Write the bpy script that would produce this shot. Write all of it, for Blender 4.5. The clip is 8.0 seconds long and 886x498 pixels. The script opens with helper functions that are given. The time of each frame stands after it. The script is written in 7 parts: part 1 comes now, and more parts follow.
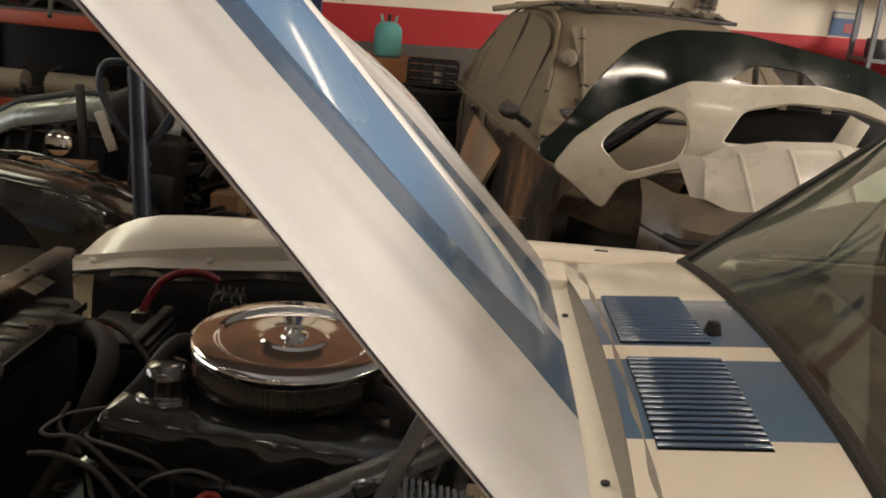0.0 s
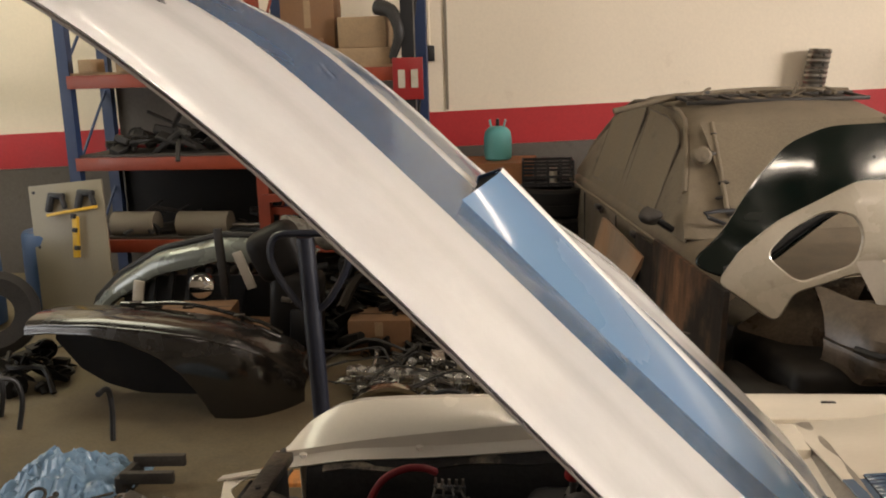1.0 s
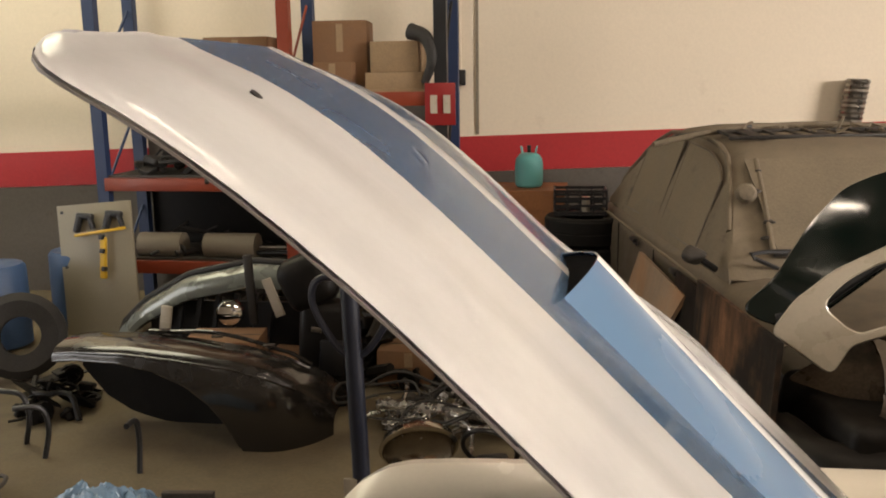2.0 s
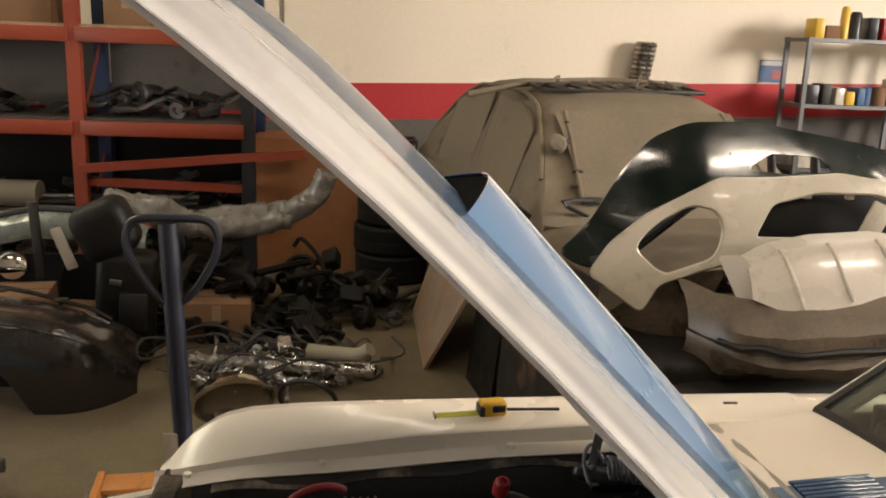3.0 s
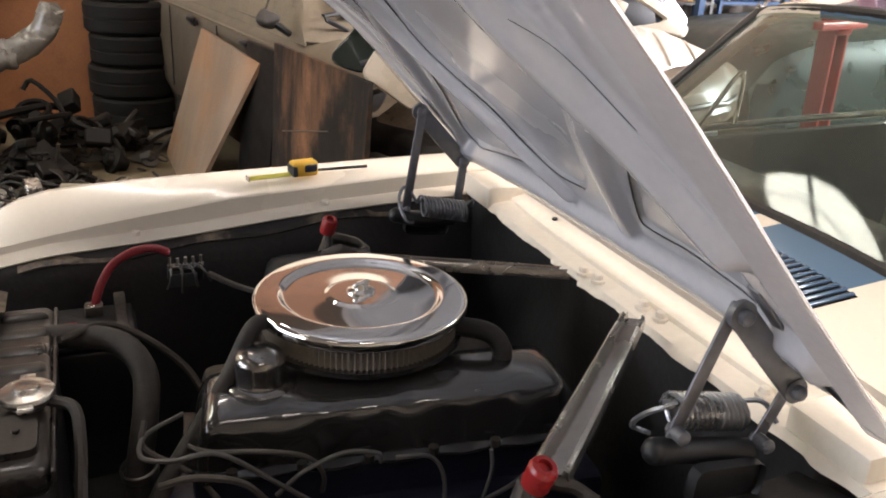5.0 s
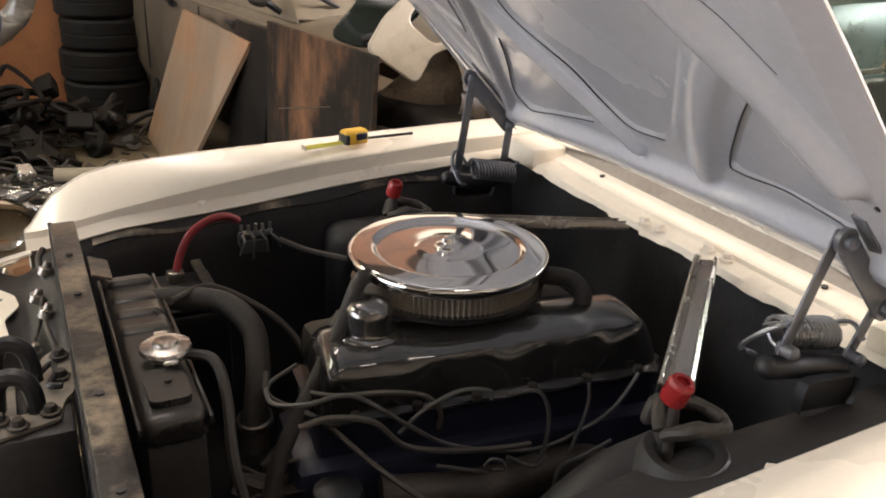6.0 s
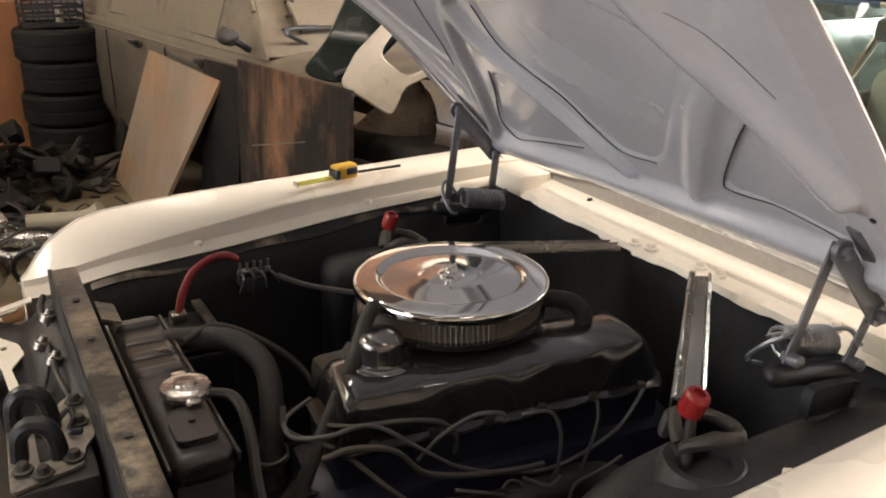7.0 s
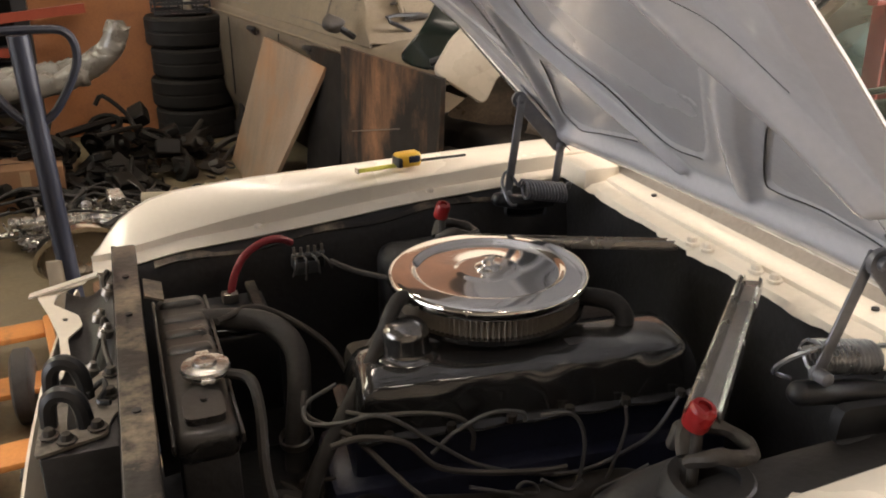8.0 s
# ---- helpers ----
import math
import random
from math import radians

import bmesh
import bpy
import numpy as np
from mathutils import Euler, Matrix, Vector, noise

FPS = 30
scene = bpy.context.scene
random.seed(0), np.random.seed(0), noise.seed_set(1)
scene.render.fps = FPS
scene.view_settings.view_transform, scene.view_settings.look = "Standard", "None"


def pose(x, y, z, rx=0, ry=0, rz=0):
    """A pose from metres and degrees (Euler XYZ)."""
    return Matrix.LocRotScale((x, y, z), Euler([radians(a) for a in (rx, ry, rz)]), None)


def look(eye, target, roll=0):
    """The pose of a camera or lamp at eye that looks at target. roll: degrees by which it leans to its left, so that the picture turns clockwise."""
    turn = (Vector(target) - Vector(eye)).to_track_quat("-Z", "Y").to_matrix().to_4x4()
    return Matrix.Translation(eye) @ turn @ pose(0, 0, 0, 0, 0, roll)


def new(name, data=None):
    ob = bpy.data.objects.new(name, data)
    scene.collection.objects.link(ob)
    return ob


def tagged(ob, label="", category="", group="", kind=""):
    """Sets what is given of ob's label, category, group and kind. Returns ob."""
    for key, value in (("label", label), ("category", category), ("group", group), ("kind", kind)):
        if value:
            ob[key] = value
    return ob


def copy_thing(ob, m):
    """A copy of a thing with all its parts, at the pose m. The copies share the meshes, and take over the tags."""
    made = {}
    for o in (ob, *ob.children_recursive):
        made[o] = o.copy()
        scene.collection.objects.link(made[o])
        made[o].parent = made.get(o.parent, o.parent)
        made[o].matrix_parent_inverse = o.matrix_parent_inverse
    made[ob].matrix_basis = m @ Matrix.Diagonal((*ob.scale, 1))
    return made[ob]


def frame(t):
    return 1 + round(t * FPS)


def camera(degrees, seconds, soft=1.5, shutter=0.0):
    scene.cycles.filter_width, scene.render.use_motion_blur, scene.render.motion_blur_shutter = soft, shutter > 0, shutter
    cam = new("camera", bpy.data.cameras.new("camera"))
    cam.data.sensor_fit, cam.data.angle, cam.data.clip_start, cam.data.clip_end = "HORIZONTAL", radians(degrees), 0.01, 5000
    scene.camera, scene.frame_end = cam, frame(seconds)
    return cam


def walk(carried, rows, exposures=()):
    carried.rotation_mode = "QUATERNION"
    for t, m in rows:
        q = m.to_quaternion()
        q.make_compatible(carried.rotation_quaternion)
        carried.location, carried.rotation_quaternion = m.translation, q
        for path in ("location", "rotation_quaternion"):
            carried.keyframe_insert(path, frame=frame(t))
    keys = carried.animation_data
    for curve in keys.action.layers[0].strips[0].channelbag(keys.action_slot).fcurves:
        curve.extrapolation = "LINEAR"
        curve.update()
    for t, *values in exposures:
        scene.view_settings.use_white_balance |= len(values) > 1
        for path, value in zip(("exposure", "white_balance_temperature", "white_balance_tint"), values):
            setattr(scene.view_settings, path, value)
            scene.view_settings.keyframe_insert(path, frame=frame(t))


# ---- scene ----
cam = camera(54.0, 8.0, soft=1.9)
PATH = [
    (0, (-0.370, -1.215, 1.505), (-0.415, 0.703, 0.939), 5.5),
    (0.5, (-0.543, -1.197, 1.609), (-0.741, 0.732, 1.118), 0.6),
    (1, (-0.627, -1.140, 1.702), (-0.895, 0.800, 1.293), -1.7),
    (1.2, (-0.647, -1.114, 1.733), (-0.954, 0.825, 1.347), -1.8),
    (2.3, (-0.771, -1.037, 1.783), (-1.052, 0.907, 1.405), -0.1),
    (2.5, (-0.798, -1.027, 1.767), (-0.932, 0.931, 1.377), 0.6),
    (2.8, (-0.824, -1.000, 1.740), (-0.766, 0.952, 1.310), 1.6),
    (3, (-0.847, -0.995, 1.721), (-0.681, 0.943, 1.253), 2.1),
    (3.5, (-0.886, -0.988, 1.655), (-0.401, 0.859, 1.06), 3.8),
    (4, (-0.964, -1.014, 1.616), (-0.227, 0.72, 0.944), 3.1),
    (4.5, (-0.996, -1.037, 1.552), (-0.217, 0.668, 0.854), 3.9),
    (5, (-1.01, -1.087, 1.51), (-0.279, 0.625, 0.778), 3.1),
    (5.2, (-1.032, -1.107, 1.499), (-0.31, 0.606, 0.76), 3.2),
    (6.3, (-1.317, -1.073, 1.496), (-0.425, 0.543, 0.727), 2.0),
    (6.5, (-1.333, -1.064, 1.497), (-0.411, 0.544, 0.746), 1.8),
    (7, (-1.325, -1.087, 1.509), (-0.411, 0.545, 0.8), 0.6),
    (7.5, (-1.272, -1.108, 1.512), (-0.464, 0.582, 0.812), -0.1),
    (8, (-1.176, -1.131, 1.507), (-0.531, 0.614, 0.772), -0.4),
]
walk(cam, [(t, look(eye, target, roll)) for t, eye, target, roll in PATH], [(0, -0.9, 6500, 11), (0.5, -0.8, 6500, 12), (1.2, -0.78, 6600, 12), (2.5, -0.73, 6750, 13), (3.0, -0.52, 6600, 11), (3.5, -0.22, 6250, 11), (4.5, 0.15, 5800, 16), (5.2, 0.4, 5900, 15), (6.3, 0.37, 6050, 14), (8, 0.2, 6250, 14)])
LAMP_COL, EAST_COL = (1.0, 0.86, 0.7), (1.0, 0.94, 0.88)
LAMPS = {(-4.2, -3.2): 3, (-4.2, 0.0): 3, (-1.0, -3.2): 8, (-1.0, 0.0): 57, (-1.0, 3.2): 15, (2.2, -3.2): 75, (2.2, 0.0): 80, (2.2, 3.2): 17, (5.6, -3.2): 30, (5.6, 0.0): 40, (5.6, 3.2): 30}
DOOR, DOOR_COL = 200, (0.9, 0.94, 1.0)
EAST = 2300

# ---------------------------------------------------------------- light
world = bpy.data.worlds.new("world")
scene.world = world
world.use_nodes = True
wn = world.node_tree.nodes
sky = wn.new("ShaderNodeTexSky")
sky.sky_type, sky.sun_disc = "NISHITA", False
sky.sun_elevation, sky.sun_rotation = radians(35), radians(200)
world.node_tree.links.new(sky.outputs["Color"], wn["Background"].inputs["Color"])
wn["Background"].inputs["Strength"].default_value = 0.08


def area_lamp(name, m, sx, sy, watts, colour):
    data = bpy.data.lights.new(name, "AREA")
    data.shape, data.size, data.size_y, data.energy, data.color = "RECTANGLE", sx, sy, watts, colour
    ob = new(name, data)
    ob.matrix_world = m
    return ob


# ---------------------------------------------------------------- materials
def mat(name, colour, rough=0.5, metal=0.0, vary=0.12, scale=6.0, bump=0.15, fine=90.0, coat=0.0,
        second=None, second_amount=0.0, second_scale=3.0, second_edge=0.12, dust=None, dust_amount=0.0, spec=0.5, rough_vary=0.12, island=0.0):
    """Painted or raw surface: two scales of colour change, gloss change, fine relief, optional stains and settled dust."""
    m = bpy.data.materials.new(name)
    m.use_nodes = True
    nt = m.node_tree
    nd, lk = nt.nodes, nt.links
    bs = nd["Principled BSDF"]
    co = nd.new("ShaderNodeTexCoord")
    big = nd.new("ShaderNodeTexNoise")
    big.inputs["Scale"].default_value, big.inputs["Detail"].default_value = scale, 6
    tiny = nd.new("ShaderNodeTexNoise")
    tiny.inputs["Scale"].default_value, tiny.inputs["Detail"].default_value = fine, 4
    lk.new(co.outputs["Object"], big.inputs["Vector"])
    lk.new(co.outputs["Object"], tiny.inputs["Vector"])
    add = nd.new("ShaderNodeMath"); add.operation = "ADD"
    lk.new(big.outputs["Fac"], add.inputs[0]); lk.new(tiny.outputs["Fac"], add.inputs[1])
    rng = nd.new("ShaderNodeMapRange")
    rng.inputs["From Min"].default_value, rng.inputs["From Max"].default_value = 0.6, 1.4
    rng.inputs["To Min"].default_value, rng.inputs["To Max"].default_value = 1 - vary, 1 + vary
    lk.new(add.outputs[0], rng.inputs["Value"])
    col = nd.new("ShaderNodeMix"); col.data_type, col.blend_type = "RGBA", "MULTIPLY"
    col.inputs["Factor"].default_value = 1.0
    col.inputs["A"].default_value = (*colour, 1)
    lk.new(rng.outputs["Result"], col.inputs["B"])
    out = col.outputs["Result"]
    if island:
        gi = nd.new("ShaderNodeNewGeometry")
        ir = nd.new("ShaderNodeMapRange"); ir.inputs["To Min"].default_value, ir.inputs["To Max"].default_value = 1 - island, 1 + island
        lk.new(gi.outputs["Random Per Island"], ir.inputs["Value"])
        ic = nd.new("ShaderNodeMix"); ic.data_type, ic.blend_type = "RGBA", "MULTIPLY"
        ic.inputs["Factor"].default_value = 1.0
        lk.new(out, ic.inputs["A"]); lk.new(ir.outputs["Result"], ic.inputs["B"])
        out = ic.outputs["Result"]
    if second is not None:
        sn = nd.new("ShaderNodeTexNoise")
        sn.inputs["Scale"].default_value, sn.inputs["Detail"].default_value, sn.inputs["Roughness"].default_value = second_scale, 8, 0.65
        lk.new(co.outputs["Object"], sn.inputs["Vector"])
        sr = nd.new("ShaderNodeMapRange")
        sr.inputs["From Min"].default_value = 0.62 - 0.3 * second_amount
        sr.inputs["From Max"].default_value = 0.62 - 0.3 * second_amount + second_edge
        lk.new(sn.outputs["Fac"], sr.inputs["Value"])
        sm = nd.new("ShaderNodeMix"); sm.data_type = "RGBA"
        lk.new(sr.outputs["Result"], sm.inputs["Factor"])
        lk.new(out, sm.inputs["A"]); sm.inputs["B"].default_value = (*second, 1)
        out = sm.outputs["Result"]
    rv = nd.new("ShaderNodeMapRange")
    rv.inputs["From Min"].default_value, rv.inputs["From Max"].default_value = 0.3, 0.7
    rv.inputs["To Min"].default_value, rv.inputs["To Max"].default_value = max(rough - rough_vary, 0.03), min(rough + rough_vary, 1)
    lk.new(big.outputs["Fac"], rv.inputs["Value"])
    rout = rv.outputs["Result"]
    if dust is not None:
        ge = nd.new("ShaderNodeNewGeometry")
        sx = nd.new("ShaderNodeSeparateXYZ"); lk.new(ge.outputs["Normal"], sx.inputs[0])
        dn = nd.new("ShaderNodeTexNoise"); dn.inputs["Scale"].default_value, dn.inputs["Detail"].default_value = 11, 7
        lk.new(co.outputs["Object"], dn.inputs["Vector"])
        dm = nd.new("ShaderNodeMath"); dm.operation = "MULTIPLY_ADD"
        lk.new(sx.outputs["Z"], dm.inputs[0]); dm.inputs[1].default_value = 0.55; lk.new(dn.outputs["Fac"], dm.inputs[2])
        dr = nd.new("ShaderNodeMapRange")
        dr.inputs["From Min"].default_value, dr.inputs["From Max"].default_value = 0.55, 1.15
        dr.inputs["To Max"].default_value = dust_amount
        lk.new(dm.outputs[0], dr.inputs["Value"])
        mx = nd.new("ShaderNodeMix"); mx.data_type = "RGBA"
        lk.new(dr.outputs["Result"], mx.inputs["Factor"]); lk.new(out, mx.inputs["A"]); mx.inputs["B"].default_value = (*dust, 1)
        out = mx.outputs["Result"]
        ra = nd.new("ShaderNodeMix"); ra.data_type = "FLOAT"
        lk.new(dr.outputs["Result"], ra.inputs["Factor"]); lk.new(rout, ra.inputs["A"]); ra.inputs["B"].default_value = 0.85
        rout = ra.outputs["Result"]
    lk.new(out, bs.inputs["Base Color"])
    lk.new(rout, bs.inputs["Roughness"])
    bs.inputs["Metallic"].default_value = metal
    bs.inputs["Specular IOR Level"].default_value = spec
    bs.inputs["Coat Weight"].default_value = coat
    bs.inputs["Coat Roughness"].default_value = 0.06
    if bump:
        bp = nd.new("ShaderNodeBump")
        bp.inputs["Strength"].default_value, bp.inputs["Distance"].default_value = bump, 0.004
        lk.new(tiny.outputs["Fac"], bp.inputs["Height"])
        lk.new(bp.outputs["Normal"], bs.inputs["Normal"])
    return m


def glow(name, colour, strength):
    m = bpy.data.materials.new(name)
    m.use_nodes = True
    bs = m.node_tree.nodes["Principled BSDF"]
    bs.inputs["Base Color"].default_value = (0.8, 0.8, 0.8, 1)
    bs.inputs["Emission Color"].default_value = (*colour, 1)
    bs.inputs["Emission Strength"].default_value = strength
    return m


def striped_paint(name, base, stripe, inner, outer):
    """Body paint with two painted stripes along the car: |y| between inner and outer in the object's own axes."""
    m = mat(name, base, rough=0.22, vary=0.03, scale=2.5, bump=0.01, coat=0.7, rough_vary=0.06)
    nt = m.node_tree
    nd, lk = nt.nodes, nt.links
    co = [n for n in nd if n.type == "TEX_COORD"][0]
    sep = nd.new("ShaderNodeSeparateXYZ"); lk.new(co.outputs["Object"], sep.inputs[0])
    ab = nd.new("ShaderNodeMath"); ab.operation = "ABSOLUTE"; lk.new(sep.outputs["Y"], ab.inputs[0])
    g = nd.new("ShaderNodeMath"); g.operation = "GREATER_THAN"; lk.new(ab.outputs[0], g.inputs[0]); g.inputs[1].default_value = inner
    l = nd.new("ShaderNodeMath"); l.operation = "LESS_THAN"; lk.new(ab.outputs[0], l.inputs[0]); l.inputs[1].default_value = outer
    mu = nd.new("ShaderNodeMath"); mu.operation = "MULTIPLY"; lk.new(g.outputs[0], mu.inputs[0]); lk.new(l.outputs[0], mu.inputs[1])
    bs = nd["Principled BSDF"]
    old = bs.inputs["Base Color"].links[0].from_socket
    mx = nd.new("ShaderNodeMix"); mx.data_type = "RGBA"
    lk.new(mu.outputs[0], mx.inputs["Factor"]); lk.new(old, mx.inputs["A"]); mx.inputs["B"].default_value = (*stripe, 1)
    lk.new(mx.outputs["Result"], bs.inputs["Base Color"])
    return m


CREAM = (0.79, 0.72, 0.6)
BLUE = (0.125, 0.22, 0.35)
M_cream = mat("cream_paint", CREAM, rough=0.24, vary=0.03, scale=2.5, bump=0.02, coat=0.3, rough_vary=0.1)
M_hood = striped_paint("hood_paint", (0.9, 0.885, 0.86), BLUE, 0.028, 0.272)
# Same stripe paint as the bonnet, darkened for the cowl's dim reflections.
M_cowl_shaded = striped_paint("cowl_paint_shaded", CREAM, (0.1, 0.165, 0.25), 0.028, 0.272)
M_primer = mat("hood_underside_paint", (0.5, 0.5, 0.52), rough=0.2, coat=0.5, vary=0.06, scale=3, bump=0.05, second=(0.5, 0.46, 0.42), second_amount=0.2, second_scale=2.2, second_edge=0.4)
M_flange = mat("worn_flange", (0.78, 0.71, 0.59), rough=0.45, vary=0.06, scale=9, bump=0.1, second=(0.25, 0.17, 0.12), second_amount=-0.32, second_scale=14, second_edge=0.08)
M_bay = mat("engine_bay_black", (0.019, 0.018, 0.018), rough=0.5, vary=0.5, scale=7, bump=0.25, dust=(0.06, 0.05, 0.04), dust_amount=0.1)
# Settled dust on top, also standing in for a mirrored grey sheen.
M_gloss = mat("black_gloss_enamel", (0.017, 0.0165, 0.017), rough=0.13, vary=0.35, scale=9, bump=0.05, dust=(0.15, 0.135, 0.115), dust_amount=0.15, rough_vary=0.06, spec=0.75, coat=0.9)
M_iron = mat("dirty_dark_iron", (0.042, 0.037, 0.032), rough=0.55, metal=0.4, vary=0.35, scale=14, bump=0.4, dust=(0.1, 0.08, 0.06), dust_amount=0.3, island=0.6)
M_worn = mat("worn_black_metal", (0.04, 0.036, 0.032), rough=0.42, metal=0.5, vary=0.3, scale=18, bump=0.3, second=(0.34, 0.28, 0.2), second_amount=0.42, second_scale=9, second_edge=0.18)
M_steel = mat("bare_steel", (0.3, 0.275, 0.24), rough=0.34, metal=0.9, vary=0.2, scale=20, bump=0.15, island=0.35)
M_chrome = mat("chrome", (0.78, 0.76, 0.73), rough=0.07, metal=1.0, vary=0.03, bump=0.0, rough_vary=0.03)
M_zinc = mat("grey_zinc", (0.2, 0.205, 0.215), rough=0.4, metal=0.6, vary=0.15, scale=20, bump=0.1)
M_filter = mat("paper_filter", (0.24, 0.21, 0.17), rough=0.7, metal=0.5, vary=0.2, scale=30, bump=0.2)
M_rubber = mat("black_rubber", (0.03, 0.028, 0.026), rough=0.55, vary=0.3, scale=12, bump=0.3, dust=(0.07, 0.058, 0.046), dust_amount=0.28, island=0.3, spec=0.3)
M_wire = mat("grey_wire", (0.055, 0.05, 0.046), rough=0.5, vary=0.3, bump=0.1, dust=(0.2, 0.17, 0.13), dust_amount=0.35)
M_blueblock = mat("dark_blue_block", (0.014, 0.016, 0.034), rough=0.4, vary=0.3, bump=0.3)
M_red = mat("red_plastic", (0.26, 0.016, 0.016), rough=0.35, vary=0.1, bump=0.05)
M_redhose = mat("red_cable", (0.24, 0.018, 0.026), rough=0.45, vary=0.1, bump=0.1)
M_yellow = mat("yellow_plastic", (0.6, 0.36, 0.025), rough=0.4, vary=0.05, bump=0.05)
M_tape = mat("tape_blade", (0.5, 0.48, 0.06), rough=0.4, vary=0.08, bump=0.02)
M_ink = mat("black_plastic", (0.012, 0.012, 0.013), rough=0.4, vary=0.15, bump=0.1, island=0.4)
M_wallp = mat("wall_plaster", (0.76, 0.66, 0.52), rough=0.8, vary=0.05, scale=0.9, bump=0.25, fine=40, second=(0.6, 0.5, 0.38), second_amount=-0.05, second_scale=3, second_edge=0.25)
M_band = mat("wall_red_paint", (0.42, 0.022, 0.025), rough=0.6, vary=0.12, scale=2, bump=0.2, fine=40)
# Also on the rack boards that imitate the dim wall.
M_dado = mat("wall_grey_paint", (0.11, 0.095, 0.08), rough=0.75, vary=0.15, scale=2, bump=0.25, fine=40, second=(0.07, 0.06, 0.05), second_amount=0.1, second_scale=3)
M_floor = mat("concrete_floor", (0.115, 0.086, 0.046), rough=0.75, vary=0.3, scale=3.5, bump=0.35, fine=55, second=(0.055, 0.042, 0.028), second_amount=0.42, second_scale=2.2, second_edge=0.3, dust=(0.24, 0.19, 0.115), dust_amount=0.2)
M_orange = mat("orange_rack_paint", (0.24, 0.038, 0.013), rough=0.5, vary=0.15, scale=8, bump=0.1, dust=(0.2, 0.13, 0.09), dust_amount=0.08)
M_rackblue = mat("blue_rack_paint", (0.018, 0.035, 0.09), rough=0.5, vary=0.15, scale=8, bump=0.1)
M_card = mat("cardboard", (0.2, 0.105, 0.05), rough=0.85, vary=0.12, scale=9, bump=0.15)
M_wood = mat("raw_timber", (0.3, 0.2, 0.11), rough=0.75, vary=0.18, scale=14, bump=0.25)
M_boarding = mat("unseen_brown_boarding", (0.2, 0.1, 0.055), rough=0.7, vary=0.35, scale=3, bump=0.3, second=(0.06, 0.045, 0.035), second_amount=0.3, second_scale=1.1, second_edge=0.2)
M_plywood = mat("brown_plywood", (0.3, 0.12, 0.042), rough=0.65, vary=0.2, scale=5, bump=0.2, second=(0.15, 0.06, 0.028), second_amount=0.15, second_scale=4, second_edge=0.3)
M_tank = mat("teal_cylinder_paint", (0.13, 0.42, 0.40), rough=0.4, vary=0.06, bump=0.05)
M_flank = mat("grimy_flank_paint", (0.085, 0.066, 0.046), rough=0.5, vary=0.4, scale=3, bump=0.25, second=(0.16, 0.13, 0.09), second_amount=0.25, second_scale=3.2, second_edge=0.3, dust=(0.21, 0.165, 0.11), dust_amount=0.75)
M_dusty = mat("dust_covered_paint", (0.14, 0.11, 0.072), rough=0.7, vary=0.3, scale=4, bump=0.3, second=(0.03, 0.022, 0.015), second_amount=0.08, second_scale=6.5, second_edge=0.12, dust=(0.21, 0.165, 0.11), dust_amount=0.8)
M_dustglass = mat("dust_covered_glass", (0.175, 0.138, 0.09), rough=0.8, vary=0.25, scale=3, bump=0.2, second=(0.06, 0.047, 0.032), second_amount=0.05, second_scale=4, second_edge=0.3)
M_green = mat("dark_green_paint", (0.0025, 0.008, 0.006), rough=0.14, vary=0.2, bump=0.03, coat=0.35, rough_vary=0.1, dust=(0.1, 0.085, 0.065), dust_amount=0.12)
M_white = mat("white_bumper_paint", (0.46, 0.41, 0.325), rough=0.28, vary=0.06, bump=0.03, coat=0.3, rough_vary=0.08, second=(0.2, 0.165, 0.12), second_amount=-0.08, second_scale=7, second_edge=0.2)
M_silver = mat("pale_silver_paint", (0.5, 0.45, 0.38), rough=0.3, vary=0.06, bump=0.03, coat=0.3, rough_vary=0.08, second=(0.24, 0.2, 0.15), second_amount=-0.06, second_scale=5, second_edge=0.2)
M_glossy = mat("greenish_silver_paint", (0.2, 0.215, 0.19), rough=0.25, metal=0.3, vary=0.08, bump=0.03, coat=0.5)
M_dgrey = mat("dark_grey_paint", (0.013, 0.011, 0.0095), rough=0.17, metal=0.0, vary=0.15, bump=0.05, coat=0.7, dust=(0.06, 0.05, 0.04), dust_amount=0.1, spec=0.55)
M_teal = mat("teal_car_paint", (0.006, 0.02, 0.02), rough=0.3, vary=0.2, bump=0.05, dust=(0.06, 0.055, 0.05), dust_amount=0.12)
M_wrap = mat("grey_wrapping", (0.2, 0.185, 0.16), rough=0.3, vary=0.15, scale=10, bump=0.5, fine=30, spec=0.7)
M_bag = mat("blue_plastic_bag", (0.17, 0.27, 0.38), rough=0.2, vary=0.2, scale=12, bump=0.5, fine=25)
M_pale = mat("pale_foam", (0.22, 0.185, 0.135), rough=0.8, vary=0.08, bump=0.2)
M_ceiling = mat("ceiling_sheet", (0.1, 0.088, 0.075), rough=0.8, vary=0.08, bump=0.1)
M_shelf = mat("grey_shelf_metal", (0.15, 0.148, 0.145), rough=0.45, metal=0.5, vary=0.1, bump=0.05)
M_benchblue = mat("blue_bench_paint", (0.04, 0.085, 0.18), rough=0.5, vary=0.15, bump=0.1)
M_liftred = mat("red_lift_paint", (0.26, 0.018, 0.016), rough=0.4, vary=0.15, bump=0.1)
M_tube_glow = glow("tube_light", (1.0, 0.86, 0.68), 14)
M_door_glow = glow("added_door_glow_panel", (1.0, 0.95, 0.85), 2.0)


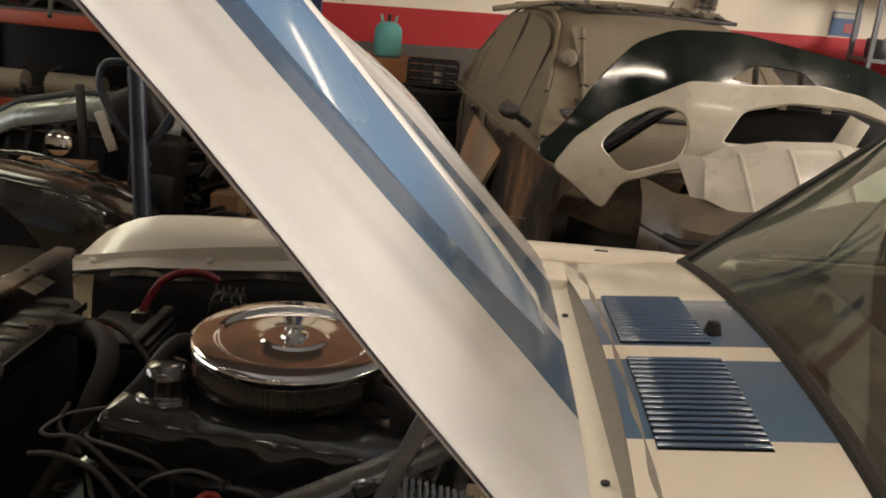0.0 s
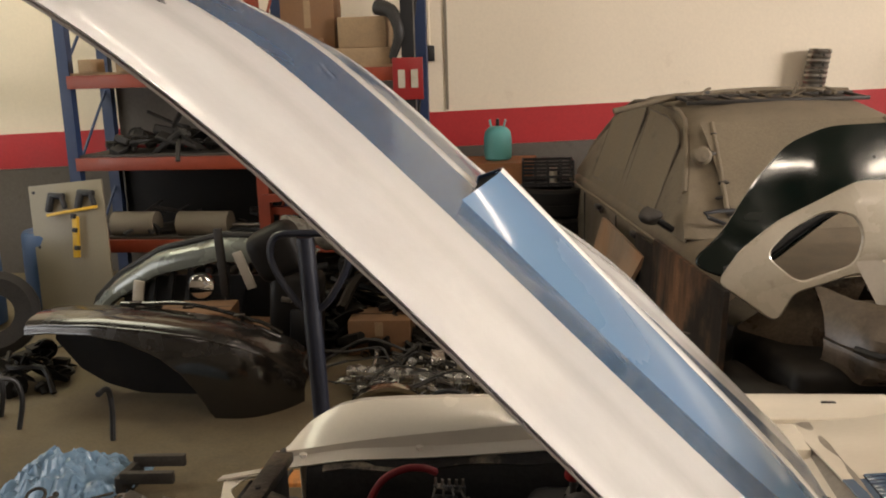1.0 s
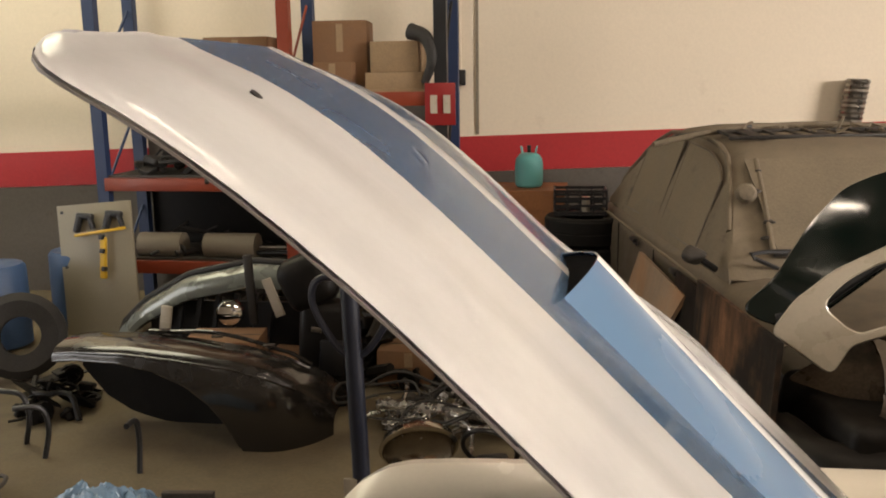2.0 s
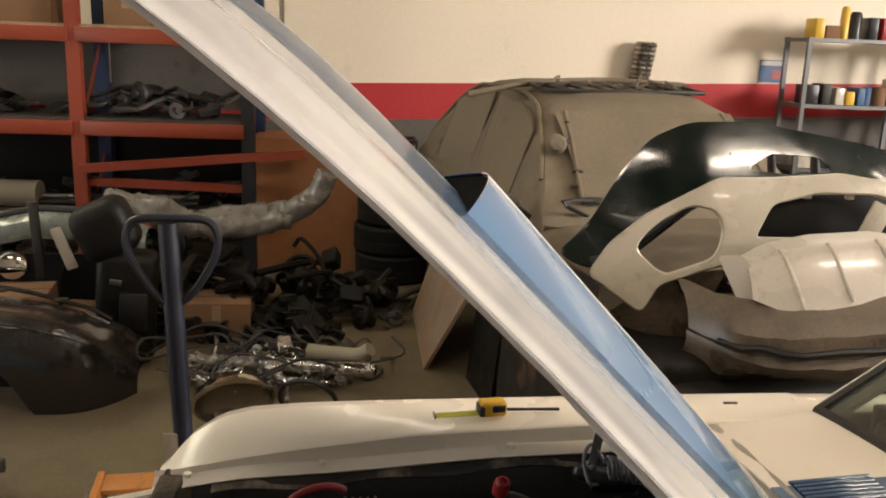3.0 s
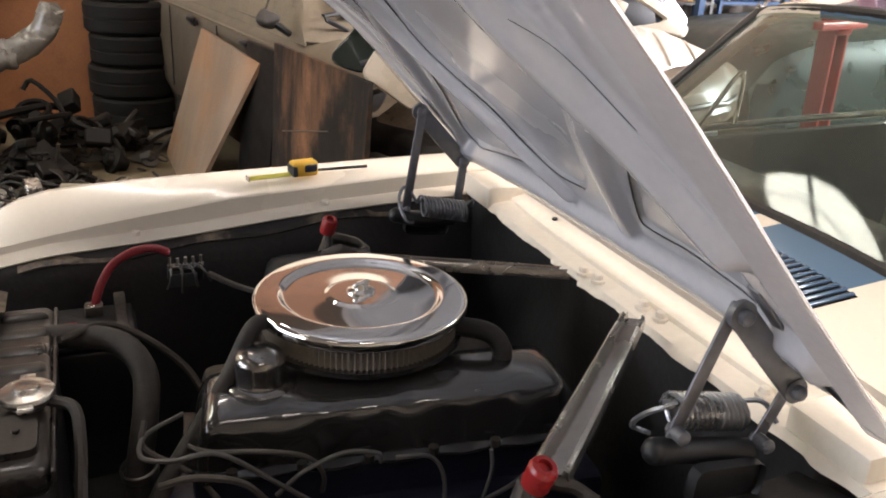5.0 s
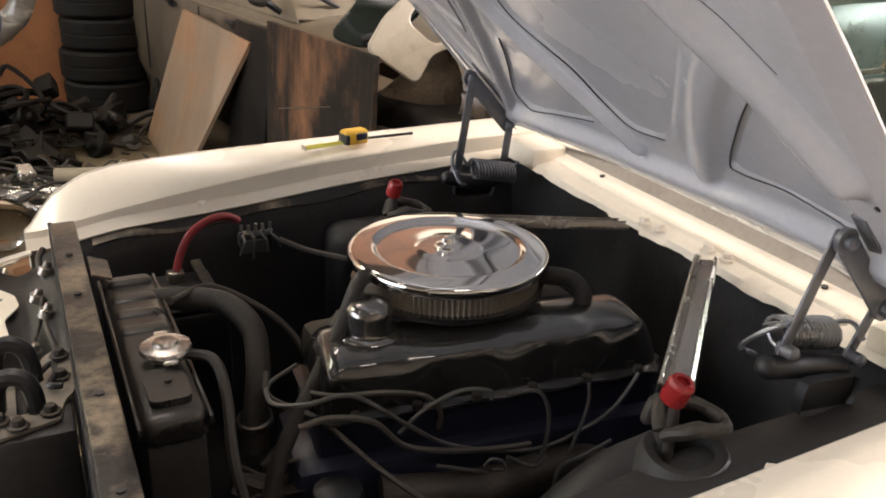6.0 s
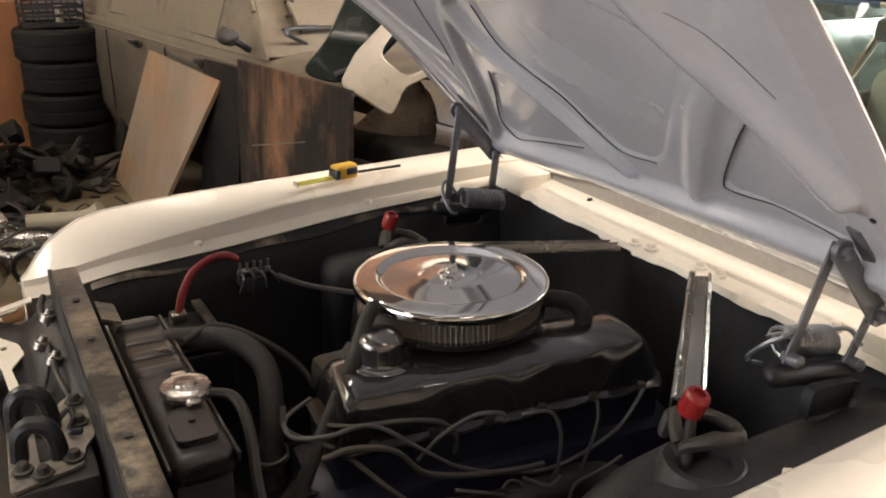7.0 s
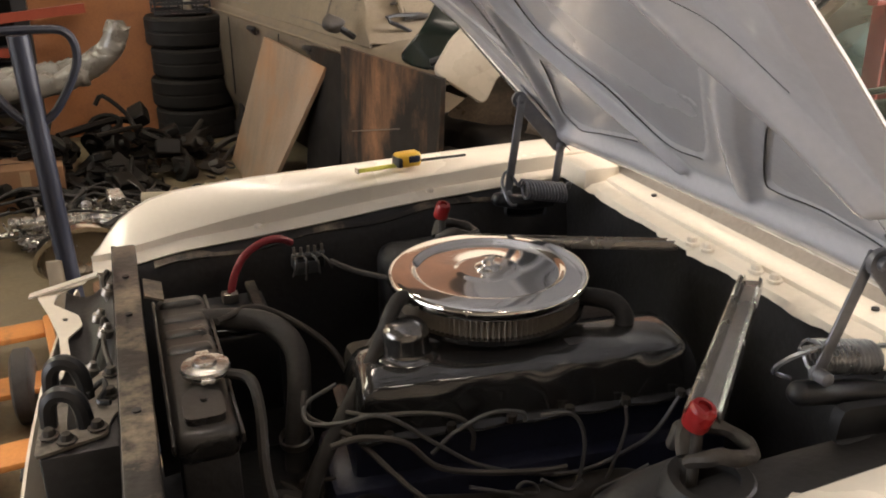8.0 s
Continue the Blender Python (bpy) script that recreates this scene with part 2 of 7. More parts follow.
def stained_board():
    """Brown sheet, mostly dark, with bare patches and downward runs."""
    m = mat("stained_board", (0.2, 0.1, 0.05), rough=0.75, spec=0.25, vary=0.3, scale=5, bump=0.2, second=(0.1, 0.055, 0.03), second_amount=0.3, second_scale=6, second_edge=0.3)
    nd, lk = m.node_tree.nodes, m.node_tree.links
    co = [n for n in nd if n.type == "TEX_COORD"][0]
    fac = None
    for scl, lo, hi in (((0.1, 6.0, 0.9), 0.4, 0.6), ((0.1, 2.2, 1.5), 0.36, 0.52)):
        mp = nd.new("ShaderNodeMapping"); mp.inputs["Scale"].default_value = scl
        lk.new(co.outputs["Object"], mp.inputs["Vector"])
        no = nd.new("ShaderNodeTexNoise"); no.inputs["Scale"].default_value, no.inputs["Detail"].default_value, no.inputs["Roughness"].default_value = 1, 7, 0.62
        lk.new(mp.outputs[0], no.inputs["Vector"])
        r = nd.new("ShaderNodeMapRange"); r.inputs["From Min"].default_value, r.inputs["From Max"].default_value = lo, hi
        lk.new(no.outputs["Fac"], r.inputs["Value"])
        if fac is None:
            fac = r.outputs["Result"]
        else:
            mu = nd.new("ShaderNodeMath"); mu.operation = "MAXIMUM"
            lk.new(fac, mu.inputs[0]); lk.new(r.outputs["Result"], mu.inputs[1])
            fac = mu.outputs[0]
    bs = nd["Principled BSDF"]
    old = bs.inputs["Base Color"].links[0].from_socket
    mx = nd.new("ShaderNodeMix"); mx.data_type = "RGBA"
    lk.new(fac, mx.inputs["Factor"]); lk.new(old, mx.inputs["A"]); mx.inputs["B"].default_value = (0.016, 0.012, 0.009, 1)
    lk.new(mx.outputs["Result"], bs.inputs["Base Color"])
    return m


M_stain = stained_board()
def grained_board():
    """Pale brown sheet with long faint streaks."""
    m = mat("scuffed_board", (0.25, 0.18, 0.125), rough=0.55, vary=0.22, scale=4, bump=0.15, second=(0.33, 0.15, 0.055), second_amount=0.5, second_scale=2.3, second_edge=0.3)
    nd, lk = m.node_tree.nodes, m.node_tree.links
    co = [n for n in nd if n.type == "TEX_COORD"][0]
    mp = nd.new("ShaderNodeMapping"); mp.inputs["Scale"].default_value = (9, 9, 1.2)
    lk.new(co.outputs["Object"], mp.inputs["Vector"])
    no = nd.new("ShaderNodeTexNoise"); no.inputs["Scale"].default_value, no.inputs["Detail"].default_value = 1, 6
    lk.new(mp.outputs[0], no.inputs["Vector"])
    r = nd.new("ShaderNodeMapRange"); r.inputs["From Min"].default_value, r.inputs["From Max"].default_value = 0.35, 0.7
    r.inputs["To Min"].default_value, r.inputs["To Max"].default_value = 1.08, 0.8
    lk.new(no.outputs["Fac"], r.inputs["Value"])
    bs = nd["Principled BSDF"]
    old = bs.inputs["Base Color"].links[0].from_socket
    mx = nd.new("ShaderNodeMix"); mx.data_type, mx.blend_type = "RGBA", "MULTIPLY"
    mx.inputs["Factor"].default_value = 1.0
    lk.new(old, mx.inputs["A"]); lk.new(r.outputs["Result"], mx.inputs["B"])
    lk.new(mx.outputs["Result"], bs.inputs["Base Color"])
    return m


M_board = grained_board()


def glass(name, tint, rough=0.02, haze=0.05):
    m = bpy.data.materials.new(name)
    m.use_nodes = True
    nd, lk = m.node_tree.nodes, m.node_tree.links
    nd.remove(nd["Principled BSDF"])
    tr = nd.new("ShaderNodeBsdfTransparent"); tr.inputs["Color"].default_value = (*tint, 1)
    gl = nd.new("ShaderNodeBsdfGlossy"); gl.inputs["Roughness"].default_value = rough
    fr = nd.new("ShaderNodeFresnel"); fr.inputs["IOR"].default_value = 1.95
    mx = nd.new("ShaderNodeMixShader")
    lk.new(fr.outputs[0], mx.inputs[0]); lk.new(tr.outputs[0], mx.inputs[1]); lk.new(gl.outputs[0], mx.inputs[2])
    di = nd.new("ShaderNodeBsdfDiffuse"); di.inputs["Color"].default_value = (0.42, 0.46, 0.4, 1)
    no = nd.new("ShaderNodeTexNoise"); no.inputs["Scale"].default_value, no.inputs["Detail"].default_value = 4, 8
    co = nd.new("ShaderNodeTexCoord"); lk.new(co.outputs["Object"], no.inputs["Vector"])
    ra = nd.new("ShaderNodeMapRange")
    ra.inputs["From Min"].default_value, ra.inputs["From Max"].default_value = 0.3, 0.75
    ra.inputs["To Min"].default_value, ra.inputs["To Max"].default_value = haze * 0.5, haze * 1.6
    lk.new(no.outputs["Fac"], ra.inputs["Value"])
    m2 = nd.new("ShaderNodeMixShader")
    lk.new(ra.outputs["Result"], m2.inputs[0]); lk.new(mx.outputs[0], m2.inputs[1]); lk.new(di.outputs[0], m2.inputs[2])
    lk.new(m2.outputs[0], nd["Material Output"].inputs["Surface"])
    return m


M_vent = mat("blue_slat_paint", (0.075, 0.12, 0.2), rough=0.12, vary=0.08, bump=0.02, coat=1.0)
M_gutter = mat("dull_gutter_paint", (0.3, 0.265, 0.22), rough=0.5, vary=0.15, scale=7, bump=0.15, second=(0.12, 0.095, 0.07), second_amount=-0.05, second_scale=9, second_edge=0.2)
M_hinge = mat("grey_hinge_paint", (0.15, 0.152, 0.165), rough=0.36, metal=0.3, vary=0.2, scale=15, bump=0.15)
# Stripe in the same darker blue as the cowl.
M_roof = striped_paint("roof_paint", CREAM, (0.1, 0.165, 0.25), 0.028, 0.235)
M_seat = mat("pale_vinyl", (0.5, 0.47, 0.38), rough=0.5, vary=0.08, bump=0.1)
M_brace = mat("worn_brace_steel", (0.4, 0.375, 0.34), rough=0.2, metal=0.9, vary=0.08, scale=12, bump=0.15, second=(0.05, 0.045, 0.04), second_amount=-0.02, second_scale=8, second_edge=0.2)
M_truck = mat("dark_blue_truck_paint", (0.009, 0.011, 0.02), rough=0.4, vary=0.2, bump=0.1, second=(0.1, 0.09, 0.08), second_amount=-0.05, second_scale=10)
M_rusty = mat("dusty_brown_paint", (0.095, 0.07, 0.048), rough=0.32, vary=0.5, scale=5, bump=0.2, second=(0.02, 0.015, 0.011), second_amount=0.45, second_scale=4.5, second_edge=0.2, dust=(0.17, 0.13, 0.09), dust_amount=0.5)
M_orangepaint = mat("worn_orange_paint", (0.5, 0.2, 0.05), rough=0.5, vary=0.15, bump=0.15, second=(0.2, 0.1, 0.05), second_amount=0.1, second_scale=7)
M_plate = mat("worn_plate_metal", (0.24, 0.215, 0.18), rough=0.38, metal=0.35, vary=0.3, scale=16, bump=0.3, second=(0.025, 0.022, 0.02), second_amount=0.2, second_scale=10, second_edge=0.15)
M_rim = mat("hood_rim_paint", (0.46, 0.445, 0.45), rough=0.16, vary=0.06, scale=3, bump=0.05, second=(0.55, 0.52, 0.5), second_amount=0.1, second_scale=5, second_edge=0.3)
M_lead = mat("thin_grey_lead", (0.1, 0.095, 0.09), rough=0.45, vary=0.2, bump=0.05)
M_edge = mat("bare_worn_edge", (0.5, 0.48, 0.45), rough=0.25, metal=0.9, vary=0.25, scale=25, bump=0.1, second=(0.03, 0.03, 0.03), second_amount=0.25, second_scale=18, second_edge=0.1)
M_roof_glow = glow("bright_roof_pane", (1.0, 0.97, 0.72), 9.0)
M_panel = mat("aged_white_panel", (0.25, 0.215, 0.15), rough=0.5, vary=0.08, scale=4, bump=0.05, second=(0.25, 0.2, 0.13), second_amount=-0.1, second_scale=5, second_edge=0.2)
M_oilcap = mat("dull_cap_metal", (0.22, 0.21, 0.2), rough=0.16, metal=0.9, vary=0.15, scale=14, bump=0.08)
# Black scrap plastic; also fills places that are only in shade.
M_scrap_shade = mat("black_scrap_and_shade", (0.006, 0.005, 0.0042), rough=0.5, vary=0.3, scale=8, bump=0.2, spec=0.2, island=0.5, dust=(0.05, 0.04, 0.028), dust_amount=0.2)
M_tyre = mat("tyre_rubber", (0.009, 0.0082, 0.0075), rough=0.7, vary=0.25, scale=9, bump=0.3, spec=0.2, dust=(0.04, 0.033, 0.025), dust_amount=0.25)
# Unseen walls: dark colour chosen to send less light back.
M_dark_wall = mat("dark_unseen_wall", (0.24, 0.205, 0.16), rough=0.8, vary=0.15, scale=1.5, bump=0.25, fine=40, second=(0.1, 0.085, 0.065), second_amount=0.1, second_scale=1.4, second_edge=0.3)
M_spring = mat("spring_steel", (0.36, 0.365, 0.38), rough=0.3, metal=0.8, vary=0.15, scale=20, bump=0.05)
M_tankgloss = mat("tank_gloss_black", (0.016, 0.015, 0.0145), rough=0.3, vary=0.4, scale=9, bump=0.1, dust=(0.12, 0.1, 0.075), dust_amount=0.12, rough_vary=0.12, coat=0.15, spec=0.4)
M_bowl = mat("tarnished_reflector", (0.5, 0.46, 0.4), rough=0.16, metal=1.0, vary=0.2, scale=14, bump=0.1, second=(0.12, 0.1, 0.08), second_amount=0.1, second_scale=9)
# Flat black that stands for the shade inside holes.
M_hole_shade = mat("hole_shade_black", (0.004, 0.004, 0.0042), rough=0.95, vary=0.2, bump=0.2, spec=0.05)
M_glass = glass("windscreen_glass", (0.6, 0.73, 0.63), rough=0.035, haze=0.12)

# ---------------------------------------------------------------- mesh tools
I4 = Matrix.Identity(4)
W = {}


def thing(name, label, category, group="", kind="", at=None):
    ob = new(name)
    ob.empty_display_size = 0.1
    W[ob.name] = at or I4.copy()
    ob.matrix_basis = W[ob.name]
    return tagged(ob, label, category, group, kind)


def part(name, bm, material, parent=None, label="", sharp=38, at=None, category="", kind="", group=""):
    me = bpy.data.meshes.new(name)
    bmesh.ops.recalc_face_normals(bm, faces=bm.faces)
    bm.to_mesh(me)
    bm.free()
    me.polygons.foreach_set("use_smooth", [True] * len(me.polygons))
    me.set_sharp_from_angle(angle=radians(sharp))
    me.materials.append(material)
    ob = new(name, me)
    W[ob.name] = at or I4.copy()
    ob.matrix_basis = W[ob.name]
    if parent is not None:
        ob.parent = parent
        ob.matrix_parent_inverse = W[parent.name].inverted()
    return tagged(ob, label, category, group, kind)


def box(bm, sx, sy, sz, m=I4, bevel=0.0, seg=2):
    """A box centred on m."""
    r = bmesh.ops.create_cube(bm, size=1.0, matrix=Matrix.Diagonal((sx, sy, sz, 1)))
    if bevel:
        ed = {e for v in r["verts"] for e in v.link_edges}
        r2 = bmesh.ops.bevel(bm, geom=list(ed), offset=bevel, segments=seg, affect="EDGES", profile=0.5)
        vs = {v for f in r2["faces"] for v in f.verts} | {v for v in r["verts"] if v.is_valid}
    else:
        vs = set(r["verts"])
    bmesh.ops.transform(bm, matrix=m, verts=list(vs))
    return bm


def cyl(bm, r, h, m=I4, r2=None, seg=24):
    bmesh.ops.create_cone(bm, cap_ends=True, segments=seg, radius1=r, radius2=r if r2 is None else r2, depth=h, matrix=m)
    return bm


def ball(bm, r, m=I4, u=14, v=9):
    bmesh.ops.create_uvsphere(bm, u_segments=u, v_segments=v, radius=r, matrix=m)
    return bm


def smooth_path(pts, n=6):
    """Catmull-Rom through the points."""
    p = [Vector(q) for q in pts]
    p = [2 * p[0] - p[1]] + p + [2 * p[-1] - p[-2]]
    out = []
    for i in range(1, len(p) - 2):
        for k in range(n):
            t = k / n
            a, b, c, d = p[i - 1], p[i], p[i + 1], p[i + 2]
            out.append(0.5 * ((2 * b) + (c - a) * t + (2 * a - 5 * b + 4 * c - d) * t * t + (3 * b - a - 3 * c + d) * t ** 3))
    out.append(p[-2])
    return out


def tube(bm, pts, r, seg=8, n=6, taper=None):
    """A round bar along a smooth path."""
    path = smooth_path(pts, n) if n > 1 else [Vector(q) for q in pts]
    rings, up = [], None
    for i, q in enumerate(path):
        t = (path[min(i + 1, len(path) - 1)] - path[max(i - 1, 0)]).normalized()
        if up is None:
            up = t.orthogonal().normalized()
        up = (up - t * up.dot(t)).normalized()
        side = t.cross(up)
        rr = r if taper is None else r + (taper - r) * i / (len(path) - 1)
        rings.append([bm.verts.new(q + rr * (math.cos(a) * up + math.sin(a) * side)) for a in (2 * math.pi * k / seg for k in range(seg))])
    for a, b in zip(rings, rings[1:]):
        for k in range(seg):
            bm.faces.new((a[k], a[(k + 1) % seg], b[(k + 1) % seg], b[k]))
    bm.faces.new(rings[0][::-1])
    bm.faces.new(rings[-1])
    return bm


def lathe(bm, profile, m=I4, seg=40):
    """Turns (radius, height) pairs round z."""
    rings = []
    for r, z in profile:
        if r < 1e-5:
            rings.append([bm.verts.new(m @ Vector((0, 0, z)))])
        else:
            rings.append([bm.verts.new(m @ Vector((r * math.cos(a), r * math.sin(a), z))) for a in (2 * math.pi * k / seg for k in range(seg))])
    for a, b in zip(rings, rings[1:]):
        for k in range(seg):
            k2 = (k + 1) % seg
            if len(a) == 1 and len(b) == 1:
                continue
            if len(a) == 1:
                bm.faces.new((a[0], b[k2], b[k]))
            elif len(b) == 1:
                bm.faces.new((a[k], a[k2], b[0]))
            else:
                bm.faces.new((a[k], a[k2], b[k2], b[k]))
    return bm


def sheet(bm, fn, us, vs, thick=0.0):
    """A surface fn(u, v) over two lists of values, with thickness."""
    grid = [[bm.verts.new(fn(u, v)) for v in vs] for u in us]
    faces = []
    for i in range(len(us) - 1):
        for j in range(len(vs) - 1):
            faces.append(bm.faces.new((grid[i][j], grid[i + 1][j], grid[i + 1][j + 1], grid[i][j + 1])))
    if thick:
        bmesh.ops.recalc_face_normals(bm, faces=faces)
        bmesh.ops.solidify(bm, geom=faces, thickness=thick)
    return bm


def steps(a, b, n):
    return [a + (b - a) * i / n for i in range(n + 1)]


def rounded(pts, r, n=4):
    """A polygon with its corners rounded by r."""
    out = []
    k = len(pts)
    for i in range(k):
        p, a, b = Vector(pts[i]), Vector(pts[i - 1]), Vector(pts[(i + 1) % k])
        da, db = (a - p), (b - p)
        q = min(r, da.length * 0.45, db.length * 0.45)
        s, e = p + da.normalized() * q, p + db.normalized() * q
        for j in range(n + 1):
            t = j / n
            out.append(s * (1 - t) ** 2 + p * 2 * t * (1 - t) + e * t * t)
    return out


def cut_sheet(bm, outer, holes, fn, du, dv, thick):
    """A sheet with openings: outlines in (u, v), bent into place by fn(u, v)."""
    edges = []
    for loop in [outer] + holes:
        vs = [bm.verts.new((p[0], p[1], 0)) for p in loop]
        edges += [bm.edges.new((vs[i], vs[(i + 1) % len(vs)])) for i in range(len(vs))]
    bmesh.ops.triangle_fill(bm, use_beauty=True, use_dissolve=False, edges=edges)
    lo = [min(p[i] for p in outer) for i in (0, 1)]
    hi = [max(p[i] for p in outer) for i in (0, 1)]
    for axis, d in ((0, du), (1, dv)):
        if not d:
            continue
        c = lo[axis] + d
        while c < hi[axis] - d * 0.3:
            no = Vector((1, 0, 0)) if axis == 0 else Vector((0, 1, 0))
            bmesh.ops.bisect_plane(bm, geom=bm.verts[:] + bm.edges[:] + bm.faces[:], plane_co=no * c, plane_no=no)
            c += d
    for v in bm.verts:
        v.co = fn(v.co.x, v.co.y)
    bmesh.ops.recalc_face_normals(bm, faces=bm.faces)
    bmesh.ops.solidify(bm, geom=bm.faces[:], thickness=thick)
    return bm


def interp(x, table):
    xs = [a for a, _ in table]
    return float(np.interp(x, xs, [b for _, b in table]))


def heap(bm, centre, spread, count, size, seed, flat=0.5):
    """A loose pile of small odd blocks and rods."""
    rnd = random.Random(seed)
    for _ in range(count):
        a, q = rnd.uniform(0, 6.28), rnd.random() ** 0.6
        p = Vector(centre) + Vector((spread[0] * q * math.cos(a), spread[1] * q * math.sin(a), 0))
        p.z += spread[2] * rnd.random() * (1 - q)
        s = size * rnd.uniform(0.4, 1.5)
        m = Matrix.Translation(p + Vector((0, 0, s * 0.3))) @ Euler((rnd.uniform(-0.5, 0.5), rnd.uniform(-0.5, 0.5), rnd.uniform(0, 6.28))).to_matrix().to_4x4()
        kind = rnd.random()
        if kind < 0.22:
            box(bm, s * rnd.uniform(0.7, 2), s, s * flat * rnd.uniform(0.3, 1.2), m, s * 0.08, 1)
        elif kind < 0.42:
            lathe(bm, [(0, 0.3 * s), (s * 0.2, 0.3 * s), (s * 0.24, 0.1 * s), (s * 0.5, 0.06 * s), (s * 0.5, -0.08 * s), (s * 0.3, -0.12 * s), (s * 0.22, -0.5 * s), (0, -0.5 * s)], m @ pose(0, 0, 0, rnd.uniform(30, 120)), 12)
        elif kind < 0.6:
            lathe(bm, [(s * (0.55 + 0.11 * math.cos(a)), s * 0.11 * math.sin(a)) for a in steps(0, 2 * math.pi, 5)], m, 14)
        elif kind < 0.82:
            w = [m @ Vector((s * rnd.uniform(-1, 1) + s * 1.2 * (k - 1.5), s * rnd.uniform(-0.7, 0.7), s * rnd.uniform(-0.2, 0.7))) for k in range(4)]
            tube(bm, w, s * rnd.uniform(0.08, 0.2), 6, 3)
        else:
            sheet(bm, lambda u, v: m @ Vector((s * 1.5 * u, s * 0.8 * v, s * 0.3 * math.sin(2 * u + v))), steps(-0.8, 0.8, 4), steps(-0.6, 0.6, 3), s * 0.05)
    return bm

# ---------------------------------------------------------------- the hall
WALL = pose(-1.6, 6.3, 0, 0, 0, math.degrees(math.atan(0.1)))
B = bmesh.new
part("floor", box(B(), 22, 16, 0.2, pose(1, 1, -0.1)), M_floor, kind="structure", label="dusty stained concrete garage floor", category="floor")
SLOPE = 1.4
wall_n = part("wall_north", box(B(), 20, 0.25, 4.6, WALL @ pose(2, 0.131, 2.3 + 0.0)), M_wallp, kind="structure", label="cream plastered garage wall with red band", category="wall")
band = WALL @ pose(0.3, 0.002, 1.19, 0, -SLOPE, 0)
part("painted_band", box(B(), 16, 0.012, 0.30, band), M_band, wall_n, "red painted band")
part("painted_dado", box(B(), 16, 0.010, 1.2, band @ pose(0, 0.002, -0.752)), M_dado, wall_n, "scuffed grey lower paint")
# Added out of view so the chrome lid mirrors brown, not cream.
part("upper_boarding", box(B(), 14, 0.03, 1.7, WALL @ pose(3.2, -0.012, 3.75)), M_boarding, wall_n, "unseen brown boarding added for the chrome lid to mirror")
# West and south walls are unseen and darkened to cut bounce light.
part("wall_west", box(B(), 0.25, 14, 4.6, pose(-8.1, 0, 2.3)), M_dark_wall, kind="structure", label="unseen garage wall, darkened to cut bounce light", category="wall")
part("wall_east", box(B(), 0.25, 14, 4.6, pose(10.0, 0.5, 2.3)), M_wallp, kind="structure", label="cream plastered garage wall", category="wall")
# Unseen ceiling, kept dark for the lid's reflection and less bounce.
part("ceiling", box(B(), 20, 15, 0.15, pose(1, 0.8, 4.675)), M_ceiling, kind="structure", label="dark sheet metal garage ceiling, unseen", category="ceiling")
part("wall_south", box(B(), 20, 0.25, 4.6, pose(1, -6.0, 2.3)), M_dark_wall, kind="structure", label="unseen garage wall, darkened to cut bounce light", category="wall")


# Unseen door with glowing panels, added as a light source at either end.
def added_glow_door(x, y0, n, rows):
    g = thing("added_glow_door", "unseen door with glowing panels, added to light the bonnet", "door", kind="structure", at=pose(x, y0, 0))
    wide = 1.13 * n
    for r in range(rows + 1):
        part("door_rail", box(B(), 0.06, wide + 0.1, 0.12, pose(x, y0, 0.06 + r * 0.56)), M_shelf, g)
        if r < rows:
            for c in range(n):
                part("panel", box(B(), 0.02, 1.02, 0.42, pose(x, y0 + (c - (n - 1) / 2) * 1.13, 0.34 + r * 0.56)), M_door_glow, g)
    for c in range(n + 1):
        part("door_stile", box(B(), 0.07, 0.09, rows * 0.56 + 0.1, pose(x, y0 + (c - n / 2) * 1.13, rows * 0.28)), M_shelf, g)


added_glow_door(-7.9, 0.5, 5, 6)


def ceiling_light(x, y, rz=0):
    g = thing("ceiling_light", "white twin tube fluorescent ceiling light", "ceiling light", "ceiling lights", at=pose(x, y, 4.3))
    m = pose(x, y, 4.3, 0, 0, rz)
    part("housing", box(B(), 1.5, 0.16, 0.06, m @ pose(0, 0, 0.04), 0.01), M_white, g)
    for s in (-0.045, 0.045):
        part("tube", cyl(B(), 0.016, 1.4, m @ pose(0, s, -0.01, 0, 90), seg=10), M_tube_glow, g)
    for s in (-0.5, 0.5):
        part("hanger", cyl(B(), 0.006, 0.24, m @ pose(s, 0, 0.18), seg=6), M_shelf, g)


def roof_light():
    g = thing("roof_light", "bright translucent roof light with pale glazing bars", "roof light", kind="structure", at=pose(-5.4, 4.6, 4.58))
    for k in range(7):
        part("pane", box(B(), 0.385, 2.5, 0.01, pose(-6.62 + 0.4 * k, 4.55, 4.592)), M_roof_glow, g)
        part("glazing_bar", box(B(), 0.02, 2.6, 0.02, pose(-6.42 + 0.4 * k, 4.55, 4.586)), M_shelf, g)
    part("purlin", box(B(), 2.8, 0.05, 0.04, pose(-5.4, 5.0, 4.57)), M_shelf, g)


roof_light()
for lx in (-4.2, -1.0, 2.2, 5.6):
    for ly in (-3.2, 0.0, 3.2):
        if ly > 3 and lx < -2:
            continue
        ceiling_light(lx, ly, 0)
        area_lamp("tube_lamp", pose(lx, ly, 4.24), 1.4, 0.2, LAMPS[(lx, ly)], LAMP_COL)
added_glow_door(9.82, 0.0, 4, 7)
# Added lamps by the unseen doors: east for the bonnet top, west for its underside.
area_lamp("added_door_lamp", look((9.7, 0.0, 3.2), (-0.6, 0.0, 1.4)), 4.4, 1.5, EAST, EAST_COL)
area_lamp("added_door_lamp", look((-7.8, 0.5, 1.7), (0, 0.3, 1.2)), 5.4, 3.2, DOOR, DOOR_COL)

# ---------------------------------------------------------------- the coupe
YC = 0.055
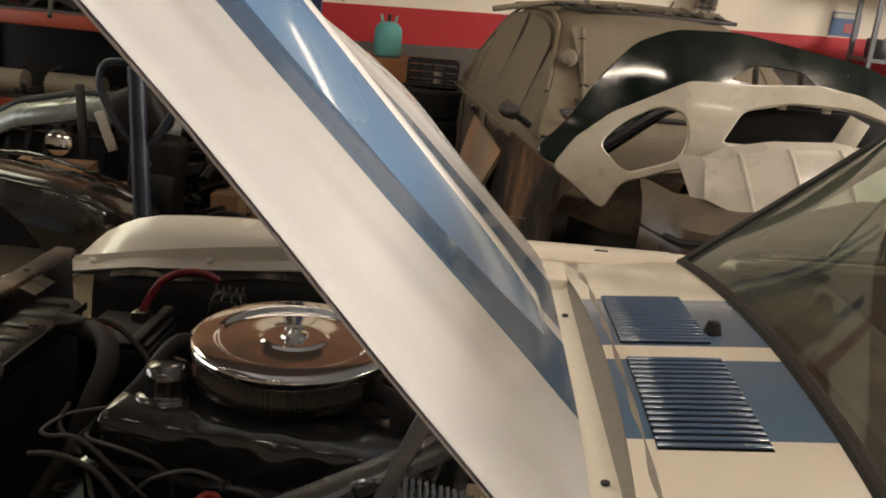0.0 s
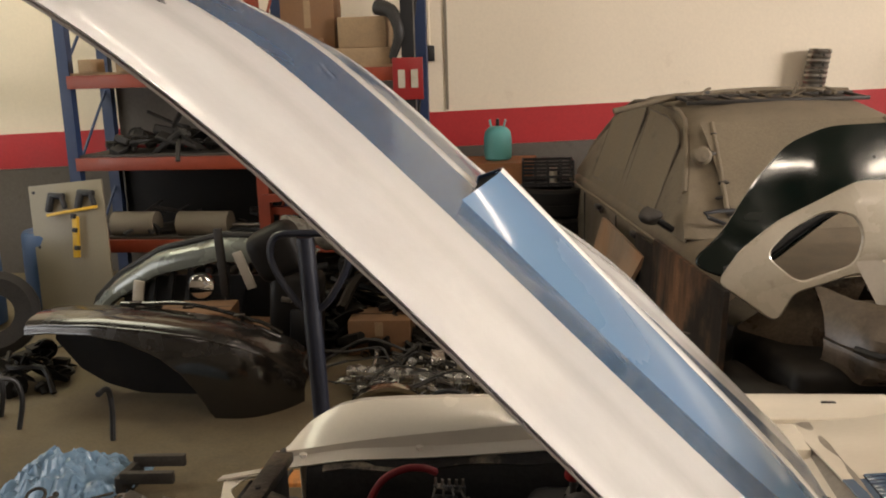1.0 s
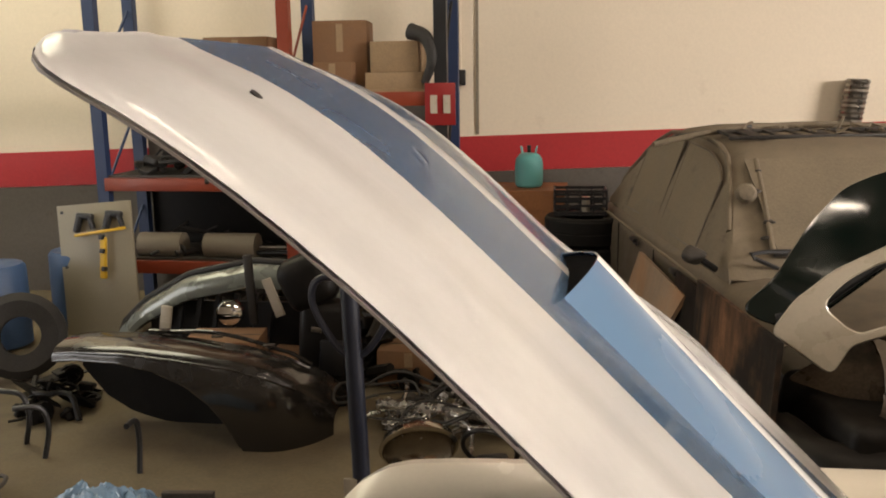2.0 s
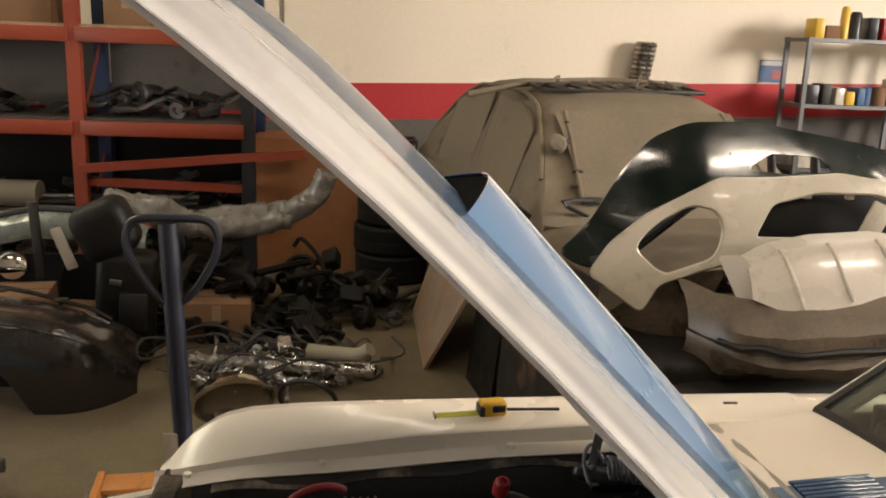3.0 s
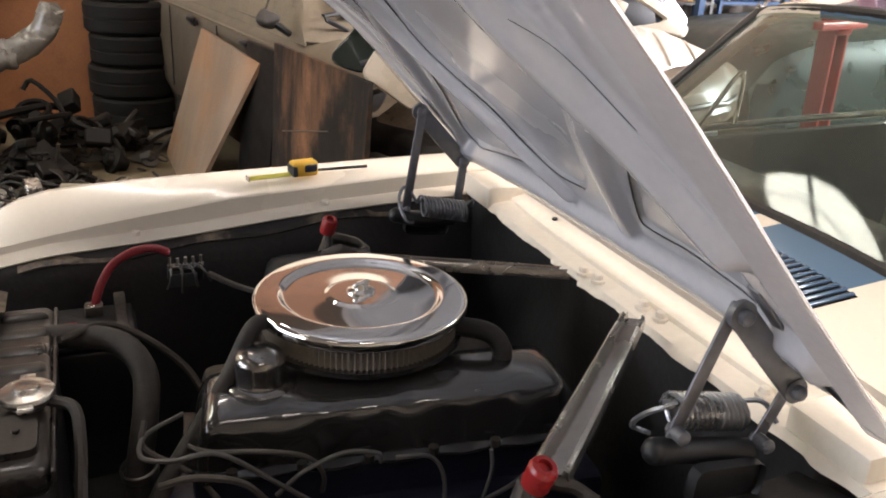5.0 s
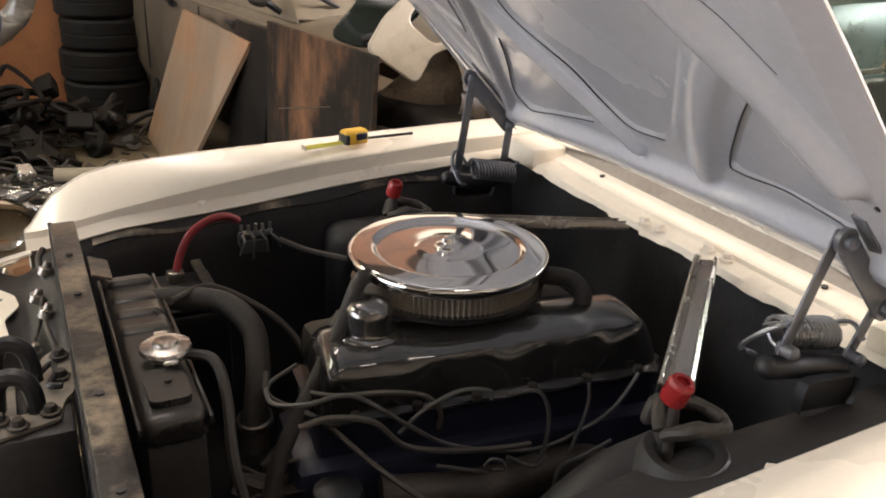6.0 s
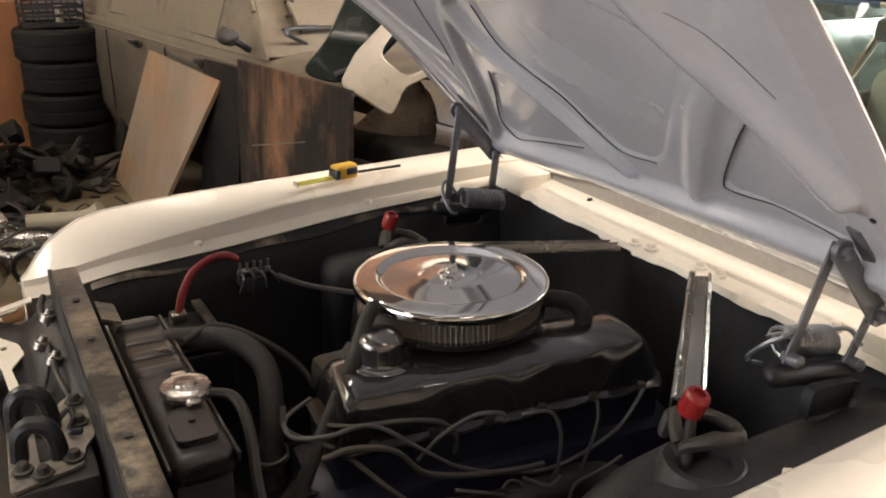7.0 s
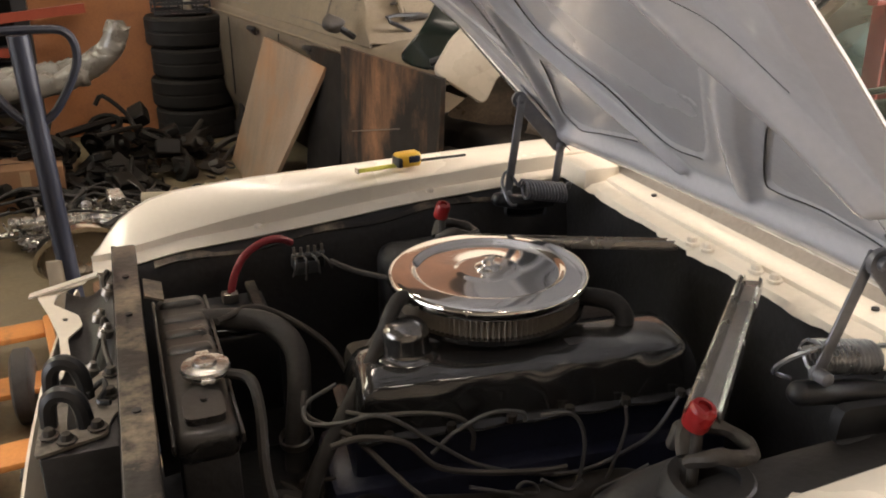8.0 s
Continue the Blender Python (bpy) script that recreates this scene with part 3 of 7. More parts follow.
car = thing("coupe", "cream classic coupe with blue stripes and raised bonnet", "car", at=pose(0.9, YC, 0))
LIP = [(-1.27, 0.832), (-1.11, 0.856), (-0.88, 0.872), (-0.61, 0.9), (-0.36, 0.913), (0.1, 0.93)]
CREASE = [(-1.28, 0.85), (-1.14, 0.871), (-0.99, 0.895), (-0.75, 0.926), (-0.34, 0.952), (0.1, 0.962)]
CREST = [(-1.30, 0.855), (-1.25, 0.89), (-1.17, 0.916), (-1.08, 0.934), (-0.9, 0.943), (-0.58, 0.951), (-0.3, 0.958), (0.1, 0.965)]


def fender(side):
    """Front wing, side +1 far, -1 near; section from the inner lip over the crest and down the flank."""
    bm = B()
    xs = [-1.31, -1.295, -1.27, -1.24, -1.2, -1.16] + steps(-1.1, 0.12, 14)

    def at(x, k):
        nose = max(0.0, (-1.14 - x) / 0.17)
        pull = 0.05 * nose ** 2
        zc, zl, zt = (interp(x, tab) - (0.008 if side < 0 else 0) for tab in (CREASE, LIP, CREST))
        pts = [(0.575, zl - 0.012), (0.596, zl), (0.603, zl + 0.002), (0.605, zc - 0.003), (0.609, zc), (0.66, (zc + zt) / 2 + 0.004), (0.715, zt),
               (0.755, zt - 0.008), (0.79, zt - 0.03), (0.812, zt - 0.075), (0.82, zt - 0.16), (0.83, 0.62), (0.825, 0.45), (0.8, 0.28)]
        y, z = pts[k]
        return Vector((x if x > -1.1 else -1.1 + 0.85 * (x + 1.1), YC + side * (y - (pull if k > 5 else 0)), z - (0.03 * nose ** 2 if k > 3 else 0)))
    sheet(bm, lambda x, k: at(x, int(k)), xs, list(range(14)), 0.004)
    f = part("fender", bm, M_cream, car, sharp=18)
    for x in (-1.21, -0.94, -0.55):
        part("fender_bolt", cyl(B(), 0.009, 0.008, pose(x, YC + side * 0.592, interp(x, LIP) + 0.003), seg=6), M_flange, f)
    if side > 0:
        part("slot", box(B(), 0.03, 0.008, 0.004, pose(-0.05, 0.735, 0.964)), M_ink, f)
    return f


fender(1)
fender(-1)

# inner aprons, firewall, radiator support, dark tray
for side in (1, -1):
    bm = B()
    sheet(bm, lambda x, k: Vector((x, YC + side * (0.585 - 0.03 * k), interp(x, LIP) - 0.014 - 0.1 * k * k)), steps(-1.2, -0.2, 8), steps(0, 2.2, 6), 0.006)
    part("apron", bm, M_bay, car)
    bm = B()
    sheet(bm, lambda x, k: Vector((x, YC + side * (0.6 - 0.035 * k), interp(x, LIP) - 0.006 - 0.028 * k + 0.006 * math.sin(x * 21))), steps(-1.16, -0.22, 26), [0, 1], 0.004)
    part("apron_flange", bm, M_worn, car)
part("apron_shelf", sheet(B(), lambda x, k: Vector((x, YC - 0.595 + 0.11 * k, interp(x, LIP) - 0.012 - 0.02 * k * k + 0.003 * math.sin(17 * x + 4 * k))), steps(-1.1, -0.24, 20), steps(0, 1, 4), 0.004), M_bay, car)
part("firewall", box(B(), 0.03, 1.16, 0.62, pose(-0.2, YC, 0.6)), M_bay, car)
part("undertray", box(B(), 1.4, 1.3, 0.03, pose(-0.75, YC, 0.27)), M_bay, car)


def cowl_z(y):
    return 1.0 - 0.05 * ((y - YC) / 0.7) ** 2


def cowl_top(x, y):
    return cowl_z(y) - 0.017 + 0.095 * (x + 0.13)


bm = B()
# flange along the firewall, ragged at its front edge
rnd = random.Random(4)
jag = [0.5 * rnd.uniform(-0.012, 0.008) + 0.008 * noise.noise(Vector((i * 0.31, 0, 2))) for i in range(60)]
def flange(y, k):
    e = -0.245 + (jag[int((y + 0.7) * 40) % 60] if k == 0 else 0) + 0.06 * max(0.0, (y - YC) / 0.6) ** 4
    xs = (e, e + 0.008, e + 0.045, e + 0.05, -0.152, -0.148, -0.132, -0.1)
    zs = (0.914, 0.925, 0.929, 0.935, 0.941, 0.944, 0.962, cowl_z(y) - 0.02)
    return Vector((xs[k], y, zs[k]))
sheet(bm, lambda y, k: flange(y, int(k)), steps(-0.54, 0.65, 70), list(range(6)), 0.003)
fl = part("cowl_flange", bm, M_flange, car, "chipped cream flange")
part("cowl_gutter", sheet(B(), lambda y, k: flange(y, 5).lerp(Vector((-0.112, y, cowl_z(y) - 0.012 + 0.002 * math.sin(40 * y))), k) + Vector((0, 0, 0.004 * math.sin(math.pi * k))), steps(-0.54, 0.65, 40), steps(0, 1, 6), 0.003), M_gutter, car, "dull grey gutter edge")
for x, y in ((-0.213, -0.33), (-0.212, -0.093), (-0.214, -0.049), (-0.229, 0.064), (-0.236, 0.1)):
    part("bolt", lathe(B(), [(0, 0.012), (0.007, 0.011), (0.009, 0.007), (0.009, 0.003), (0.013, 0.002), (0.013, -0.004)], pose(x, y, 0.931), 8), M_flange, fl)
for y in (0.334, -0.255):
    part("drain_hole", cyl(B(), 0.006, 0.003, pose(-0.165, y, 0.943, 0, -6), seg=10), M_ink, fl)
for side in (1, -1):
    part("corner_block", box(B(), 0.09, 0.13, 0.05, pose(-0.19, YC + side * 0.51, 0.935), 0.008), M_flange, car)

# cowl panel with two banks of slats
bm = B()
sheet(bm, lambda y, x: Vector((x - 0.03 * ((y - YC) / 0.6) ** 2, y, cowl_top(x, y))), steps(YC - 0.63, YC + 0.63, 24), [-0.13, -0.118, -0.1, 0.0, 0.05, 0.09, 0.15], 0.004)
cowl = part("cowl_panel", bm, M_cowl_shaded, car, at=pose(0, 0, 0))
cowl.data.transform(pose(0, -YC - 0.02, 0)); cowl.matrix_basis = pose(0, YC + 0.02, 0); W[cowl.name] = pose(0, YC + 0.02, 0)
for y0, y1 in ((-0.222, 0.05), (0.112, 0.36)):
    mid = (y0 + y1) / 2
    # Black sheet on the panel paints the shade in the vent slots.
    part("vent_shade_sheet", sheet(B(), lambda x, y: Vector((x, y, cowl_top(x, y) + 0.0016)), [-0.1, 0.045], steps(y0, y1, 6), 0.001), M_hole_shade, cowl, "black sheet painting the shade between the slats")
    n = 17
    for i in range(n):
        y = y0 + (i + 0.5) * (y1 - y0) / n
        bm = box(B(), 0.146, 0.0078, 0.006, Matrix.Translation((-0.0275, y, cowl_top(-0.0275, y) + 0.0025)) @ pose(0, 0, 0, 14, -5.4, 0), 0.0022, 2)
        part("slat", bm, M_vent, cowl)
part("washer_nozzle", lathe(B(), [(0, 0.02), (0.01, 0.018), (0.014, 0.006), (0.016, 0)], pose(0.06, 0.165, cowl_top(0.06, 0.165) + 0.002), 14), M_ink, cowl)

# ------------ bonnet
# own axes: x towards the front lip, y across, z out of the painted skin
hm = Matrix(((-math.cos(radians(44.5)), 0, math.sin(radians(44.5)), -0.165), (0, 1, 0, YC), (math.sin(radians(44.5)), 0, math.cos(radians(44.5)), 0.965), (0, 0, 0, 1)))


def half_width(u):
    return 0.606 - 0.008 * (u / 1.2) - 0.12 * max(0.0, (u - 1.19) / 0.1) ** 2.2


MIDDLE = [(0.056, 0.004), (0.2, 0.006), (0.4, 0.004), (0.6, 0.004), (0.8, 0.006), (0.97, 0.005), (1.07, 0.0), (1.12, -0.006), (1.17, -0.016), (1.21, -0.027), (1.29, -0.058)]
EDGE = [(0.056, -0.022), (0.2, -0.017), (0.34, -0.011), (0.48, -0.002), (0.6, 0.005), (0.8, 0.009), (0.95, 0.008), (1.05, 0.001), (1.11, -0.007), (1.17, -0.019), (1.21, -0.031), (1.29, -0.064)]


def skin_h(u, v):
    """Height of the painted skin; the bonnet is sprung and hangs lower at its far front corner."""
    w = min(1.0, abs(v) / 0.615)
    smooth = lambda tab: (interp(u - 0.03, tab) + 2 * interp(u, tab) + interp(u + 0.03, tab)) / 4
    a, b = smooth(MIDDLE), smooth(EDGE)
    h = a + (b - a) * w ** 4 - 0.003 * max(0.0, (w - 0.96) / 0.04) ** 2
    h += 0.004 * math.exp(-((abs(v) - 0.45) / 0.035) ** 2) * min(1, u * 3)
    if v > 0:
        r = min(1.0, max(0.0, (u - 0.42) / 0.45))
        h -= r * r * (3 - 2 * r) * (0.08 * v + 0.05 * v * v)
    return h


def hood_outer(u, k):
    v = k * half_width(u) - 0.045 * max(0.0, k) ** 2
    return Vector((u, v, skin_h(u, k * 0.615)))


bm = B()
us = [0.056, 0.062] + steps(0.1, 1.08, 22) + [1.11, 1.14, 1.17, 1.19, 1.21, 1.23, 1.25, 1.265, 1.28, 1.29]
ks = [-1, -0.985, -0.96, -0.93] + steps(-0.88, 0.88, 30) + [0.93, 0.96, 0.985, 1]
sheet(bm, hood_outer, us, ks)
bmesh.ops.solidify(bm, geom=bm.faces[:], thickness=0.003)
hood = part("bonnet", bm, M_hood, car, "white bonnet with two blue stripes", at=hm, sharp=50)


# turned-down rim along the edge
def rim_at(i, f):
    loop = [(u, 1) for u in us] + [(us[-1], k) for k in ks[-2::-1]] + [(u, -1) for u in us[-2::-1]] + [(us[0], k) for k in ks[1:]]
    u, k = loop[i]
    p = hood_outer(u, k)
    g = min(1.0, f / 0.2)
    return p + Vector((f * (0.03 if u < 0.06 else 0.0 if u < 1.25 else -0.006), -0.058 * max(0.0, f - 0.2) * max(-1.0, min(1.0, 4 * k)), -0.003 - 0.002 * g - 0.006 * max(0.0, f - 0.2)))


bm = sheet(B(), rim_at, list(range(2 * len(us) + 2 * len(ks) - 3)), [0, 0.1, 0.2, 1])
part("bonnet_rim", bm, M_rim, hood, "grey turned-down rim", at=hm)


def under(u, v):
    return Vector((u, v, skin_h(u, v) - 0.006))


# painted underside and pressed frame
bm = B()
sheet(bm, lambda u, k: under(u, k * (half_width(u) - 0.012) - 0.045 * max(0.0, k) ** 2), us, ks, 0.002)
part("inner_skin", bm, M_primer, hood, "grey painted underside", at=hm)


RIBS = [([(0.115, 0.56), (0.135, 0.2), (0.155, -0.13), (0.185, -0.58)], 0.052, 0.024),
        ([(0.68, 0.06), (0.55, 0.2), (0.365, 0.328), (0.15, 0.475)], 0.027, 0.018),
        ([(0.64, 0.12), (0.52, 0.145), (0.38, 0.082), (0.2, -0.005)], 0.03, 0.017),
        ([(0.56, -0.43), (0.42, -0.315), (0.2, -0.175)], 0.04, 0.012),
        ([(1.02, -0.2), (0.8, -0.33), (0.65, -0.385), (0.53, -0.44), (0.37, -0.515)], 0.042, 0.024),
        ([(0.7, 0.08), (0.86, 0.28), (1.08, 0.4)], 0.03, 0.014),
        ([(0.88, 0.42), (0.87, 0.0), (0.88, -0.28)], 0.035, 0.013),
        ([(1.15, 0.44), (1.16, 0.0), (1.15, -0.46)], 0.03, 0.014),
        ([(0.2, 0.5), (1.1, 0.49)], 0.018, 0.008)]
PANELS = [[(0.415, 0.225), (0.34, 0.285), (0.24, 0.375), (0.19, 0.395), (0.165, 0.36), (0.22, 0.11), (0.25, 0.065), (0.4, 0.135)],
          [(0.61, 0.06), (0.5, 0.085), (0.4, 0.022), (0.315, -0.005), (0.26, -0.035), (0.263, -0.12), (0.3, -0.165), (0.56, -0.37), (0.62, -0.33), (0.68, -0.2), (0.68, 0.0)],
          [(0.458, -0.412), (0.395, -0.36), (0.277, -0.272), (0.257, -0.285), (0.257, -0.37), (0.226, -0.462), (0.25, -0.49), (0.32, -0.49), (0.44, -0.45)],
          [(0.4, 0.37), (0.49, 0.32), (0.57, 0.275), (0.7, 0.18), (0.83, 0.34), (0.8, 0.43), (0.5, 0.45)],
          [(0.93, 0.28), (0.93, -0.18), (1.08, -0.12), (1.1, 0.33)]]


def to_line(x, y, pts, closed=False):
    """Distance from each (x, y) to a polyline, and, for closed ones, which points lie inside."""
    best, inside = np.full(x.shape, 9.0), np.zeros(x.shape, bool)
    for (ax, ay), (bx, by) in zip(pts, pts[1:] + (pts[:1] if closed else [])):
        dx, dy = bx - ax, by - ay
        t = np.clip(((x - ax) * dx + (y - ay) * dy) / (dx * dx + dy * dy + 1e-12), 0, 1)
        best = np.minimum(best, np.hypot(x - ax - t * dx, y - ay - t * dy))
        inside ^= ((ay > y) != (by > y)) & (x < dx * (y - ay) / (dy if dy else 1e-12) + ax)
    return best, inside


def curve2(pts, n=8):
    return [(a, b) for a, b, _ in smooth_path([(a, b, 0) for a, b in pts], n)]


def frame_drop(x, y):
    """How far the pressed frame hangs below the skin: bars stand out, panels lie back."""
    drop = np.full(x.shape, 0.0125)
    for outline in PANELS:
        d, inside = to_line(x, y, [(p.x, p.y) for p in rounded([Vector((a, b, 0)) for a, b in outline], 0.03, 4)], True)
        drop -= 0.0065 * np.clip(np.where(inside, d, -d) / 0.009, 0, 1)
    for pts, wide, high in RIBS:
        d, _ = to_line(x, y, curve2(pts))
        k = np.clip(1 - d / wide, 0, 1)
        drop = np.maximum(drop, 0.011 + high * np.clip(1.25 * k * k * (3 - 2 * k), 0, 1) - 0.0065 * (k <= 0))
    return drop


fu = steps(0.066, 1.235, 170)
fk = steps(-1, 1, 160)
gu = np.array([[u for _ in fk] for u in fu])
gv = np.array([[k * (min(half_width(u), 0.6 - 0.9 * max(0.0, u - 1.13)) - 0.03) - 0.045 * max(0.0, k) ** 2 for k in fk] for u in fu])
ge = np.array([[min(1.0, (1 - abs(k)) / 0.05, (u - 0.066) / 0.03, (1.235 - u) / 0.03) for k in fk] for u in fu])
gd = 0.0088 + (frame_drop(gu, gv) - 0.0088) * ge * ge * (3 - 2 * ge)
bm = B()
sheet(bm, lambda i, j: Vector((gu[i][j], gv[i][j], skin_h(gu[i][j], gv[i][j]) - gd[i][j])), list(range(len(fu))), list(range(len(fk))))
part("inner_frame", bm, M_primer, hood, "grey pressed inner frame", at=hm, sharp=60)


def on_frame(pts, lift):
    x, y = np.array([a for a, _ in pts]), np.array([b for _, b in pts])
    return [Vector((a, b, skin_h(a, b) - d - lift)) for a, b, d in zip(x, y, frame_drop(x, y))]


# Black caps paint the shade inside the scoop's openings.
for outline in ([(0.8, 0.0), (0.83, 0.03), (0.82, 0.09), (0.79, 0.11), (0.765, 0.07), (0.77, 0.02)], [(0.79, -0.24), (0.835, -0.26), (0.84, -0.31), (0.81, -0.33), (0.785, -0.29)], [(0.665, -0.19), (0.69, -0.15), (0.735, -0.16), (0.735, -0.21), (0.715, -0.25), (0.685, -0.24)]):
    ring = [(p.x, p.y) for p in rounded([Vector((a, b, 0)) for a, b in outline], 0.008, 3)]
    low = max(frame_drop(np.array([a for a, _ in ring]), np.array([b for _, b in ring])))
    bm = B()
    top, rim = [bm.verts.new((a, b, skin_h(a, b) - 0.007)) for a, b in ring], [bm.verts.new((a, b, skin_h(a, b) - low - 0.0015)) for a, b in ring]
    bm.faces.new(rim)
    for i in range(len(ring)):
        bm.faces.new((top[i - 1], top[i], rim[i], rim[i - 1]))
    part("scoop_hole_shade", bm, M_hole_shade, hood, "black cap painting the shaded hole into the scoop", at=hm)
for pts, thick in ((PANELS[0][:6], 0.0013), (PANELS[1][:6], 0.0013), (PANELS[2][:6], 0.0013), ([(0.66, -0.41), (0.595, -0.455), (0.53, -0.495)], 0.0004), (PANELS[3][:4], 0.001)):
    line = [(p.x, p.y) for p in smooth_path([(a, b, 0) for a, b in pts], 6)]
    part("panel_gap", tube(B(), on_frame(line, 0.0004), thick, 6, 1), M_ink, hood, at=hm)
for a, b in ((0.33, -0.545), (0.62, 0.47)):
    part("frame_hole", cyl(B(), 0.004, 0.003, Matrix.Translation(on_frame([(a, b)], 0.0005)[0]), seg=10), M_ink, hood, at=hm)

# scoop, open to the front
bm = B()


def scoop_rise(t, k):
    """Height of the scoop above the skin: a rounded crest that fades out to the rear and the sides."""
    side = (math.sqrt(k * k + 0.02) - 0.1414) / 0.8686
    return 0.043 * max(0.0, t) ** 0.45 * max(0.0, 1 - side ** 1.35)


def scoop(u, k):
    t = (u - 0.1) / 0.72
    v = k * (0.155 - 0.06 * max(0.0, 1 - t / 0.4) ** 2)
    h = scoop_rise(t, k)
    return Vector((u - 0.35 * h * max(0.0, (t - 0.6) / 0.4) ** 1.5, v, skin_h(u, v) - 0.0005 + h))


sheet(bm, scoop, steps(0.1, 0.82, 22), steps(-1, 1, 48), 0.002)
part("scoop", bm, M_hood, hood, "blue bonnet scoop with open mouth", at=hm, sharp=50)


def mouth(k, f):
    h = scoop_rise(1, k) * f
    return Vector((0.816 - 0.35 * h, k * 0.155, skin_h(0.816, k * 0.155) - 0.003 + max(0.0, h - 0.001)))


# Black plate across the mouth paints its shaded inside.
part("scoop_mouth_shade", sheet(B(), mouth, steps(-0.9, 0.9, 40), [0, 0.5, 1], 0.001), M_hole_shade, hood, "black plate painting the shaded scoop mouth", at=hm)
part("hood_hole", cyl(B(), 0.007, 0.004, pose(1.17, -0.365, skin_h(1.17, -0.365) - 0.0008), seg=12), M_ink, hood, at=hm)

# ------------ hinges
def hinge(side):
    y = YC + side * 0.49
    up = 0.0 if side > 0 else 0.05
    bm = tube(B(), [(-0.43 - 0.5 * up, y - 0.012 * side, 0.905 + 1.0 * up), (-0.37 - 0.4 * up, y - 0.02 * side, 0.893 + 0.9 * up), (-0.3 - 0.4 * up, y - 0.01 * side, 0.888 + 0.8 * up)], 0.016, 14, 5)
    ball(bm, 0.016, pose(-0.43 - 0.5 * up, y - 0.012 * side, 0.905 + 1.0 * up))
    box(bm, 0.1, 0.008, 0.05, pose(-0.35 - 0.4 * up, y + 0.014 * side, 0.872 + 0.8 * up, 0, 6), 0.012)
    h = part("hood_hinge", bm, M_ink, car, "grey spring hinge")
    p1, p2, p3, p4 = Vector((-0.38, y, 1.12)), Vector((-0.28, y, 1.01)), Vector((-0.408 - 0.5 * up, y - 0.006 * side, 0.915 + 1.25 * up)), Vector((-0.292 - 0.4 * up, y, 0.905 + 0.8 * up))
    bm = B()
    for q, r in ((0.0, 0.017), (1.0, 0.016)):
        cyl(bm, r, 0.008, Matrix.Translation(p1.lerp(p2, q)) @ pose(0, 0, 0, 90), seg=18)
    mid = (p1 + p2) / 2
    box(bm, 0.15, 0.006, 0.033, Matrix.Translation(mid) @ pose(0, 0, 0, 0, 47.5, 0), 0.0025)
    box(bm, 0.19, 0.022, 0.005, Matrix.Translation(mid + Vector((0.016, 0.008 * side, 0.018))) @ pose(0, 0, 0, 0, 47.5, 0), 0.002)
    part("hood_arm", bm, M_hinge, h)
    for a, b in ((p1, p3), (p2, p4)):
        d = b - a
        ang = math.degrees(math.atan2(-d.z, d.x))
        bm = box(B(), d.length + 0.02, 0.005, 0.019, Matrix.Translation((a + b) / 2 + Vector((0, -0.009 * side, 0))) @ pose(0, 0, 0, 0, ang, 0), 0.003)
        part("link", bm, M_hinge, h)
    for p in (p1, p2, p3, p4):
        part("pivot", lathe(B(), [(0, -0.016), (0.006, -0.015), (0.009, -0.012), (0.009, 0.012), (0.006, 0.015), (0, 0.016)], Matrix.Translation(p) @ pose(0, 0, 0, 90), 12), M_hinge, h)
    pts = []
    turns = 13
    for i in range(turns * 12 + 1):
        a = 2 * math.pi * i / 12
        f = i / (turns * 12)
        pts.append((-0.385 - 0.6 * up + 0.1 * f, y - 0.042 * side + 0.021 * math.cos(a), 0.932 + up - 0.02 * f + 0.021 * math.sin(a)))
    # Far spring's dimness is in its colour: darker hinge grey, bright steel near.
    part("spring", tube(B(), pts, 0.003, 6, 1), M_hinge if side > 0 else M_spring, h, "coiled steel spring")
    part("spring_hook", tube(B(), [pts[0]] + [(a - 0.6 * up, y - b * side, c + up) for a, b, c in ((-0.41, 0.01, 0.965), (-0.43, 0.03, 0.945), (-0.425, 0.06, 0.91), (-0.405, 0.05, 0.9))], 0.0036, 6, 5), M_hinge if side > 0 else M_spring, h)
    part("spring_hook", tube(B(), [pts[-1], (-0.265 - 0.6 * up, y - 0.03 * side, 0.93 + up), (-0.255 - 0.6 * up, y - 0.01 * side, 0.91 + up)], 0.0036, 6, 5), M_hinge if side > 0 else M_spring, h)


hinge(1)
hinge(-1)

# ------------ windscreen, pillars, roof, body
def screen(k, f):
    y0, y1 = k * 0.63, k * 0.53
    b = Vector((0.15 - 0.025 * k * k, YC + y0, cowl_z(YC + y0) + 0.008))
    t = Vector((0.352 + 0.13 * k * k, YC + y1, 1.368 - 0.05 * k * k))
    return b.lerp(t, f)


bm = B()
sheet(bm, screen, steps(-1, 1, 20), steps(0, 1, 10))
ws = part("windscreen", bm, M_glass, car, "tinted dusty windscreen")
ws.visible_shadow = False
rim_pts = [screen(k, 0) for k in steps(-1, 1, 16)]
part("screen_seal", tube(B(), rim_pts, 0.014, 8, 1), M_rubber, car)
part("screen_seal", tube(B(), [screen(k, 1) for k in steps(-1, 1, 16)], 0.010, 8, 1), M_rubber, car)
for s in (-1, 1):
    part("screen_seal", tube(B(), [screen(s, f) for f in steps(0, 1, 8)], 0.012, 8, 1), M_rubber, car)
    part("pillar", tube(B(), [screen(s, f) + Vector((0.035, 0.022 * s, -0.012)) for f in steps(0, 1, 8)], 0.027, 8, 1), M_cream, car)


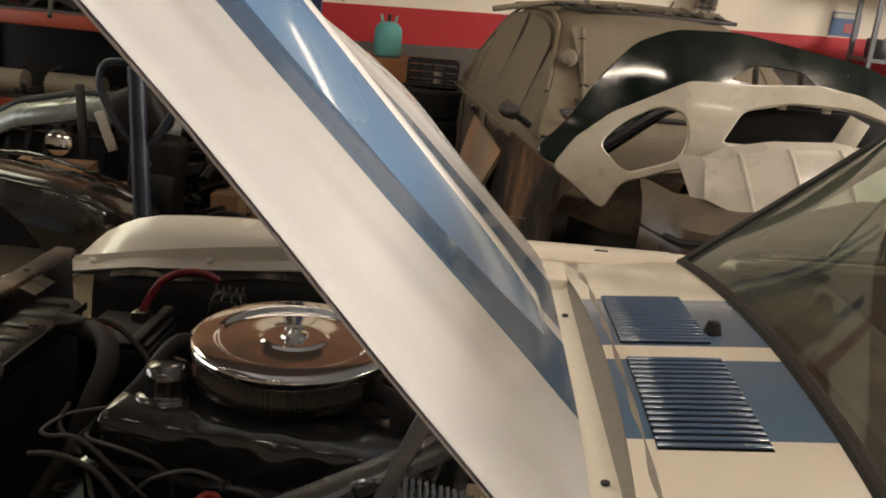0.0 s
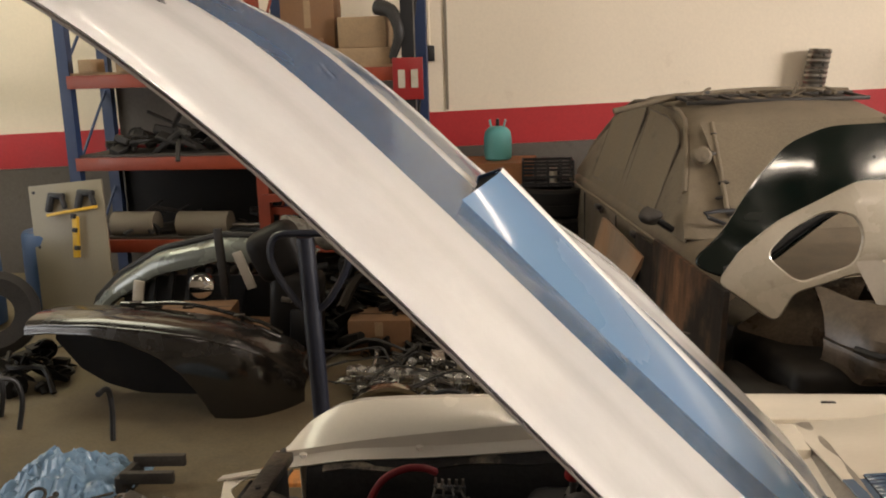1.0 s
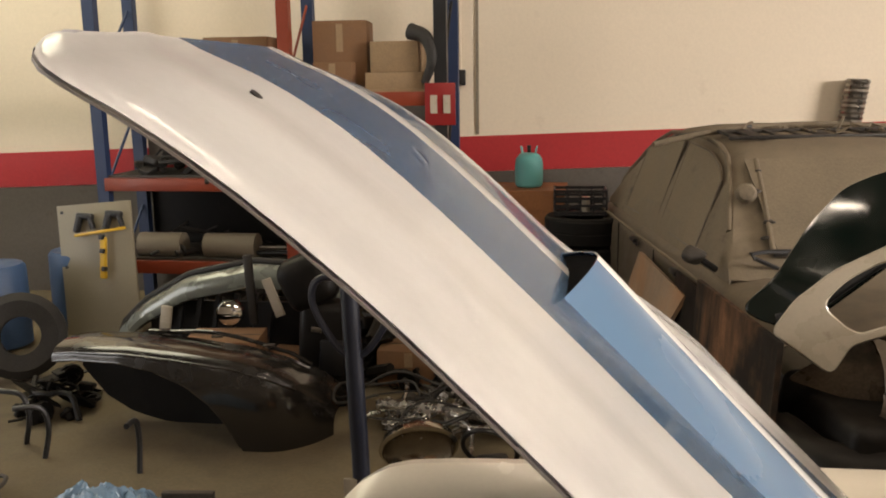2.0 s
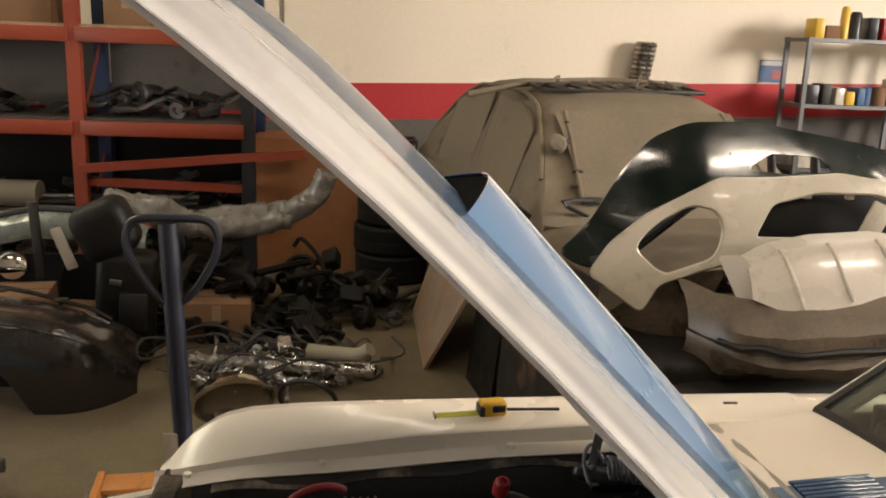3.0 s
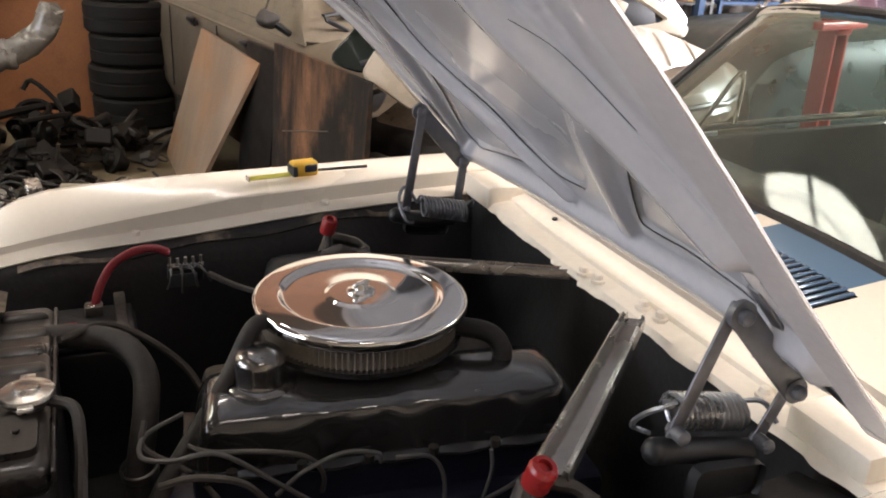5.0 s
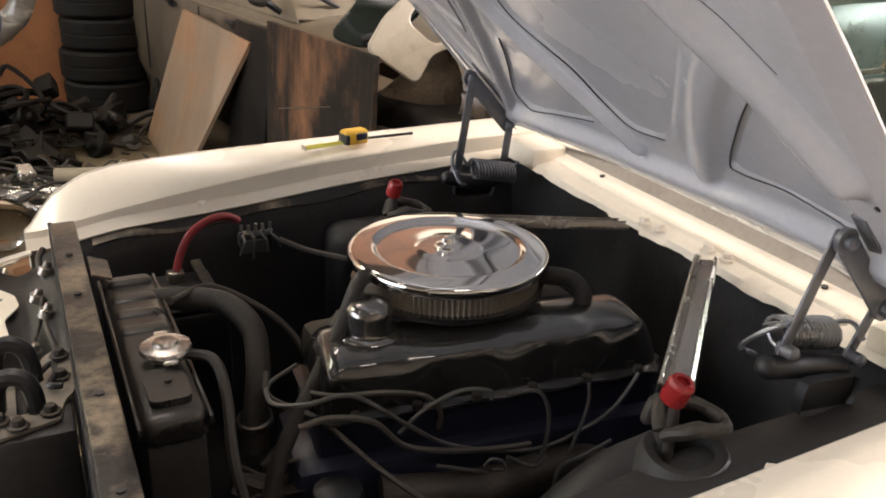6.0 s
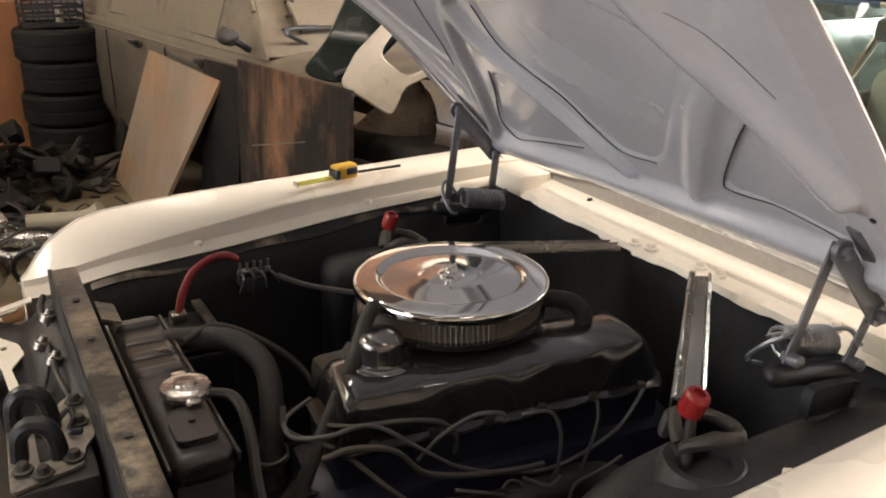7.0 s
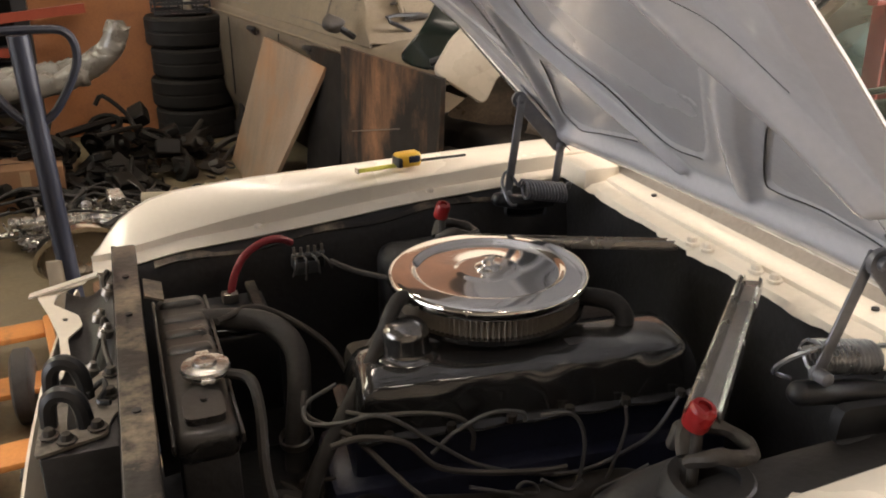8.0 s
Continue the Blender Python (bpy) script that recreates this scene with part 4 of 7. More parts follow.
def roof(x, k):
    t = (x - 0.46) / 1.25
    w = 0.545 + 0.03 * math.sin(math.pi * min(1, t))
    z = 1.364 + 0.09 * math.sin(math.pi * min(1.0, 0.9 * t + 0.02)) - 0.045 * k * k - 0.03 * max(0, abs(k) - 0.88) / 0.12
    return Vector((x - (0.11 - 0.13 * k * k) * max(0.0, 1 - 3 * t), k * w, z))


bm = B()
sheet(bm, roof, [0.455, 0.46, 0.48] + steps(0.54, 1.7, 12), steps(-1, 1, 24), 0.02)
part("roof", bm, M_roof, car, "cream roof with blue stripes", at=pose(0, YC, 0))


def body_side(side):
    bm = B()
    xs = steps(0.1, 3.3, 20)

    def at(x, k):
        tail = max(0.0, (x - 2.6) / 0.7)
        pts = [(0.63, 0.965), (0.70, 0.967), (0.755, 0.955), (0.79, 0.93), (0.815, 0.87), (0.83, 0.7), (0.825, 0.5), (0.79, 0.25)]
        y, z = pts[k]
        arch = 0.0
        if k == 7:
            arch = max(0.0, 0.34 ** 2 - (x - 2.3) ** 2) ** 0.5
        return Vector((x, YC + side * (y - 0.12 * tail ** 2), z + arch - (0.05 * tail ** 2 if k < 5 else 0)))
    sheet(bm, lambda x, k: at(x, int(k)), xs, list(range(8)), 0.006)
    b = part("body_side", bm, M_cream, car)
    # chrome strip along the window sill and door glass
    part("sill_trim", tube(B(), [(0.3, YC + side * 0.655, 0.996), (0.42, YC + side * 0.655, 1.004), (0.8, YC + side * 0.66, 1.018), (1.13, YC + side * 0.655, 1.026)], 0.01, 8, 4), M_chrome, b)
    part("inner_door", box(B(), 0.95, 0.03, 0.5, Matrix.Translation((0.72, YC + side * 0.605, 0.755)) @ pose(0, 0, 0, 0, -1.6), 0.008), M_ink, b, "dark inner door panel")
    part("vent_frame", tube(B(), [(0.45, YC + side * 0.65, 1.01), (0.49, YC + side * 0.63, 1.09), (0.53, YC + side * 0.615, 1.16), (0.548, YC + side * 0.62, 1.13), (0.565, YC + side * 0.645, 1.02)], 0.006, 8, 3), M_chrome, b, "small chrome quarter-light frame")
    part("quarter_trim", tube(B(), [(1.13, YC + side * 0.655, 1.026), (1.165, YC + side * 0.63, 1.11), (1.19, YC + side * 0.6, 1.2), (1.2, YC + side * 0.57, 1.32)], 0.012, 8, 3), M_chrome, b)
    part("rear_pillar", box(B(), 0.45, 0.04, 0.36, Matrix.Translation((1.62, YC + side * 0.585, 1.14)) @ pose(0, 0, 0, 14 * side, 0, 0)), M_cream, b)


body_side(1)
body_side(-1)
bm = B()
sheet(bm, lambda x, k: Vector((x, YC + k * (0.62 - 0.1 * max(0, x - 2.4)), 0.97 + (0.4 * max(0.0, (1.95 - x) / 0.3) if x < 1.95 else -0.06 * (x - 1.95)))), [1.68, 1.8, 1.95, 2.2, 2.6, 3.0, 3.3], steps(-1, 1, 10), 0.006)
part("rear_deck", bm, M_cream, car)
part("tail_panel", box(B(), 0.05, 1.3, 0.6, pose(3.28, YC, 0.6)), M_cream, car)
part("cabin_floor", box(B(), 1.9, 1.45, 0.05, pose(1.1, YC, 0.3)), M_bay, car)
part("dashboard", box(B(), 0.22, 1.2, 0.16, pose(0.33, YC, 0.9), 0.04), M_ink, car)
for sy in (-0.32, 0.36):
    st = part("front_seat", box(B(), 0.5, 0.5, 0.18, pose(0.95, YC + sy, 0.55), 0.05), M_seat, car, "pale vinyl seat")
    part("seat_back", box(B(), 0.14, 0.5, 0.55, pose(1.2, YC + sy, 0.82, 0, 12), 0.05), M_seat, st)
part("steering_wheel", lathe(B(), [(0.19 + 0.011 * math.cos(a), 0.011 * math.sin(a)) for a in steps(0, 2 * math.pi, 8)], pose(0.62, YC - 0.33, 0.95, 0, -62), 32), M_ink, car)
part("interior_mirror", box(B(), 0.02, 0.2, 0.05, pose(0.48, YC + 0.02, 1.29), 0.012), M_ink, car)
for wx, wy in ((-0.62, -0.72), (-0.62, 0.83), (2.3, -0.72), (2.3, 0.83)):
    w = part("wheel", lathe(B(), [(0.2, -0.09), (0.29, -0.095), (0.31, -0.07), (0.315, 0), (0.31, 0.07), (0.29, 0.095), (0.2, 0.09)], pose(wx, wy, 0.315, 90), 36), M_rubber, car)
    part("rim", lathe(B(), [(0, 0.03), (0.06, 0.05), (0.16, 0.02), (0.205, 0.085), (0.205, -0.085), (0, -0.03)], pose(wx, wy, 0.315, 90), 30), M_steel, w)

# ------------ engine bay
AC = Vector((-0.633, 0.118, 0.0))
ac = part("air_cleaner", lathe(B(), [(0, 0.868), (0.1, 0.866), (0.165, 0.866), (0.172, 0.872), (0.172, 0.88), (0, 0.88)], Matrix.Translation(AC) @ Matrix.Diagonal((0.955, 0.955, 1, 1)), 48), M_gloss, car, "round chrome-topped air cleaner")
bm = B()
n = 110
ring = []
for i in range(2 * n):
    r = 0.156 if i % 2 else 0.15
    a = math.pi * i / n
    ring.append((AC.x + r * math.cos(a), AC.y + r * math.sin(a)))
lo = [bm.verts.new((x, y, 0.876)) for x, y in ring]
hi = [bm.verts.new((x, y, 0.926)) for x, y in ring]
for i in range(2 * n):
    j = (i + 1) % (2 * n)
    bm.faces.new((lo[i], lo[j], hi[j], hi[i]))
part("filter_element", bm, M_filter, ac, "pleated grey filter", sharp=10)
lid = part("lid", lathe(B(), [(0.176, 0.916), (0.1785, 0.92), (0.1785, 0.928), (0.1765, 0.933), (0.172, 0.9358), (0.168, 0.9365), (0.166, 0.9367), (0.141, 0.9388), (0.139, 0.9388), (0.135, 0.9378), (0.131, 0.934), (0.128, 0.9312), (0.124, 0.9302), (0.122, 0.9302), (0.062, 0.9325), (0.06, 0.9328), (0.056, 0.935), (0.052, 0.936), (0.05, 0.936), (0.022, 0.9365), (0, 0.9365)], Matrix.Translation(AC) @ Matrix.Diagonal((0.955, 0.955, 1, 1)), 72), M_chrome, ac, "polished chrome lid", sharp=60)
bm = lathe(B(), [(0.024, 0.936), (0.022, 0.94), (0.012, 0.943), (0.009, 0.951), (0, 0.952)], Matrix.Translation(AC), 16)
box(bm, 0.034, 0.005, 0.009, Matrix.Translation(AC + Vector((0, 0, 0.949))) @ pose(0, 0, 0, 0, 0, 30), 0.002)
part("wing_nut", bm, M_chrome, ac)
part("air_horn", cyl(B(), 0.06, 0.12, Matrix.Translation(AC + Vector((0, 0, 0.8)))), M_iron, ac)

# cylinder head and rocker cover
VC = pose(-0.625, 0.0, 0, 0, 0, -6)
part("engine_block", box(B(), 0.66, 0.19, 0.36, VC @ pose(0, -0.02, 0.52), 0.02), M_blueblock, car, "dark blue engine block")
part("cylinder_head", box(B(), 0.58, 0.17, 0.09, VC @ pose(0, 0.0, 0.722), 0.012), M_blueblock, car)
bm = B()


def rocker(u, k):
    t = abs(u) / 0.285
    rnd_end = max(0.0, 1 - max(0.0, (t - 0.86) / 0.14) ** 2.4) ** 0.5
    scal = 0.5 + 0.5 * math.cos(u * 66)
    wob = 0.004 * math.sin(u * 31 + 1) + 0.003 * math.sin(u * 73)
    prof = [(-0.1 - 0.007 * scal, 0.766), (-0.099 - 0.007 * scal, 0.77), (-0.089, 0.773), (-0.086 - 0.002 * scal, 0.787), (-0.083 - 0.003 * scal, 0.803), (-0.08, 0.822), (-0.0755 + wob, 0.838 + 0.5 * wob), (-0.068 + wob, 0.847), (-0.055, 0.852), (-0.02, 0.856), (0.02, 0.856), (0.05, 0.851), (0.068, 0.836), (0.082, 0.79), (0.09, 0.773), (0.1, 0.768)]
    y, z = prof[k]
    if 2 <= k <= 14:
        z = 0.773 + (z - 0.773) * rnd_end
        y = y * (0.82 + 0.18 * rnd_end)
    else:
        y = y * (1 - 0.5 * max(0.0, (t - 0.94) / 0.12) ** 2)
    return VC @ Vector((u, y, z))


sheet(bm, lambda u, k: rocker(u, int(k)), [-0.3, -0.2865, -0.286, -0.2855, -0.284, -0.281, -0.276, -0.268, -0.258, -0.247, -0.235] + steps(-0.22, 0.22, 60) + [0.235, 0.247, 0.258, 0.268, 0.276, 0.281, 0.284, 0.2855, 0.286, 0.2865, 0.3], list(range(16)))
vc = part("rocker_cover", bm, M_gloss, car, "glossy black rocker cover", sharp=50)
bm = lathe(B(), [(0.05, 0.85), (0.052, 0.855), (0.049, 0.859), (0.04, 0.861), (0.038, 0.866), (0.0375, 0.888), (0.035, 0.899), (0.028, 0.906), (0.012, 0.909), (0, 0.909)], pose(-0.812, 0.026, 0), 28)
part("oil_filler_cap", bm, M_oilcap, vc, "dull metal oil filler cap", sharp=50)
for i in range(6):
    part("cover_bolt", cyl(B(), 0.008, 0.012, VC @ pose(-0.238 + 0.0952 * i, -0.1, 0.776), seg=6), M_iron, vc)
# breather elbow at the back, hoses
part("breather_elbow", tube(B(), [(-0.44, -0.01, 0.84), (-0.44, -0.005, 0.872), (-0.46, 0.02, 0.89), (-0.53, 0.07, 0.888)], 0.016, 10, 5), M_rubber, car)
part("breather_hose", tube(B(), [(-0.78, 0.09, 0.918), (-0.815, 0.06, 0.925), (-0.858, 0.03, 0.864), (-0.903, 0.0, 0.812), (-0.948, -0.03, 0.763), (-0.983, -0.05, 0.71), (-1.0, -0.06, 0.66)], 0.0125, 10, 6), M_rubber, car, "black rubber hose")
part("fuel_filter", cyl(B(), 0.02, 0.07, pose(-0.85, 0.08, 0.83, 0, 50, 20), seg=14), M_iron, car)
part("intake_log", box(B(), 0.5, 0.1, 0.07, pose(-0.63, 0.13, 0.78), 0.02), M_iron, car)
part("carburettor", box(B(), 0.14, 0.12, 0.08, pose(-0.633, 0.118, 0.83), 0.015), M_iron, car)

# plug leads and loom
for pts, r in (([(-0.93, 0.0, 0.79), (-0.9, -0.07, 0.815), (-0.84, -0.108, 0.828), (-0.781, -0.114, 0.812), (-0.756, -0.117, 0.782), (-0.757, -0.117, 0.752)], 0.0045),
               ([(-0.92, 0.06, 0.8), (-0.975, 0.02, 0.8), (-0.985, -0.04, 0.805), (-0.95, -0.09, 0.825), (-0.891, -0.113, 0.838), (-0.813, -0.121, 0.777), (-0.751, -0.128, 0.731), (-0.668, -0.136, 0.699), (-0.588, -0.145, 0.689), (-0.514, -0.152, 0.71), (-0.465, -0.158, 0.741), (-0.428, -0.161, 0.796)], 0.0042),
               ([(-0.665, -0.157, 0.814), (-0.618, -0.162, 0.809), (-0.597, -0.164, 0.775), (-0.594, -0.164, 0.725), (-0.607, -0.163, 0.677), (-0.642, -0.159, 0.66), (-0.714, -0.151, 0.686), (-0.772, -0.145, 0.708)], 0.0038),
               ([(-0.524, -0.161, 0.8), (-0.521, -0.162, 0.765), (-0.534, -0.16, 0.711), (-0.56, -0.158, 0.659), (-0.622, -0.151, 0.645), (-0.708, -0.142, 0.671)], 0.0036),
               ([(-0.969, -0.115, 0.807), (-0.925, -0.119, 0.813), (-0.865, -0.126, 0.796), (-0.817, -0.131, 0.746), (-0.745, -0.138, 0.722), (-0.663, -0.147, 0.71), (-0.615, -0.152, 0.708)], 0.0058),
               ([(-0.601, -0.204, 0.651), (-0.593, -0.204, 0.693), (-0.552, -0.209, 0.708), (-0.51, -0.213, 0.726)], 0.004),
               ([(-0.82, -0.115, 0.758), (-0.783, -0.119, 0.791), (-0.729, -0.125, 0.814), (-0.683, -0.13, 0.807), (-0.677, -0.13, 0.791)], 0.004),
               ([(-0.718, -0.191, 0.723), (-0.707, -0.192, 0.732), (-0.69, -0.194, 0.725), (-0.686, -0.195, 0.711), (-0.706, -0.193, 0.714)], 0.003),
               ([(-0.671, -0.176, 0.716), (-0.627, -0.181, 0.689), (-0.604, -0.183, 0.702)], 0.004),
               ([(-0.975, 0.03, 0.817), (-0.978, 0.0, 0.79), (-0.918, -0.05, 0.766), (-0.86, -0.13, 0.72), (-0.78, -0.2, 0.66)], 0.0055)):
    part("plug_lead", tube(B(), pts, 0.82 * r, 7, 7), M_lead if r < 0.0044 else M_wire, car)
part("exhaust_manifold", tube(B(), [(-0.85, -0.12, 0.66), (-0.7, -0.15, 0.65), (-0.5, -0.15, 0.64), (-0.4, -0.17, 0.55)], 0.03, 10, 5), M_iron, car)
part("distributor", lathe(B(), [(0.0, 0.71), (0.035, 0.70), (0.045, 0.66), (0.04, 0.62), (0.025, 0.6), (0.025, 0.5)], pose(-0.92, -0.13, 0), 16), M_ink, car)
bm = heap(B(), (-0.97, -0.05, 0.6), (0.07, 0.12, 0.12), 26, 0.035, 3)
part("pump_bracket", bm, M_iron, car, "greasy pump bracket")

# shock towers with braces and red caps
for side, cx, cy, cz in ((1, -0.604, 0.4215, 0.936), (-1, -0.607, -0.432, 0.962)):
    bm = B()
    up = cz - 0.94
    lathe(bm, [(0.105, 0.5), (0.1, 0.62), (0.088, 0.74 + up), (0.07, 0.82 + up), (0.055, 0.858 + up), (0.05, 0.864 + up), (0.036, 0.862 + up), (0.032, 0.83 + up), (0.03, 0.78 + up)], pose(cx + 0.015, cy + 0.015 * side, 0), 22)
    box(bm, 0.24, 0.12, 0.36, pose(-0.58, cy + 0.13 * side, 0.64), 0.04, 3)
    for v in bm.verts:
        v.co += 0.006 * Vector((noise.noise(v.co * 13), noise.noise(v.co * 13 + Vector((5, 0, 0))), noise.noise(v.co * 13 + Vector((0, 7, 0)))))
    tw = part("shock_tower", bm, M_bay, car, sharp=45)
    ring = Vector((cx + 0.034, cy + 0.004, 0.897 + up))
    bm = tube(B(), [ring + Vector((0.042 * math.cos(a), 0.038 * math.sin(a), -0.012 * math.cos(a) - 0.03 * max(0.0, abs(a) - 2.1))) for a in steps(-3.0, 3.0, 26)], 0.009, 9, 1)
    for v in bm.verts:
        v.co += 0.004 * Vector((noise.noise(v.co * 40), noise.noise(v.co * 40 + Vector((3, 0, 0))), noise.noise(v.co * 40 + Vector((0, 9, 0)))))
    box(bm, 0.024, 0.018, 0.04, Matrix.Translation(ring + Vector((-0.026, 0.042, -0.012))) @ pose(0, 0, 0, 10, 12, 30), 0.009, 3)
    part("tower_yoke", bm, M_iron, tw, "worn dark yoke round the shock absorber")
    if side < 0:
        part("tower_leg", tube(B(), [Vector((cx + 0.02, cy + 0.02, 0.84 + up)), Vector((cx - 0.06, cy + 0.04, 0.78 + up)), Vector((cx - 0.16, cy + 0.05, 0.66 + up)), Vector((cx - 0.24, cy + 0.05, 0.52 + up))], 0.03, 12, 4, 0.075), M_bay, tw)
    cr = 0.015 if side > 0 else 0.0165
    part("shock_stem", cyl(B(), 0.007, cz - 0.83, pose(cx, cy, 0.5 * (cz + 0.83)), seg=10), M_iron, tw)
    part("shock_cap", lathe(B(), [(0.6 * cr, -0.014), (0.95 * cr, -0.014), (cr, -0.011), (cr, 0.012), (0.85 * cr, 0.017), (0.5 * cr, 0.018), (0.45 * cr, 0.013), (0, 0.013)], pose(cx, cy, cz, 18, 8), 20), M_red, tw, "red rubber shock cap", sharp=24)
# near brace: folded steel bar from the tower up to the firewall
a, b, wide = Vector((-0.565, -0.385, 0.93)), Vector((-0.275, -0.108, 0.952)), 0.024
def brace(t, k):
    p = a.lerp(b, t)
    w = wide - 0.004 * t
    ofs = [(-1, -0.014), (-0.9, 0.0), (-0.68, 0.004), (-0.55, -0.004), (0.3, -0.006), (0.45, 0.004), (0.6, 0.0), (0.75, 0.003), (0.92, 0.0), (1, -0.014)][k]
    d = (b - a).normalized()
    s = d.cross(Vector((0, 0, 1))).normalized()
    return p + s * (-ofs[0] * w) + Vector((0, 0, ofs[1]))
part("strut_brace", sheet(B(), lambda t, k: brace(t, int(k)), steps(0, 1, 10), list(range(10)), 0.003), M_brace, car, "worn bare steel strut brace")
a, b, wide = Vector((-0.57, 0.36, 0.896)), Vector((-0.23, 0.15, 0.915)), 0.016
part("strut_brace", sheet(B(), lambda t, k: brace(t, int(k)), steps(0, 1, 10), list(range(10)), 0.003), M_brace, car, "worn bare steel strut brace")

# radiator with support panel, cap and hoses
rad = part("radiator", box(B(), 0.075, 0.44, 0.48, pose(-1.13, 0.1, 0.63), 0.006), M_bay, car, "black radiator with ribbed top tank")
R = Matrix.Translation((0.01, 0.06, -0.042))
bm = box(B(), 0.086, 0.465, 0.05, R @ pose(-1.14, 0.045, 0.892), 0.018, 4)
part("top_tank", bm, M_tankgloss, rad)
for i in range(4):
    y = 0.23 - 0.056 * i
    bm = box(B(), 0.07, 0.034 if i else 0.02, 0.022, R @ pose(-1.14, y, 0.914 - (0.004 if i else 0)), 0.0105, 4)
    part("tank_rib", bm, M_tankgloss, rad)
for s in (1, -1):
    part("tank_seam", box(B(), 0.006, 0.47, 0.016, R @ pose(-1.14 + 0.044 * s, 0.045, 0.901), 0.0025), M_tankgloss, rad)
bm = cut_sheet(B(), rounded([(-1.166, -0.165), (-1.166, -0.1), (-1.15, -0.078), (-1.124, -0.078), (-1.112, -0.1), (-1.112, -0.165)], 0.014), [], lambda u, v: R @ Vector((u, v, 0.9275)), 0, 0, 0.014)
cyl(bm, 0.005, 0.006, R @ pose(-1.137, -0.12, 0.929), seg=8)
part("tank_panel", bm, M_tankgloss, rad)
bm = lathe(B(), [(0.022, 0.915), (0.024, 0.925), (0.034, 0.928), (0.036, 0.934), (0.034, 0.939), (0.018, 0.941), (0.016, 0.946), (0.006, 0.947), (0, 0.945)], R @ pose(-1.126, -0.04, 0), 20)
for s in (1, -1):
    box(bm, 0.02, 0.03, 0.006, R @ pose(-1.126, -0.04 + s * 0.034, 0.934), 0.002)
part("radiator_cap", bm, M_edge, rad, "bare metal radiator cap")
part("overflow_hose", tube(B(), [R @ Vector(p) for p in ((-1.1, -0.05, 0.925), (-1.07, -0.08, 0.925), (-1.065, -0.13, 0.9), (-1.07, -0.18, 0.82), (-1.05, -0.2, 0.7))], 0.008, 8, 6), M_rubber, rad)
part("upper_hose", tube(B(), [(-1.11, 0.25, 0.858), (-1.055, 0.245, 0.855), (-0.995, 0.21, 0.852), (-0.965, 0.15, 0.83), (-0.97, 0.1, 0.785), (-0.985, 0.07, 0.72), (-0.99, 0.06, 0.66)], 0.0195, 14, 6), M_rubber, car, "thick black radiator hose")
part("hose_clamp", lathe(B(), [(0.025, -0.008), (0.028, -0.006), (0.028, 0.006), (0.025, 0.008)], pose(-0.986, 0.068, 0.712, 10, -8, 0), 18), M_steel, car)
part("heater_pipe", tube(B(), [(-1.08, 0.2, 0.875), (-1.0, 0.26, 0.86), (-0.9, 0.2, 0.8), (-0.86, 0.12, 0.72)], 0.006, 8, 6), M_iron, car)
sup = part("radiator_support", box(B(), 0.042, 1.0, 0.022, pose(-1.212, YC - 0.03, 0.9), 0.004), M_worn, car, "worn black radiator support bar")
part("support_web", box(B(), 0.008, 1.06, 0.5, pose(-1.232, YC, 0.64)), M_bay, sup)
for y in (0.36, 0.2, -0.1, -0.3):
    part("support_hole", cyl(B(), 0.006, 0.003, pose(-1.212, y, 0.912), seg=10), M_ink, sup)
bm = B()
sheet(bm, lambda y, k: Vector((-1.185 + 0.03 * k, y, 0.905 - 0.012 * k)), steps(0.28, 0.36, 3), [0, 1], 0.004)
part("support_bracket", bm, M_worn, sup)

# bonnet latch plate and front panel
plate = rounded([(-1.352, -0.02), (-1.347, 0.12), (-1.325, 0.175), (-1.29, 0.155), (-1.262, 0.2), (-1.234, 0.2), (-1.236, 0.07), (-1.252, 0.05), (-1.258, 0.005), (-1.3, -0.005)], 0.012)
slot = rounded([(-1.312, 0.035), (-1.312, 0.115), (-1.288, 0.115), (-1.288, 0.035)], 0.006)
lp = part("latch_plate", cut_sheet(B(), plate, [slot], lambda u, v: Vector((u, v, 0.823 + 0.02 * (u + 1.29) + 0.0025 * noise.noise(Vector((u * 30, v * 30, 0))))), 0.02, 0.02, 0.005), M_plate, car, "worn metal bonnet latch plate")
part("latch_box", box(B(), 0.105, 0.19, 0.2, pose(-1.295, 0.078, 0.715), 0.006), M_bay, lp)
for y, tall in ((0.05, 0.05), (0.135, 0.056)):
    part("rubber_stop", tube(B(), [(-1.335, y, 0.826), (-1.331, y, 0.826 + 0.7 * tall), (-1.316, y - 0.004, 0.826 + tall), (-1.296, y - 0.008, 0.826 + 0.86 * tall), (-1.287, y - 0.012, 0.826 + 0.4 * tall), (-1.286, y - 0.014, 0.815)], 0.0125, 9, 5), M_ink, lp)
part("latch_lever", tube(B(), [(-1.285, 0.11, 0.832), (-1.262, 0.135, 0.838), (-1.258, 0.11, 0.836), (-1.268, 0.085, 0.832), (-1.252, 0.075, 0.832)], 0.0045, 7, 5), M_ink, lp)
for x, y in ((-1.333, 0.02), (-1.27, 0.02), (-1.252, 0.11), (-1.25, 0.175), (-1.31, 0.0)):
    part("plate_bolt", lathe(B(), [(0, 0.014), (0.007, 0.013), (0.009, 0.008), (0.009, 0.004), (0.014, 0.003), (0.014, 0)], pose(x, y, 0.826), 8), M_iron, lp)
# stamped corner panel between latch and wing, with a cream painted bracket
bm = sheet(B(), lambda y, t: Vector((-1.335 + 0.105 * t, y, 0.785 - 0.075 * math.sin(math.pi * min(1, t * 1.15)) * (0.6 + 0.4 * math.sin(9 * y)) + 0.03 * t)), steps(0.2, 0.63, 26), steps(0, 1, 14), 0.003)
